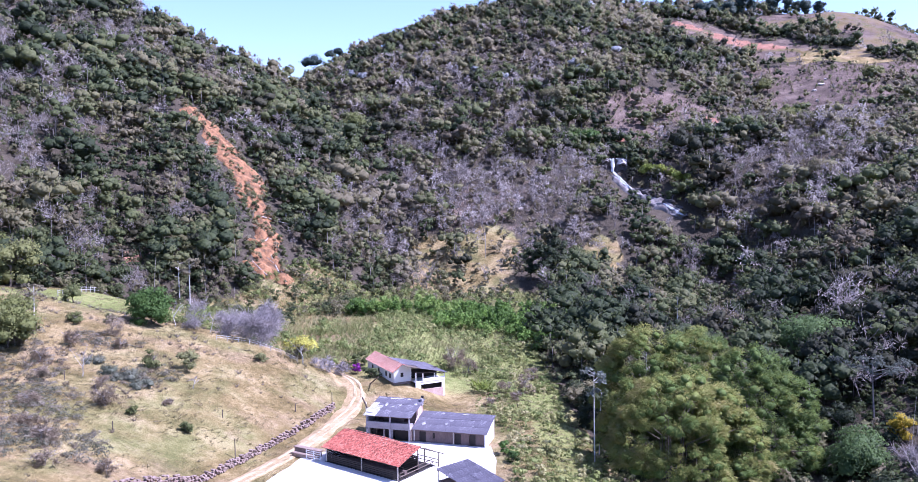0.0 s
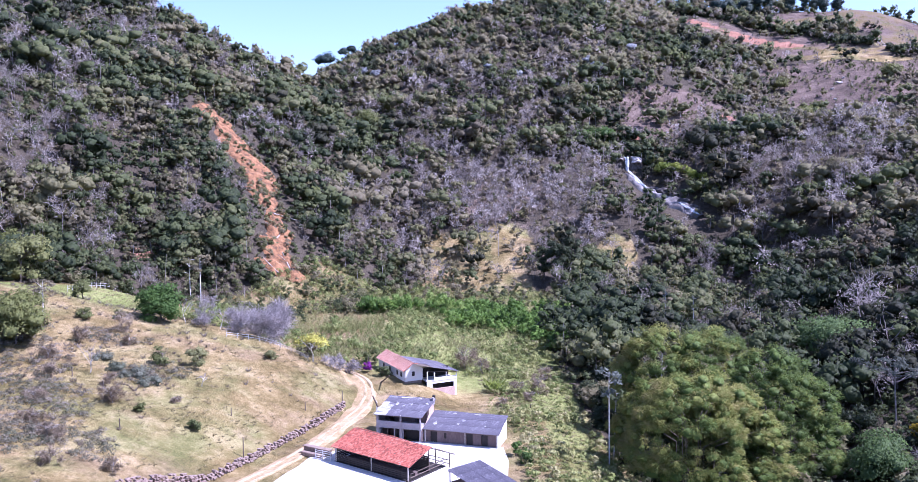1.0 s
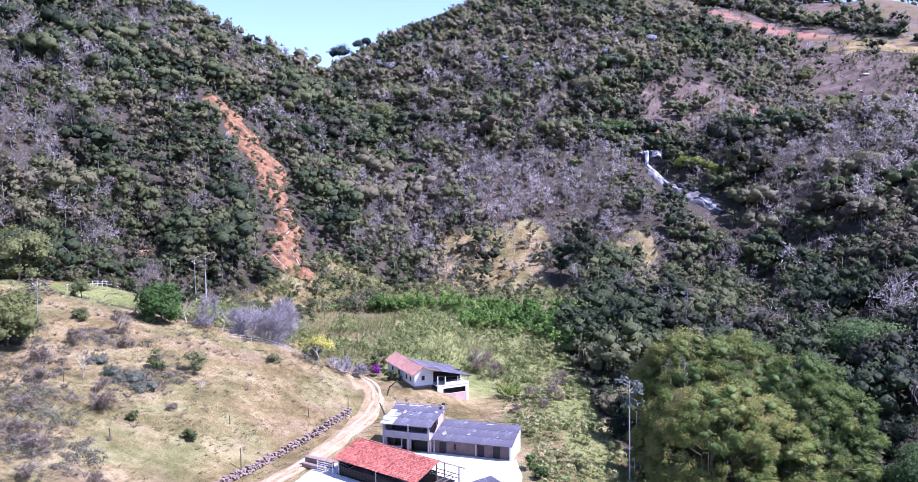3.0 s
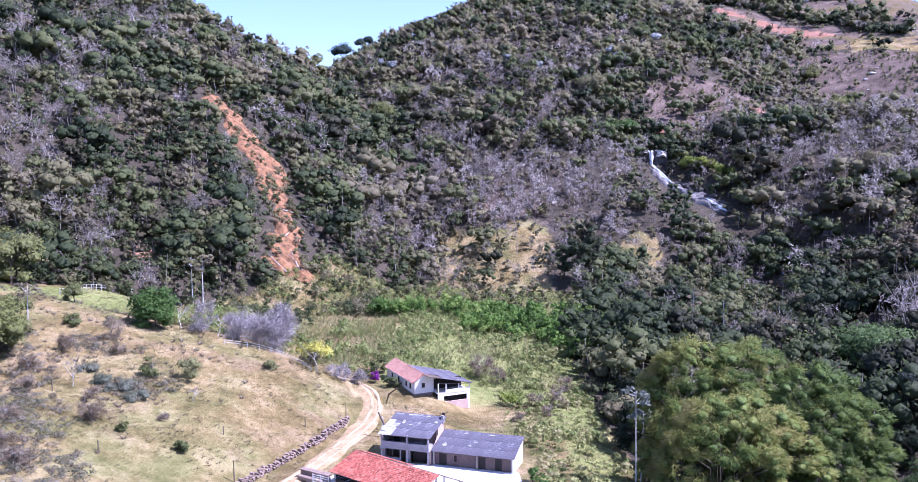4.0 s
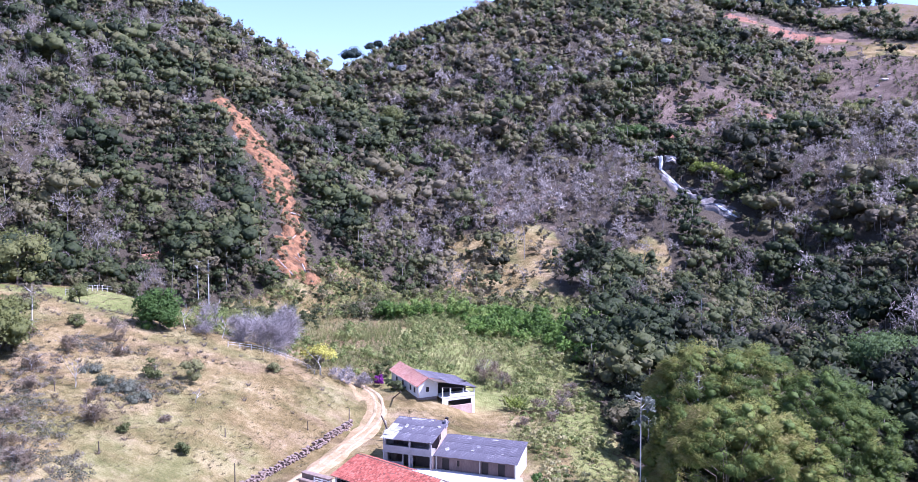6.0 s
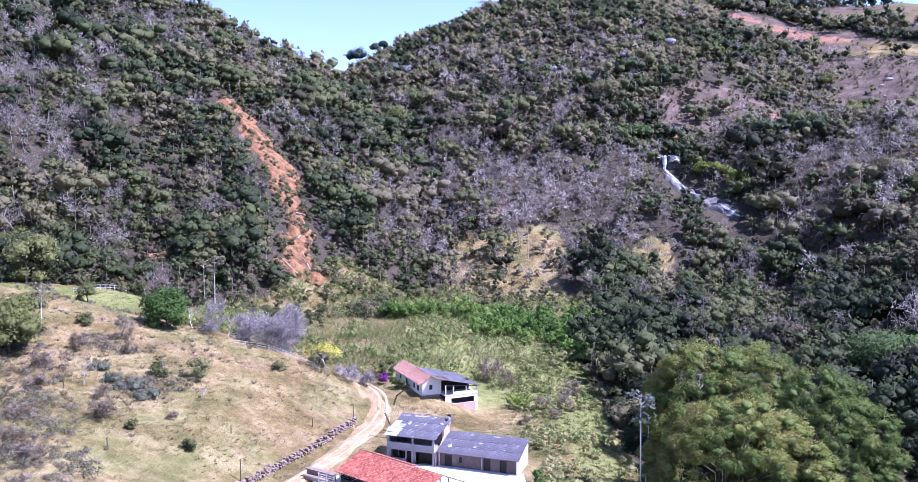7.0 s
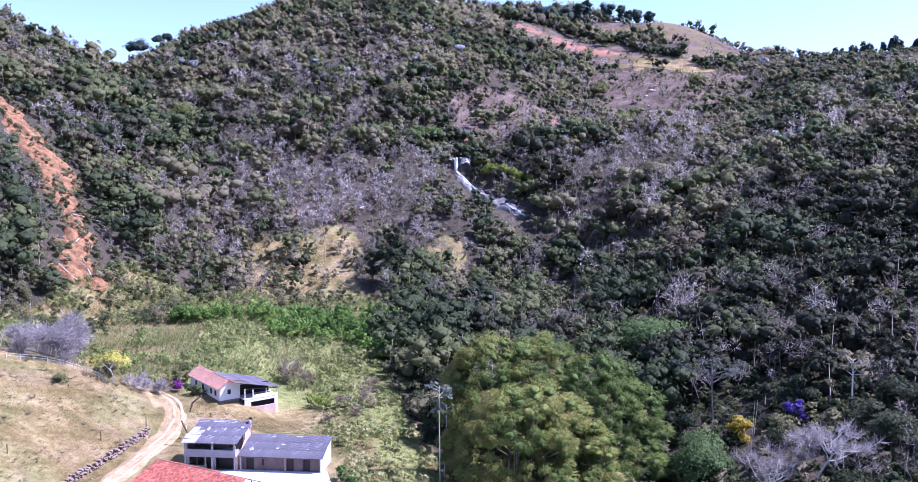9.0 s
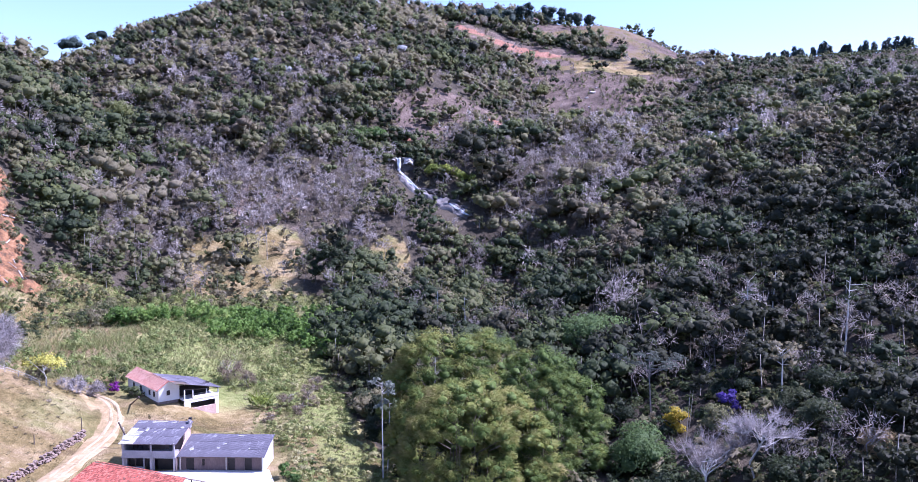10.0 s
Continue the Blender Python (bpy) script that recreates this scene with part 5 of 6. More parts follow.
def bareness(x, y):
    """Share of leafless trees: high on the dry spur between slip and fall."""
    b = .24 + .8 * np.exp(-(((x - 15) / 58) ** 2 + ((y - 395) / 72) ** 2)) + .36 * np.exp(-(((x - 180) / 50) ** 2 + ((y - 385) / 55) ** 2))
    b = b + .34 * np.exp(-(((x + 165) / 40) ** 2 + ((y - 290) / 70) ** 2)) + .3 * np.exp(-(((x + 190) / 60) ** 2 + ((y - 430) / 70) ** 2))
    b = b - .3 * np.exp(-(((x + 85) / 42) ** 2 + ((y - 420) / 75) ** 2)) - .45 * smooth(12, 22, x) * smooth(70, 50, x) * smooth(290, 250, y)
    b = b + .45 * np.exp(-(((x - 138) / 36) ** 2 + ((y - 388) / 36) ** 2))
    b = b - .3 * smooth(150, 195, x) * smooth(370, 315, y)
    return np.clip(b + .7 * (value_noise(x, y, 30, 71) - .5), .02, .85)


def visible_fan(x, y):
    """Trees are grown where the valley can see them."""
    face = ground_z(x, y + 9) - ground_z(x, y - 9) + .8 * np.abs(ground_z(x + 9, y) - ground_z(x - 9, y))
    return (x > -.64 * y - 10) & (x < 1.02 * y + 12) & ((face > -3.5) | (y < 330))


def build_woods():
    rng = np.random.default_rng(12)
    near = [crown_proto(rng, r, h, n + 2, 17, .55, low, .33, fill=.66) for r, h, n, low in ((4.4, 8.5, 9, .15), (3.6, 9.5, 8, .25), (5.2, 8.0, 10, .25), (3.2, 6.5, 7, .1), (5.8, 10, 11, .4))]
    mid = [crown_proto(rng, r, h, n + 1, 9, .86, low, .37, fill=.74) for r, h, n, low in ((4.6, 8.5, 7, .15), (3.8, 9.5, 7, .2), (5.6, 8.0, 8, .3), (3.4, 6.0, 5, .1), (6.2, 9.5, 9, .4))]
    far = [crown_proto(rng, r, h, n, 9, 1.2, low, .44, OCTA) for r, h, n, low in ((5.0, 8.0, 5, .1), (4.2, 9, 5, .15), (6.4, 8.5, 6, .25))]
    bare = [hazy_tree(rng, h, s, 150, .13) for h, s in ((9, 3.4), (8, 3.0), (10.5, 3.6), (7, 3.0))]
    bare_far = [hazy_tree(rng, h, s, 66, .25) for h, s in ((9, 3.6), (8, 3.2), (10.5, 3.8), (7, 3.2))]
    bare_close = [hazy_tree(rng, h, s, 180, .06) for h, s in ((9, 3.4), (8, 3.0), (10.5, 3.6), (7, 3.0))]
    crowns, dusky, trunks, twigs, stems = [], [], [], [], []
    for lo, hi, gap, protos, seed in ((100, 330, 5.7, near, 1), (330, 520, 5.6, mid, 2), (520, 840, 6.9, far, 3)):
        x, y, r = spread(-420, 480, lo, hi, gap, seed)
        keep = visible_fan(x, y) & (r.random(len(x)) < wooded(x, y) * 1.05) & (np.hypot(x, y) > 95)
        if lo == 100:
            keep &= ~((x > 20) & (x < 84) & (y < 182))        # the bamboo's ground
            keep &= ~((x > 70) & (x < 104) & (y < 162) & (y > 130)) & ~((x > 76) & (x < 96) & (y > 150) & (y < 172))
        x, y = x[keep], y[keep]
        leafless = r.random(len(x)) < bareness(x, y) * (.75 if lo == 520 else 1)
        # tone drops on the eastern slope: its shade goes into the leaf colour
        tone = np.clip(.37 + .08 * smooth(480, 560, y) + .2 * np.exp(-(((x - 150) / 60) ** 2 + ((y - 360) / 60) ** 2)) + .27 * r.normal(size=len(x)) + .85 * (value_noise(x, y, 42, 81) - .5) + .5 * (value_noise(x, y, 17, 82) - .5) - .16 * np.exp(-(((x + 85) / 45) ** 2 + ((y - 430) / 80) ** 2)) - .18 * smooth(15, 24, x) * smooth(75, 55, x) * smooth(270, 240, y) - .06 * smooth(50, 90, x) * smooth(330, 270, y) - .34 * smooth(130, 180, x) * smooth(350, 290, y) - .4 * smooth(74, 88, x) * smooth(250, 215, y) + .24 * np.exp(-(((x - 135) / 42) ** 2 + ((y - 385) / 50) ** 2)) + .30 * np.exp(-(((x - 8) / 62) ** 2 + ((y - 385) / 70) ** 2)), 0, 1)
        shrubby = (1 - .45 * np.exp(-(((x + 125) / 45) ** 2 + ((y - 650) / 45) ** 2))) - .26 * smooth(90, 150, x) * smooth(430, 490, y) * smooth(640, 590, y)
        size = np.where(r.random(len(x)) < .15, r.uniform(1.4, 2.0, len(x)), np.clip(r.normal(.98, .32, len(x)), .4, 1.7)) * shrubby
        size = size * (1 + .4 * np.exp(-(((x - 165) / 42) ** 2 + ((y - 605) / 55) ** 2)))
        size = size * (1 - .3 * smooth(330, 380, x) * smooth(330, 400, y))
        size = size * (1 - .55 * np.exp(-(((x - 79) / 11) ** 2 + ((y - 408) / 20) ** 2)))
        size = size * (1 - .42 * np.exp(-(((x - 92) / 15) ** 2 + ((y - 385) / 36) ** 2))) * (.62 + .38 * smooth(120, 210, np.hypot(x, y)))
        turn = r.random(len(x)) * 2 * np.pi
        which = r.integers(0, len(protos), len(x))
        # browner trees crowd the eastern slope, in the leaf darkened for shade
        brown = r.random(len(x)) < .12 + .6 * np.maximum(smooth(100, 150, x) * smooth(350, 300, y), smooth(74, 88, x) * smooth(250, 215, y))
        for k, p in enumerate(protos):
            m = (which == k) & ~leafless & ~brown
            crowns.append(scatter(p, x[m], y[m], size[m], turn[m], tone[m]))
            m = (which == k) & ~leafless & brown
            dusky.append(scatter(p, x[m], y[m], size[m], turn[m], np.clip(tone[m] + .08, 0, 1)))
        m = ~leafless & (r.random(len(x)) < .75)
        if lo < 520:
            z = ground_z(x[m], y[m])
            h = 6.2 * size[m] * r.uniform(.8, 1.15, m.sum())
            base = np.stack([x[m], y[m], z - .4], 1)
            tip = base + np.stack([r.normal(size=m.sum()) * .5, r.normal(size=m.sum()) * .5, h], 1)
            v, f = rods(base, tip, .15, .08, 3)
            trunks.append((v, f, np.repeat(r.random(m.sum()), 6)))
        kind = r.integers(0, len(bare), len(x))
        for k, (stem, twig) in enumerate(bare_close if lo == 100 else bare if lo == 330 else bare_far):
            m = leafless & (kind == k)
            t = r.random(m.sum())
            if lo < 520:
                stems.append(scatter(stem, x[m], y[m], size[m], turn[m], t))
            twigs.append(scatter(twig, x[m], y[m], size[m], turn[m], t))
        if lo < 520:
            # undergrowth between the trees
            ux, uy, ur = spread(-330, 420, lo, hi, gap * .85, seed + 20)
            k2 = visible_fan(ux, uy) & (ur.random(len(ux)) < wooded(ux, uy) * .7 + .08 * inside(ux, uy, PINK_PATCH) + .5 * inside(ux, uy, DRY_PATCH)) & (open_valley(ux, uy) < .6)
            k2 &= off_line(ux, uy, SLIP, -2.5) & off_line(ux, uy, FALL_CLEAR, -3.6)
            ux, uy = ux[k2], uy[k2]
            small = leafy_proto(rng, 1.9, 2.8, 5, 30 if lo == 330 else 44, 1.0 if lo == 330 else .8, .1)
            crowns.append(scatter(small, ux, uy, ur.uniform(.6, 1.5, len(ux)), ur.random(len(ux)) * 6.28, np.clip(ur.normal(.6, .25, len(ux)) + .3 * np.exp(-(((ux - 8) / 62) ** 2 + ((uy - 385) / 70) ** 2)), 0, 1)))
    # woods below the far ridge
    x, y, r = spread(560, 1150, 860, 1260, 11, 14)
    keep = r.random(len(x)) < .75
    x, y = x[keep], y[keep]
    crowns.append(scatter(far[2], x, y, r.uniform(.5, 1.0, len(x)), r.random(len(x)) * 6.28, np.clip(r.normal(.2, .15, len(x)), 0, 1)))
    # scrub on the far pastures
    x, y, r = spread(70, 420, 430, 790, 3.1, 9)
    thick = np.where(y < 640, .22 + .5 * smooth(.3, .6, value_noise(x, y, 13, 91)), .9 * smooth(.55, .8, value_noise(x, y, 19, 92)) + .05)
    keep = r.random(len(x)) < inside(x, y, PINK_PATCH) * thick * (1 - .93 * inside(x, y, GRAZED)) * (1 - .7 * inside(x, y, GREEN_PATCH))
    x, y = x[keep], y[keep]
    crowns.append(scatter(leafy_proto(rng, 1.7, 2.4, 5, 40, .8, .1), x, y, r.uniform(.3, 1.1, len(x)) ** 1.5, r.random(len(x)) * 6.28, np.clip(.62 + .2 * r.normal(size=len(x)) + .8 * (value_noise(x, y, 30, 93) - .5), 0, 1)))
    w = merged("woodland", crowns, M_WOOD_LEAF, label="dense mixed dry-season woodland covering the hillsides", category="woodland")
    merged("dusky_crowns", dusky, M_DUSKY_LEAF, parent=w, label="olive-brown crowns, darkened further for the shaded eastern slope")
    merged("trunks", trunks, M_BARK, parent=w, label="pale thin trunks")
    w = merged("leafless_woodland", twigs, M_TWIG, label="grey leafless trees scattered through the woods", category="woodland")
    x, y, r = spread(-260, 330, 150, 520, 14, 33)
    keep = visible_fan(x, y) & (r.random(len(x)) < wooded(x, y) * (.14 + .24 * smooth(50, 75, x) * smooth(360, 300, y)))
    x, y = x[keep], y[keep]
    base = np.stack([x, y, ground_z(x, y) - .5], 1)
    h = r.uniform(7, 13, len(x))
    tip = base + np.stack([r.normal(size=len(x)) * 1.1, r.normal(size=len(x)) * 1.0, h], 1)
    v, f = rods(base, tip, r.uniform(.05, .12, len(x)), .035, 4)
    merged("snags", [(v, f, np.repeat(r.random(len(x)), 8))], M_BARK, parent=w, label="bleached bare trunks")
    merged("stems", stems, M_BARK_GREY, parent=w, label="pale stems and limbs")


build_woods()


# ---- trees and shrubs that stand out ----
def tree(name, label, x, y, crown, trunk, leaf_mat, bark_mat, turn=0.0, group="", category="tree", up=0.0, crown_name="crown"):
    o = thing(name, label, category, on_ground(x, y, turn, up), group=group)
    if trunk is not None:
        child("trunk", np_mesh("trunk", *trunk, bark_mat), o)
    child(crown_name, np_mesh(crown_name, *crown, leaf_mat, np.full(len(crown[0]), .4), flat=False), o)
    return o


def limbed(rng, height, spread_, thick, limbs=6, fork=.4):
    return bare_tree(rng, height, spread_, limbs, 3, thick, .02, 1)[0]


def bush(name, label, x, y, radius, height, count, size, leaf_mat, seed, lumps=10, low=.05, wild=.9, trunk=True, category="bush"):
    rng = np.random.default_rng(seed)
    return tree(name, label, x, y, crown_proto(rng, radius, height, lumps, max(12, int(count * .9 / lumps)), size * .85, low, .4, ICO, .6), limbed(rng, height * .8, radius * .7, .06 + .02 * height) if trunk else None, leaf_mat, M_BARK_DARK, seed * 37.0, category=category)


def bare_bush(x, y, radius, height, seed, label="grey leafless thorny bush in the dry grass", twigs=700, mat=None):
    rng = np.random.default_rng(seed)
    blobs = np.array(dome(rng, radius, height, 18, .12, .33))
    blobs[:, 2] = np.maximum(blobs[:, 2], .3)
    pick = rng.integers(0, len(blobs), twigs)
    d = unit(rng.normal(size=(twigs, 3)) + np.array([0, 0, .5]))
    b = blobs[pick]
    base = b[:, :3] + d * b[:, 3:4] * rng.uniform(0, .8, (twigs, 1))
    tip = base + unit(d + .7 * rng.normal(size=d.shape)) * b[:, 3:4] * rng.uniform(.25, .7, (twigs, 1))
    crown = slivers(base, tip, .042, rng)
    stems = bare_tree(rng, height * .9, radius * .95, 11, 3, .07 + .006 * height, .02, 2)[0]
    return tree("bare_bush", label, x, y, crown, stems, mat or M_TWIG_BROWN, M_BARK, category="bush", crown_name="crown")


def bamboo(x, y, rx, ry, height, seed, label, tone=.4, hollow=True):
    """A clump of arching culms that end in overlapping feathery plumes, layered over a broad dome."""
    rng = np.random.default_rng(seed)
    o = thing("bamboo_clump", label, "bamboo", on_ground(x, y), group="bamboo clumps by the stream")
    plumes = int(rx * ry * 3.0)
    az = rng.random(plumes) * 2 * np.pi
    lift = rng.uniform(0, 1, plumes) ** 1.8
    if hollow:
        # undercut over the stream on the western side
        lift = np.where(np.cos(az) - .5 * np.sin(az) < -.6, .34 + .66 * lift, np.where(np.cos(az) + .5 * np.sin(az) < -.45, .24 + .76 * lift, lift))
    q = (1 - lift ** 2.4) ** (1 / 2.4) * rng.uniform(.84, 1.02, plumes)
    big = 1 + .12 * np.sin(3 * az + seed) + .09 * np.sin(5 * az + 2 * seed)
    top = height * (.10 + .90 * lift) * rng.uniform(.95, 1.05, plumes)
    px, py = np.cos(az) * q * rx * big, np.sin(az) * q * ry * big
    size = rng.uniform(1.0, 2.1, plumes)
    out = np.stack([np.cos(az) * q, np.sin(az) * q, np.full(plumes, .55)], 1)
    tip = np.stack([px, py, top], 1)
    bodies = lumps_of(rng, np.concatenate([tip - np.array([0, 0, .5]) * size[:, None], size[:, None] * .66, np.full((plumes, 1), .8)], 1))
    bodies[0][:, 3:] = unit(bodies[0][:, 3:] - np.array([0, 0, .3]) + .5 * np.repeat(unit(out), len(ICO[0]), 0))
    per = 170
    k = np.repeat(np.arange(plumes), per)
    d = unit(rng.normal(size=(len(k), 3)) * np.array([1, 1, .8]) + out[k] * .9)
    base = tip[k] + d * size[k, None] * rng.uniform(.5, 1.0, (len(k), 1)) * np.array([1, 1, .75]) - np.array([0, 0, .4])
    end = base + unit(d * .8 + out[k] * .5 + .35 * rng.normal(size=d.shape) - np.array([0, 0, .6])) * rng.uniform(.3, .75, (len(k), 1))
    v, f = slivers(base, end, rng.uniform(.045, .085, (len(k), 1)), rng)
    v[:, 3:] = np.repeat(unit(d * .9 + unit(out[k]) * .6 + .25 * rng.normal(size=d.shape)), 3, 0)
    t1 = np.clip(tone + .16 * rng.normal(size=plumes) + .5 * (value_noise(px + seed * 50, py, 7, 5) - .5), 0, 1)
    # inner lumps toned .3 darker, painting the shade between plumes
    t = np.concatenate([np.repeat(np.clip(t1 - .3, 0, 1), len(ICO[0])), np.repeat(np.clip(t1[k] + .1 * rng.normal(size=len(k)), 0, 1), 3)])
    crown = join(bodies, (v, f))
    some = np.arange(0, plumes, 22)
    root = np.stack([px[some] * .25, py[some] * .25, np.full(len(some), -.3)], 1)
    knee = np.stack([px[some] * .3, py[some] * .3, top[some] * .7], 1)
    culms = rods(np.concatenate([root, knee]), np.concatenate([knee, tip[some]]), .075, .05, 4)
    # dark bark puts the shade of the hollow into the culms' colour
    child("culm_stand", np_mesh("culm_stand", *culms, M_BARK_DARK), o, "culms in dark brown that carries the clump's inner shade")
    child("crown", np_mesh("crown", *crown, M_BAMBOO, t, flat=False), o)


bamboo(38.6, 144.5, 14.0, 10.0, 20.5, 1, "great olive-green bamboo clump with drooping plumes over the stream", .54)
# second clump: low tone, its shadowed side painted into the leaf colour
bamboo(57.4, 156.5, 10.5, 9.5, 22.5, 2, "olive-green bamboo clump with dense plumes, toned dark for its shadowed side", .06, False)
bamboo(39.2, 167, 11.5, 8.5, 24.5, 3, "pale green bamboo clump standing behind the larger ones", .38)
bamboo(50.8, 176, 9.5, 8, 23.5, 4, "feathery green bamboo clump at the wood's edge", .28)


def slender(x, y, height, spread_, seed, label, crown_count=160, leaf=None, thick=.16, mat=None, size=.6, flat=False):
    """A tall thin trunk with a small sparse crown at its top."""
    rng = np.random.default_rng(seed)
    lean = rng.normal(size=2) * .35
    a, b, ra, rb = [(0, 0, -.5), (lean[0], lean[1], height * .55)], [(lean[0], lean[1], height * .55), (lean[0] * 1.5, lean[1] * 1.5, height)], [thick, thick * .75], [thick * .75, thick * .4]
    tips = []
    limbs = 17 if flat else 9
    for k in range(limbs):
        t = k * 2.4 + rng.normal() * .3
        s = spread_ * (math.sqrt((k + .5) / limbs) if flat else rng.uniform(.5, 1))
        root = np.array([lean[0] * 1.4, lean[1] * 1.4, height * (rng.uniform(.62, .82) if flat else rng.uniform(.66, .98))])
        tip = root + np.array([math.cos(t) * s, math.sin(t) * s, height * rng.uniform(.9, 1.0) - root[2] if flat else spread_ * rng.uniform(.05, .75)])
        a.append(root)
        b.append(tip)
        ra.append(thick * .4)
        rb.append(thick * .15)
        tips.append((*tip, spread_ * (.19 if flat else .36), .4 if flat else .5))
    trunk = rods(a, b, np.array(ra), np.array(rb), 5)
    return tree("slender_tree", label, x, y, leaves(rng, tips, crown_count * 2, size), trunk, leaf or M_TREE_LEAF, mat or M_BARK_WHITE, category="tree")


slender(24.4, 146.0, 17.5, 2.0, 31, "tall slender tree with pale trunk and sparse crown by bamboo", 110, M_SILVER, .13)
slender(25.8, 150.0, 13, 1.2, 32, "thin bare pale trunk standing before the bamboo", 40, thick=.1)
slender(-79.6, 240.0, 15, 2.6, 33, "tall slender tree with a white trunk behind the knoll", 260, thick=.2)
slender(-83.5, 243.0, 15, 2.4, 34, "tall slender tree with a white trunk behind the knoll", 240, thick=.18)
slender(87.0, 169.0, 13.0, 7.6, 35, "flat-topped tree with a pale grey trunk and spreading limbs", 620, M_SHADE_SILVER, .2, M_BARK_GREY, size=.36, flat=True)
slender(116.7, 178.2, 17, 2.6, 36, "tall dying tree with a stout white trunk in the dark woods", 160, thick=.21, size=.4)
slender(123.4, 154.1, 18, 3.2, 37, "tall dying tree with a stout white trunk in the dark woods", 160, thick=.22, size=.4)
slender(131.4, 189.8, 11, 1.8, 38, "tall thin white trunk in the dark woods", 40, thick=.2)
slender(104, 148, 11, 3.0, 39, "half-leafless tree with pale limbs at the wood's edge", 120, thick=.2)
slender(58.0, 246.0, 17, 2.0, 40, "tall slender tree with a pale trunk at the wood's edge", 200, thick=.17)
slender(66.0, 244.0, 16, 2.2, 41, "tall slender tree with a pale trunk at the wood's edge", 200, thick=.17)
slender(-90.5, 172.5, 9.0, 2.2, 43, "thin pale-trunked tree on the crest of the knoll", 160, thick=.13, size=.4)
slender(44.0, 192.0, 14, 1.8, 42, "thin pale dead tree rising above the bamboo", 20, thick=.15)

# knoll and farm
bush("round_tree", "dense round olive-green tree standing on the dry knoll", -88.5, 158.0, 7.0, 10.5, 6200, .5, M_OLIVE, 51, 28, .12, category="tree")
bush("green_tree", "bright green leafy tree on the crest of the knoll", -71.5, 189.5, 5.4, 8.8, 5200, .48, M_BRIGHT, 52, 24, -.05, category="tree")
bare_bush(-50.6, 193.6, 9.0, 9.8, 53, "broad grey-lilac leafless bush behind the white fence", 12500, M_TWIG_ONE)
bare_bush(-62.5, 191.0, 4.4, 7.5, 54, "grey leafless bush beside the bright green tree", 2600, M_TWIG_ONE)
bare_bush(-32.0, 190.0, 3.4, 3.8, 55, "grey-lilac leafless bush at the bend of the track", 2400, M_TWIG_ONE)
bare_bush(-28.0, 192.8, 2.6, 3.4, 56, "grey-lilac leafless bush at the bend of the track", 1800, M_TWIG_ONE)
bush("shrub", "dark olive shrub growing against the cottage wall", -20.9, 190.6, 2.0, 2.6, 900, .32, M_TREE_LEAF, 158, 9)
bush("bougainvillea", "magenta flowering bush at the bend of the track", -24.8, 194.2, 1.3, 2.8, 500, .34, M_MAGENTA, 57, 7)
rngy = np.random.default_rng(58)
tree("yellow_trumpet_tree", "small tree in yellow blossom with a pale trunk beside the track", -36.5, 187.5, leafy_proto(rngy, 4.4, 6.4, 13, 620, .40, .7), limbed(rngy, 6.0, 2.8, .17, 7), M_YELLOW, M_BARK_WHITE)
bush("shrub", "dark evergreen shrub by the white fence", -38.5, 191.0, 2.4, 3.6, 700, .45, M_TREE_LEAF, 59)
bush("olive_tree", "olive-green leafy tree at the edge of the wood", -113, 205, 6.8, 12.5, 3000, .62, M_OLIVE, 60, 18, .2, category="tree")
bush("olive_tree", "olive-green leafy tree at the edge of the wood", -124, 219, 6.0, 12, 2400, .62, M_OLIVE, 61, 16, .2, category="tree")
for k, (x, y, r, h) in enumerate(((-61.8, 163.0, 2.1, 4.0), (-55.6, 166.0, 2.8, 4.6), (-44.2, 179.4, 1.5, 1.9), (-48.3, 141.3, 1.3, 1.8), (-97, 181, 3.2, 4.2), (-93, 196, 2.8, 4.4), (-57.6, 141.4, 1.0, 1.5), (7.6, 143.5, 1.2, 2.6), (9.6, 142.4, .9, 1.8), (8.9, 139, 1.3, 2.0), (-25.6, 199.5, 1.6, 3.8), (-23.8, 203.0, 1.8, 3.6), (-84.5, 178.5, 2.0, 2.8), (-79.0, 183.0, 1.6, 2.2))):
    bush("shrub", "small green shrub growing in the dry grass", x, y, r, h, int(420 * r + 200), .30, M_BRIGHT if k in (7, 8, 9) else M_KNOLL, 70 + k, 12, .12)
for k, (x, y, r, h) in enumerate(((-69.0, 156.5, 3.0, 1.5), (-64.5, 155.0, 3.4, 1.7), (-60.5, 153.0, 2.6, 1.3), (-72.5, 160.5, 2.2, 1.2))):
    bush("sprawling_shrub", "low sprawling grey-green shrub on the dry slope", x, y, r, h, int(420 * r), .26, M_WEED_ONE, 270 + k, 14, -.1, trunk=False)
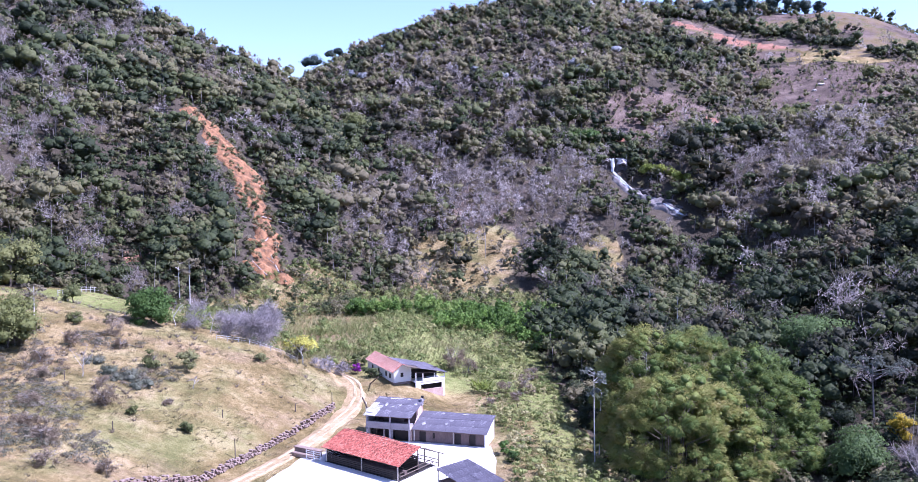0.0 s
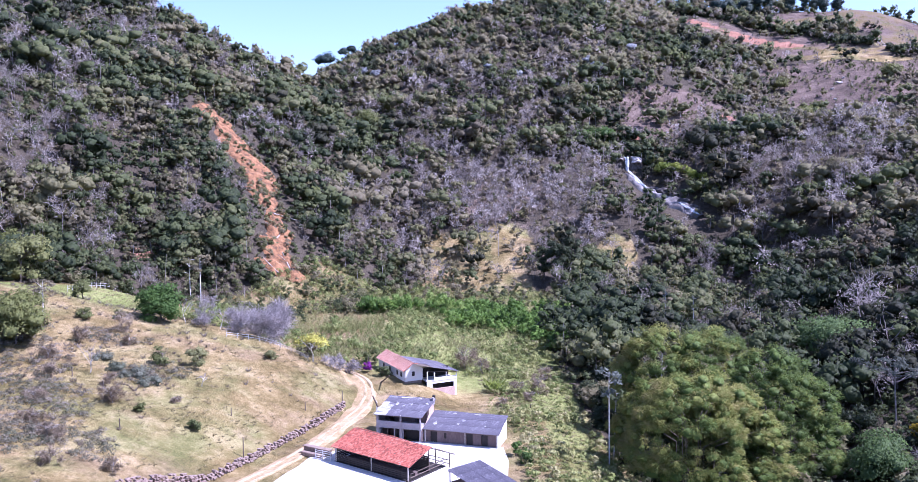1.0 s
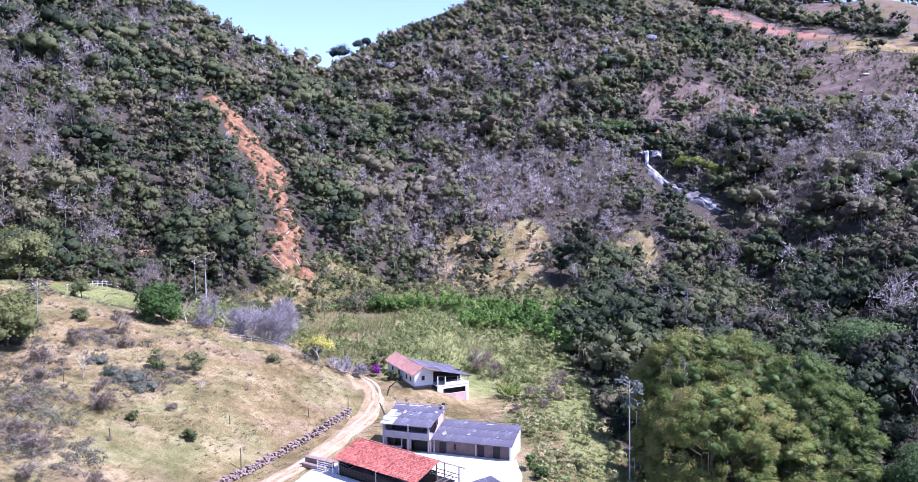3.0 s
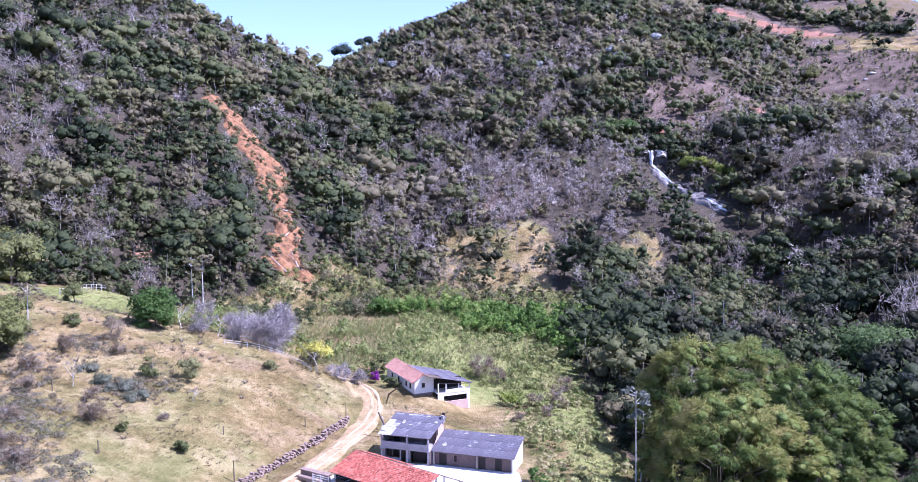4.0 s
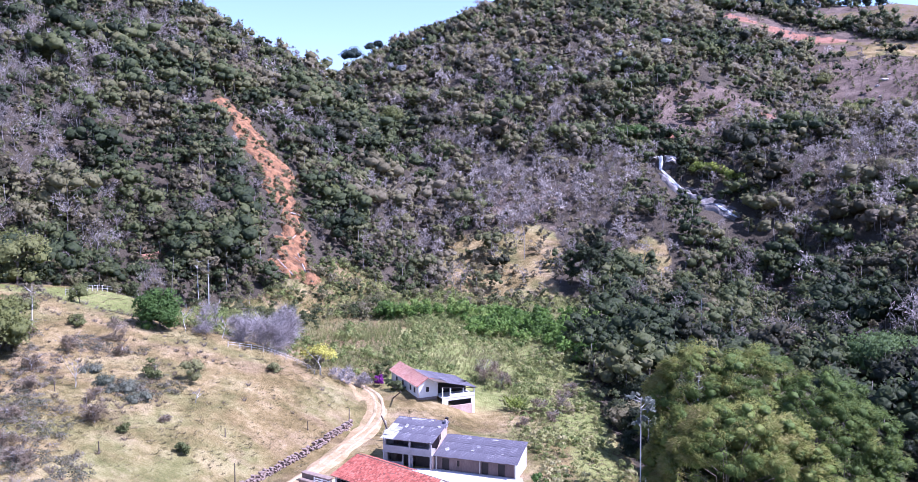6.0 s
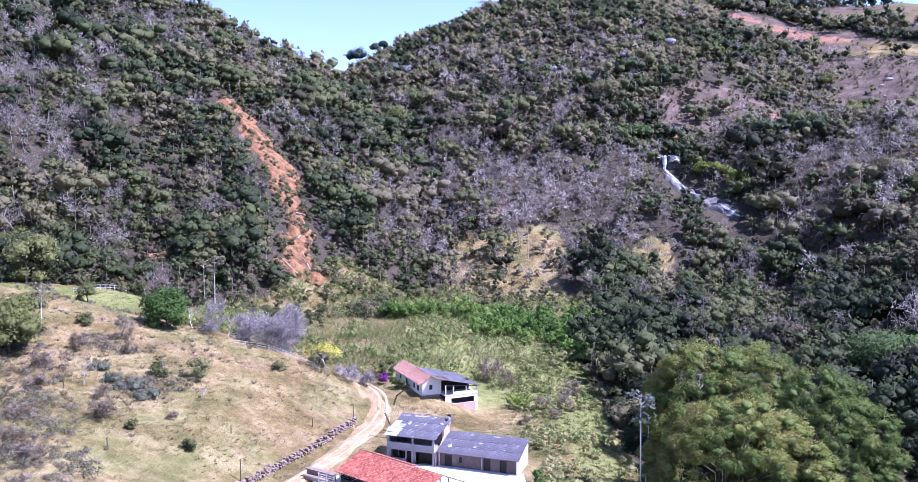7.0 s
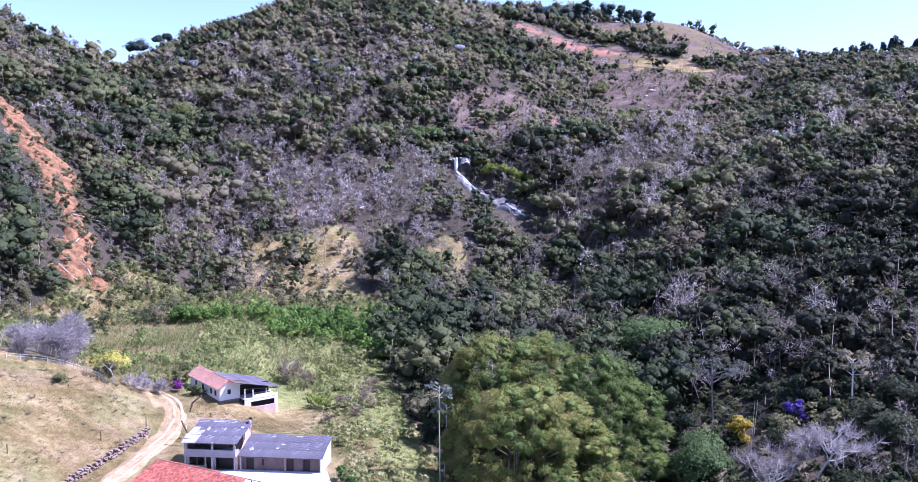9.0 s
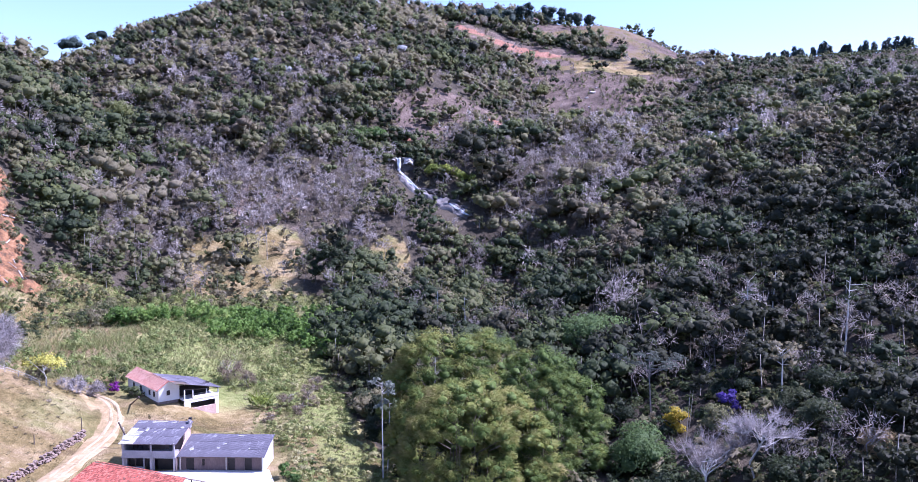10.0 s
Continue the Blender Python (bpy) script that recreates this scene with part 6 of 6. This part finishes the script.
for k, (x, y, r, h) in enumerate(((-62.5, 141.5, 3.2, 3.4), (-51.2, 116, 1.9, 2.3), (-58.5, 112.5, 2.2, 2.6), (-75.2, 176.0, 2.8, 4.6), (-79.5, 166.5, 2.6, 3.6), (-90, 170, 2.4, 3.6), (-66.2, 149.0, 2.0, 2.4), (10.5, 190.5, 2.6, 3.4), (15.5, 193.5, 3.0, 4.6), (13, 186, 2.0, 2.4), (-1.7, 213, 4.2, 6.4), (2.5, 209, 2.6, 4.2), (18.5, 206, 2.6, 3.8), (6.5, 181, 1.6, 2.2), (-84, 139, 2.4, 2.6), (-71.5, 170.5, 1.8, 2.4), (-76.5, 147.0, 2.4, 2.6), (-80.5, 155.0, 2.2, 2.8), (-63.5, 122.0, 2.8, 2.4), (-69.0, 128.0, 2.6, 2.2), (-73.0, 136.0, 2.4, 2.4), (-54.2, 148.6, 1.6, .9), (-88.0, 160.0, 2.0, 2.6))):
    bare_bush(x, y, r, h, 90 + k, twigs=int(620 * r + 250))
for k, (x, y, h, sp) in enumerate(((-71.2, 152.2, 5.0, 2.2), (-52.0, 158.0, 2.6, 1.2), (-66.5, 190.0, 5.5, 2.6), (-58.5, 189.5, 5.0, 2.4))):
    rngb = np.random.default_rng(320 + k)
    stem, twig = bare_tree(rngb, h, sp, 6, 240, .10, .018, 2)
    tree("bare_tree", "small bleached leafless tree on the dry knoll", x, y, twig, stem, M_TWIG_ONE, M_BARK_WHITE, crown_name="crown")


def banana(x, y, seed, label="yellow-green broad-leaved banana plants beside the cottage"):
    rng = np.random.default_rng(seed)
    n = 46
    a = rng.random((n, 1)) * 2 * np.pi
    base = np.concatenate([np.cos(a) * .5 + rng.normal(size=(n, 1)) * .8, np.sin(a) * .5 + rng.normal(size=(n, 1)) * .8, rng.uniform(.4, 2.0, (n, 1))], 1)
    tip = base + np.concatenate([np.cos(a) * 1.5, np.sin(a) * 1.5, rng.uniform(.6, 2.0, (n, 1))], 1)
    v, f = slivers(base, tip, .26, rng)
    tree("banana_plant", label, x, y, (v, f), None, M_LIME, M_BARK, category="plant", crown_name="foliage")


banana(6.2, 191.5, 1)
banana(4.6, 193.0, 2)

# the wood's edge in the east
bush("green_tree", "dense deep-green tree below the dark slope", 75.0, 150.5, 7.0, 9.0, 6200, .5, M_COOL, 111, 24, .0, category="tree")
bush("green_tree", "broad cool-green tree with a flat layered crown", 93.0, 214.0, 10.0, 15.5, 6400, .62, M_COOL, 112, 24, .55, category="tree")
bush("lime_tree", "yellow-green tree at the wood's edge", 54.0, 252.5, 5.2, 11.0, 2800, .5, M_LIME, 113, 16, .3, category="tree")
bush("golden_tree", "small tree in orange-yellow blossom below the dark slope", 86.6, 157.5, 3.0, 5.0, 1100, .42, M_ORANGE, 114, 12, .2, category="tree")
bush("jacaranda", "small tree in violet blossom below the dark slope", 95.2, 152.5, 2.2, 6.2, 1100, .40, M_PURPLE, 115, 10, .25, category="tree")
bush("shrub", "dark green shrub beside the violet tree", 91.0, 149.5, 3.4, 5.0, 1400, .48, M_TREE_LEAF, 116, 12)
bush("shrub", "ochre-leaved shrub below the dark slope", 99.5, 118.5, 4.2, 5.2, 1700, .5, M_OCHRE, 117, 12)
for k, (x, y) in enumerate(((78.0, 130.5), (84.5, 127.5))):
    rngb = np.random.default_rng(120 + k)
    stem, twig = bare_tree(rngb, 11.0, 7.0, 12, 2600, .26, .028, 3)
    tree("bare_tree", "large leafless tree with pale spreading limbs above the stream", x, y, twig, stem, M_TWIG_ONE, M_BARK_WHITE, crown_name="crown")
# darker leaf here paints the shade at the foot of the slope
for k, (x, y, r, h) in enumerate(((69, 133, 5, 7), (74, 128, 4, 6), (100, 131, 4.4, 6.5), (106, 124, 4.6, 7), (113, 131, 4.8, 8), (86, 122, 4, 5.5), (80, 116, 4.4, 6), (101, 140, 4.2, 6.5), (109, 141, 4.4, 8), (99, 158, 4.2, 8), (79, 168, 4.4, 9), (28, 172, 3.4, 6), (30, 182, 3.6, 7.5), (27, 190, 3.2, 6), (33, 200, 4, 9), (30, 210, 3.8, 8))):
    bush("tree", "dense olive-green tree, coloured darker for the shade at the slope's foot", x, y, r, h, int(420 * r), .52, M_SHADE_TREE, 130 + k, 12, .15, category="tree")

for k, (x, y, a, l) in enumerate(((-76, 316, 35, 13), (-71.5, 299, 80, 9), (-63, 285, 120, 9), (-60, 281, 100, 6), (-66, 280, 150, 7), (-101, 358, 70, 8), (-88, 340, 20, 8))):
    z0, z1 = float(ground_z(x, y)), float(ground_z(x + l * math.cos(radians(a)), y + l * math.sin(radians(a))))
    o = thing("fallen_trunk", "bleached fallen trunk lying on the landslip", "log", pose(x, y, z0), group="fallen trunks on the landslip")
    part("trunk", pole((0, 0, .9), (l * math.cos(radians(a)), l * math.sin(radians(a)), z1 - z0 + 1.5), .26, .12, 6), M_BARK, o)
    part("limb", pole((l * .5 * math.cos(radians(a)), l * .5 * math.sin(radians(a)), (z1 - z0) * .5 + 1.1), (l * .7 * math.cos(radians(a + 22)), l * .7 * math.sin(radians(a + 22)), (z1 - z0) * .7 + 2.6), .12, .05, 5), M_BARK, o)

# the tall dark pair on the dry slope, the crowns along the skyline
for k, (x, y, r, h) in enumerate(((32.5, 316, 4.2, 20), (39, 319, 4.4, 22), (28, 320, 3.2, 13))):
    rngd = np.random.default_rng(150 + k)
    tree("tall_tree", "tall dark spreading tree on the dry slope", x, y, crown_proto(rngd, r, h, 20, 80, .6, .3), limbed(rngd, h * .85, r * .8, .35), M_SHADE_TREE, M_BARK_DARK)
for k, (x, y, r, h) in enumerate(((-113, 650, 9.5, 19), (-100, 658, 5, 15.5), (-95, 662, 4.5, 14), (-138, 634, 4, 12), (-146, 626, 3.5, 14))):
    rngd = np.random.default_rng(160 + k)
    tree("umbrella_tree", "flat-crowned dark tree standing on the saddle against the sky", x, y, crown_proto(rngd, r, h, 16, 70, .8, .76, .4, ICO, .75), limbed(rngd, h * .85, r * .8, .35), M_DARKTREE, M_BARK_DARK)
for k, (x, y, r, h) in enumerate(((222, 752, 8, 13), (231, 752, 7, 15), (243, 753, 8, 16), (257, 756, 5.6, 20), (266, 757, 5.2, 20), (287, 759, 7.5, 20), (301, 760, 5.5, 16), (309, 761, 4.5, 12), (318, 760, 6, 14), (329, 757, 5, 11), (205, 752, 8, 11), (190, 752, 8, 12))):
    rngd = np.random.default_rng(170 + k)
    tree("ridge_tree", "dark round tree beside the ridge house against the sky", x, y, crown_proto(rngd, r, h, 16, 60, 1.0, .2, .5, ICO, .9), limbed(rngd, h * .7, r * .6, .4), M_DARKTREE, M_BARK_DARK, group="trees on the pasture ridge")
for k, (line, count) in enumerate(((HEDGE, 27), (HEDGE_EAST, 9))):
    rngd = np.random.default_rng(230 + k)
    for u in np.linspace(0, len(line) - 1, count):
        x, y = [float(np.interp(u, range(len(line)), [p[a] for p in line]) + rngd.normal() * 1.6) for a in (0, 1)]
        r, h = rngd.uniform(3.0, 5.0), rngd.uniform(4.5, 7.5)
        tree("hedge_tree", "low dark tree in the hedge between two pastures", x, y, crown_proto(rngd, r, h, 9, 45, 1.0, .1, .5, ICO, .9), limbed(rngd, h * .7, r * .6, .25), M_SHADE_TREE, M_BARK_DARK, group="trees of the pasture hedge")
for k, (x, y, r) in enumerate(((28.7, 519, 3.6), (10.6, 530, 2.6), (74.4, 531, 3.8), (79.5, 525, 4.4), (105.4, 556, 4.6), (-74.7, 582, 3.6), (-65, 571, 3.6), (110, 690, 6), (227, 447, 4), (222, 452, 3), (233, 385, 3.6), (238, 381, 2.6), (247.5, 386, 3.2), (350, 590, 3))):
    bush("silver_tree", "tree with a silvery white crown among the green woods", x, y, r, 10.5, 700, .9, M_WHITE_LEAF, 180 + k, 10, .6, category="tree")
for k, (x, y, r, h) in enumerate(((-62, 479, 9, 13), (-67.6, 428, 6, 10), (-47, 472, 7, 11), (-92, 463, 7, 11), (58, 487, 9, 15), (70, 456, 9, 9), (60, 452, 8, 8), (207, 514, 8, 13), (216, 578, 6.5, 14), (186, 500, 5, 9), (98, 446, 5, 8), (211, 574, 6.5, 12), (172, 435, 6, 10), (97, 421, 5, 6), (104, 413, 5.5, 6.5), (110, 404, 5, 6.5), (114, 396, 4.6, 6), (95, 429, 5, 6), (283, 565, 7, 10), (164, 369, 7.5, 11), (176.5, 350, 5, 11))):
    bush("broad_tree", "broad green crown rising above the woods", x, y, r, h, int(190 * r), 1.0, M_LIME if k in (13, 14, 15, 16) else M_BRIGHT if k in (5, 6, 20) else M_OLIVE if k in (0, 7, 11, 12, 17, 18) else M_TREE_LEAF, 190 + k, 14, .4, category="tree")

rngp = np.random.default_rng(44)
for k in range(44):
    x = 806 + k * 6.6 + rngp.normal() * 3
    y = float(np.interp(x, [650, 805, 900, 1000, 1300], [1260, 1160, 1087, 1010, 700])) + rngp.normal() * 4
    h = rngp.uniform(11, 20)
    blobs = [(rngp.normal() * .6, rngp.normal() * .6, h * u, h * .2 * (1.25 - u) + 1.6, 1.1) for u in np.linspace(.08, .95, 9)]
    tree("pine", "dark pine on the far ridge against the sky", x, y, leaves(rngp, blobs, 300, 2.6), rods([(0, 0, -1)], [(0, 0, h)], .5, .15, 5), M_DARKTREE, M_BARK_DARK, group="pines along the far ridge")

for k, (x, y, s) in enumerate(((276, 351, 2), (281, 355, 1.5), (271, 347, 1.2), (236, 386, 1.6), (231, 380, 1.1), (233, 357, 1.5), (230, 320, 1.4), (250, 570, 2.6), (243, 564, 1.6), (256, 577, 1.2), (238, 548, 1.6), (91, 466, 2.6), (95, 463, 1.6), (229, 459, 1.4), (273, 489, 1.4))):
    boulder(x, y, s * .6, seed=k)


# ---- grasses and thickets ----
def build_grass():
    rng = np.random.default_rng(77)

    def tuft(blades, reach, high, width):
        a = rng.random((blades, 1)) * 2 * np.pi
        base = np.concatenate([np.cos(a), np.sin(a), np.zeros((blades, 1))], 1) * rng.random((blades, 1)) * reach * .5
        tip = base + np.concatenate([np.cos(a) * reach, np.sin(a) * reach, np.full((blades, 1), high)], 1) * rng.uniform(.5, 1.1, (blades, 1))
        return slivers(base, tip, width, rng)

    # dry tussocks on the knoll and round the farm
    x, y, r = spread(-125, 26, 92, 240, 1.15, 5)
    keep = (open_valley(x, y) > .5) & off_line(x, y, TRACK, .3) & ~((x > -31) & (x < 7) & (y < 156)) & (r.random(len(x)) < .25 + .7 * value_noise(x, y, 9, 15)) & (y > .9 * np.abs(x) + 15)
    keep &= ~((x > -24) & (x < 2) & (y > 182) & (y < 204)) & ~((x > -19) & (x < 6) & (y > 148) & (y < 162))
    x, y = x[keep], y[keep]
    tone = np.clip(.5 * r.random(len(x)) + .7 * value_noise(x, y, 7, 16) + .05, 0, 1)
    merged("dry_grass", [scatter(tuft(15, .5, .2, .035), x, y, r.uniform(.3, 1.5, len(x)) * (.5 + value_noise(x, y, 4, 49)), r.random(len(x)) * 6.28, tone)], M_STRAW, label="straw-coloured tussocky grass over the knoll", category="grass")
    # grey-green weeds in patches
    x, y, r = spread(-110, -40, 105, 185, 1.15, 6)
    weedy = inside(x, y, [(-88, 148, 12, 16, 0), (-74, 138, 9, 8, 0), (-62, 157, 7, 5, 30), (-67, 124, 8, 11, 0), (-84, 135, 8, 10, 0), (-76, 172, 6, 4, 0), (-95, 165, 8, 8, 0), (-58, 121, 4, 5, 0)])
    keep = r.random(len(x)) < weedy * (.2 + .9 * value_noise(x, y, 5, 18))
    x, y = x[keep], y[keep]
    w = leaves(rng, dome(rng, 1.0, .8, 7, .05), 75, .18)
    merged("weeds", [scatter(w, x, y, r.uniform(.5, 1.4, len(x)), r.random(len(x)) * 6.28, r.random(len(x)))], M_WEED, label="low grey-green weeds in patches on the knoll", category="weeds")
    # brown brush and bleached seed heads over the knoll
    x, y, r = spread(-112, -24, 104, 200, 1.5, 46)
    up = np.interp(y, [100, 129, 154, 178, 200], [-38, -46, -38, -31, -36])
    west = smooth(-50, -72, x)
    keep = (x < up) & (y > .9 * np.abs(x) + 15) & (r.random(len(x)) < (.05 + .42 * west) * (.25 + 1.3 * smooth(.42, .7, value_noise(x, y, 10, 47))))
    x, y = x[keep], y[keep]
    merged("brush", [scatter(tuft(46, .55, .75, .022), x, y, r.uniform(.4, 1.5, len(x)), r.random(len(x)) * 6.28, r.random(len(x)))], M_BRUSH, label="grey-brown dry brush scattered over the knoll", category="brush")
    # tall grass of the valley floor
    x, y, r = spread(-75, 34, 196, 316, 1.05, 7)
    keep = (open_valley(x, y) > .35) & off_line(x, y, TRACK, 1) & (r.random(len(x)) < .15 + 1.1 * smooth(200, 225, y) * value_noise(x, y, 12, 19) + .3 * smooth(240, 260, y))
    keep &= ~((x > -26) & (x < 3) & (y < 206))
    x, y = x[keep], y[keep]
    tone = np.clip(.5 * r.random(len(x)) + .75 * value_noise(x, y, 14, 20) + .08, 0, 1)
    merged("tall_grass", [scatter(tuft(17, .7, 1.5, .045), x, y, r.uniform(.35, 1.0, len(x)) + .6 * smooth(.5, .75, value_noise(x, y, 6, 48)) * r.random(len(x)), r.random(len(x)) * 6.28, tone)], M_REED, label="tall yellow-green cane grass filling the valley floor", category="grass")
    # leafy herbs among the tall grass
    x, y, r = spread(-75, 34, 196, 312, 2.0, 17)
    keep = (open_valley(x, y) > .3) & off_line(x, y, TRACK, 1.5) & (r.random(len(x)) < .75 * smooth(.42, .6, value_noise(x, y, 10, 29)) * (1 - .7 * smooth(-14, -4, x) * smooth(240, 228, y))) & ~((x > -26) & (x < 3) & (y < 206))
    x, y = x[keep], y[keep]
    merged("herbs", [scatter(leaves(rng, dome(rng, 1.3, 1.9, 7, .05), 85, .28), x, y, r.uniform(.4, 1.7, len(x)), r.random(len(x)) * 6.28, np.clip(r.normal(.32, .25, len(x)), 0, 1))], M_REED, label="leafy yellow-green herbs among the cane grass", category="herbs")
    # scrubby herbs on the slope below the farm
    x, y, r = spread(4, 34, 118, 235, 1.3, 8)
    keep = (open_valley(x, y) > .4) & ~((x < 8) & (y < 158)) & (r.random(len(x)) < .1 + .8 * value_noise(x, y, 8, 22))
    x, y = x[keep], y[keep]
    t = np.clip(.4 * r.random(len(x)) + .7 * value_noise(x, y, 10, 23), 0, 1)
    merged("scrub", [scatter(tuft(26, .55, .8, .03), x, y, r.uniform(.4, 1.4, len(x)), r.random(len(x)) * 6.28, t)], M_REED, label="rough yellow-green scrub on the slope below the farm", category="scrub")
    x, y, r = spread(6, 34, 118, 240, 1.6, 18)
    keep = (open_valley(x, y) > .3) & ~((x < 9) & (y < 160)) & (r.random(len(x)) < .15 + .75 * smooth(.4, .7, value_noise(x, y, 9, 33)))
    x, y = x[keep], y[keep]
    merged("low_shrubs", [scatter(leaves(rng, dome(rng, 1.0, 1.4, 5, .05), 80, .3), x, y, r.uniform(.4, 1.5, len(x)), r.random(len(x)) * 6.28, np.clip(r.normal(.6, .28, len(x)), 0, 1))], M_REED, label="low yellow-green shrubs on the slope below the farm", category="shrubs")
    # undergrowth round the bamboo and the stream, its shade painted by low tone
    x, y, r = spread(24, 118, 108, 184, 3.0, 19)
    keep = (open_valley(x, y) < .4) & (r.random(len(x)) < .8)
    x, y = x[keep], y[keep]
    merged("stream_undergrowth", [scatter(leaves(rng, dome(rng, 1.6, 2.2, 6, .05), 80, .6), x, y, r.uniform(.5, 1.4, len(x)), r.random(len(x)) * 6.28, np.clip(r.normal(.06, .12, len(x)), 0, 1))], M_WOOD_LEAF, label="undergrowth along the stream below the bamboo, its leaves darkened as shade", category="undergrowth")
    # the bright thicket along the brook
    x, y, r = spread(-40, 44, 225, 300, 2.6, 10)
    green = inside(x, y, [(14, 262, 22, 15, 5), (28, 243, 13, 16, 0), (-8, 276, 12, 6, 0), (-30, 268, 9, 5, 0)], .25)
    keep = r.random(len(x)) < green * .95
    x, y = x[keep], y[keep]
    b = leaves(rng, dome(rng, 2.0, 3.6, 9, .05), 260, .42)
    merged("thicket", [scatter(b, x, y, r.uniform(.4, 1.75, len(x)), r.random(len(x)) * 6.28, np.clip(r.normal(.4, .2, len(x)) + .9 * (value_noise(x, y, 9, 94) - .5), 0, 1))], M_BUSH, label="bright green leafy thicket along the brook", category="thicket")
    x, y, r = spread(-135, -36, 208, 292, 2.7, 27)
    keep = (x > -.66 * y - 12) & ((open_valley(x, y) < .9) | (y > 236)) & (r.random(len(x)) < .35 + .5 * smooth(.3, .6, value_noise(x, y, 13, 37))) & off_line(x, y, SLIP, 0)
    keep &= (x < -50) | (y > 262)
    x, y = x[keep], y[keep]
    merged("lane_scrub", [scatter(leaves(rng, dome(rng, 1.8, 3.4, 8, .08), 150, .48), x, y, r.uniform(.45, 1.35, len(x)), r.random(len(x)) * 6.28, np.clip(r.normal(.42, .24, len(x)), 0, 1))], M_WOOD_LEAF, label="green scrub behind the knoll along the foot of the wood", category="scrub")
    # shrubs at the foot of the hills and over the slip
    x, y, r = spread(-95, 60, 262, 330, 3.4, 11)
    edge = (open_valley(x, y) > .2) & (y > 285 + 12 * (value_noise(x, y, 15, 24) - .5)) & (r.random(len(x)) < .55)
    x1, y1 = x[edge], y[edge]
    x2, y2, r2 = spread(-130, -50, 275, 400, 2.6, 12)
    d, (half,) = along(x2, y2, SLIP)
    on = (d < half * 1.25) & (r2.random(len(x2)) < .14 + .4 * smooth(.45, 1, d / half) + .7 * smooth(.35, .6, value_noise(x2, y2, 10, 25)) * np.exp(-((y2 - 326) / 22) ** 2) + .35 * smooth(.45, .7, value_noise(x2, y2, 7, 26)))
    x, y = np.r_[x1, x2[on]], np.r_[y1, y2[on]]
    merged("foot_scrub", [scatter(leaves(rng, dome(rng, 1.7, 2.8, 6, .1), 110, .55), x, y, rng.uniform(.45, 1.3, len(x)), rng.random(len(x)) * 6.28, np.clip(rng.normal(.6, .28, len(x)), 0, 1))], M_WOOD_LEAF, label="olive scrub at the foot of the hills and on the landslip", category="scrub")


build_grass()
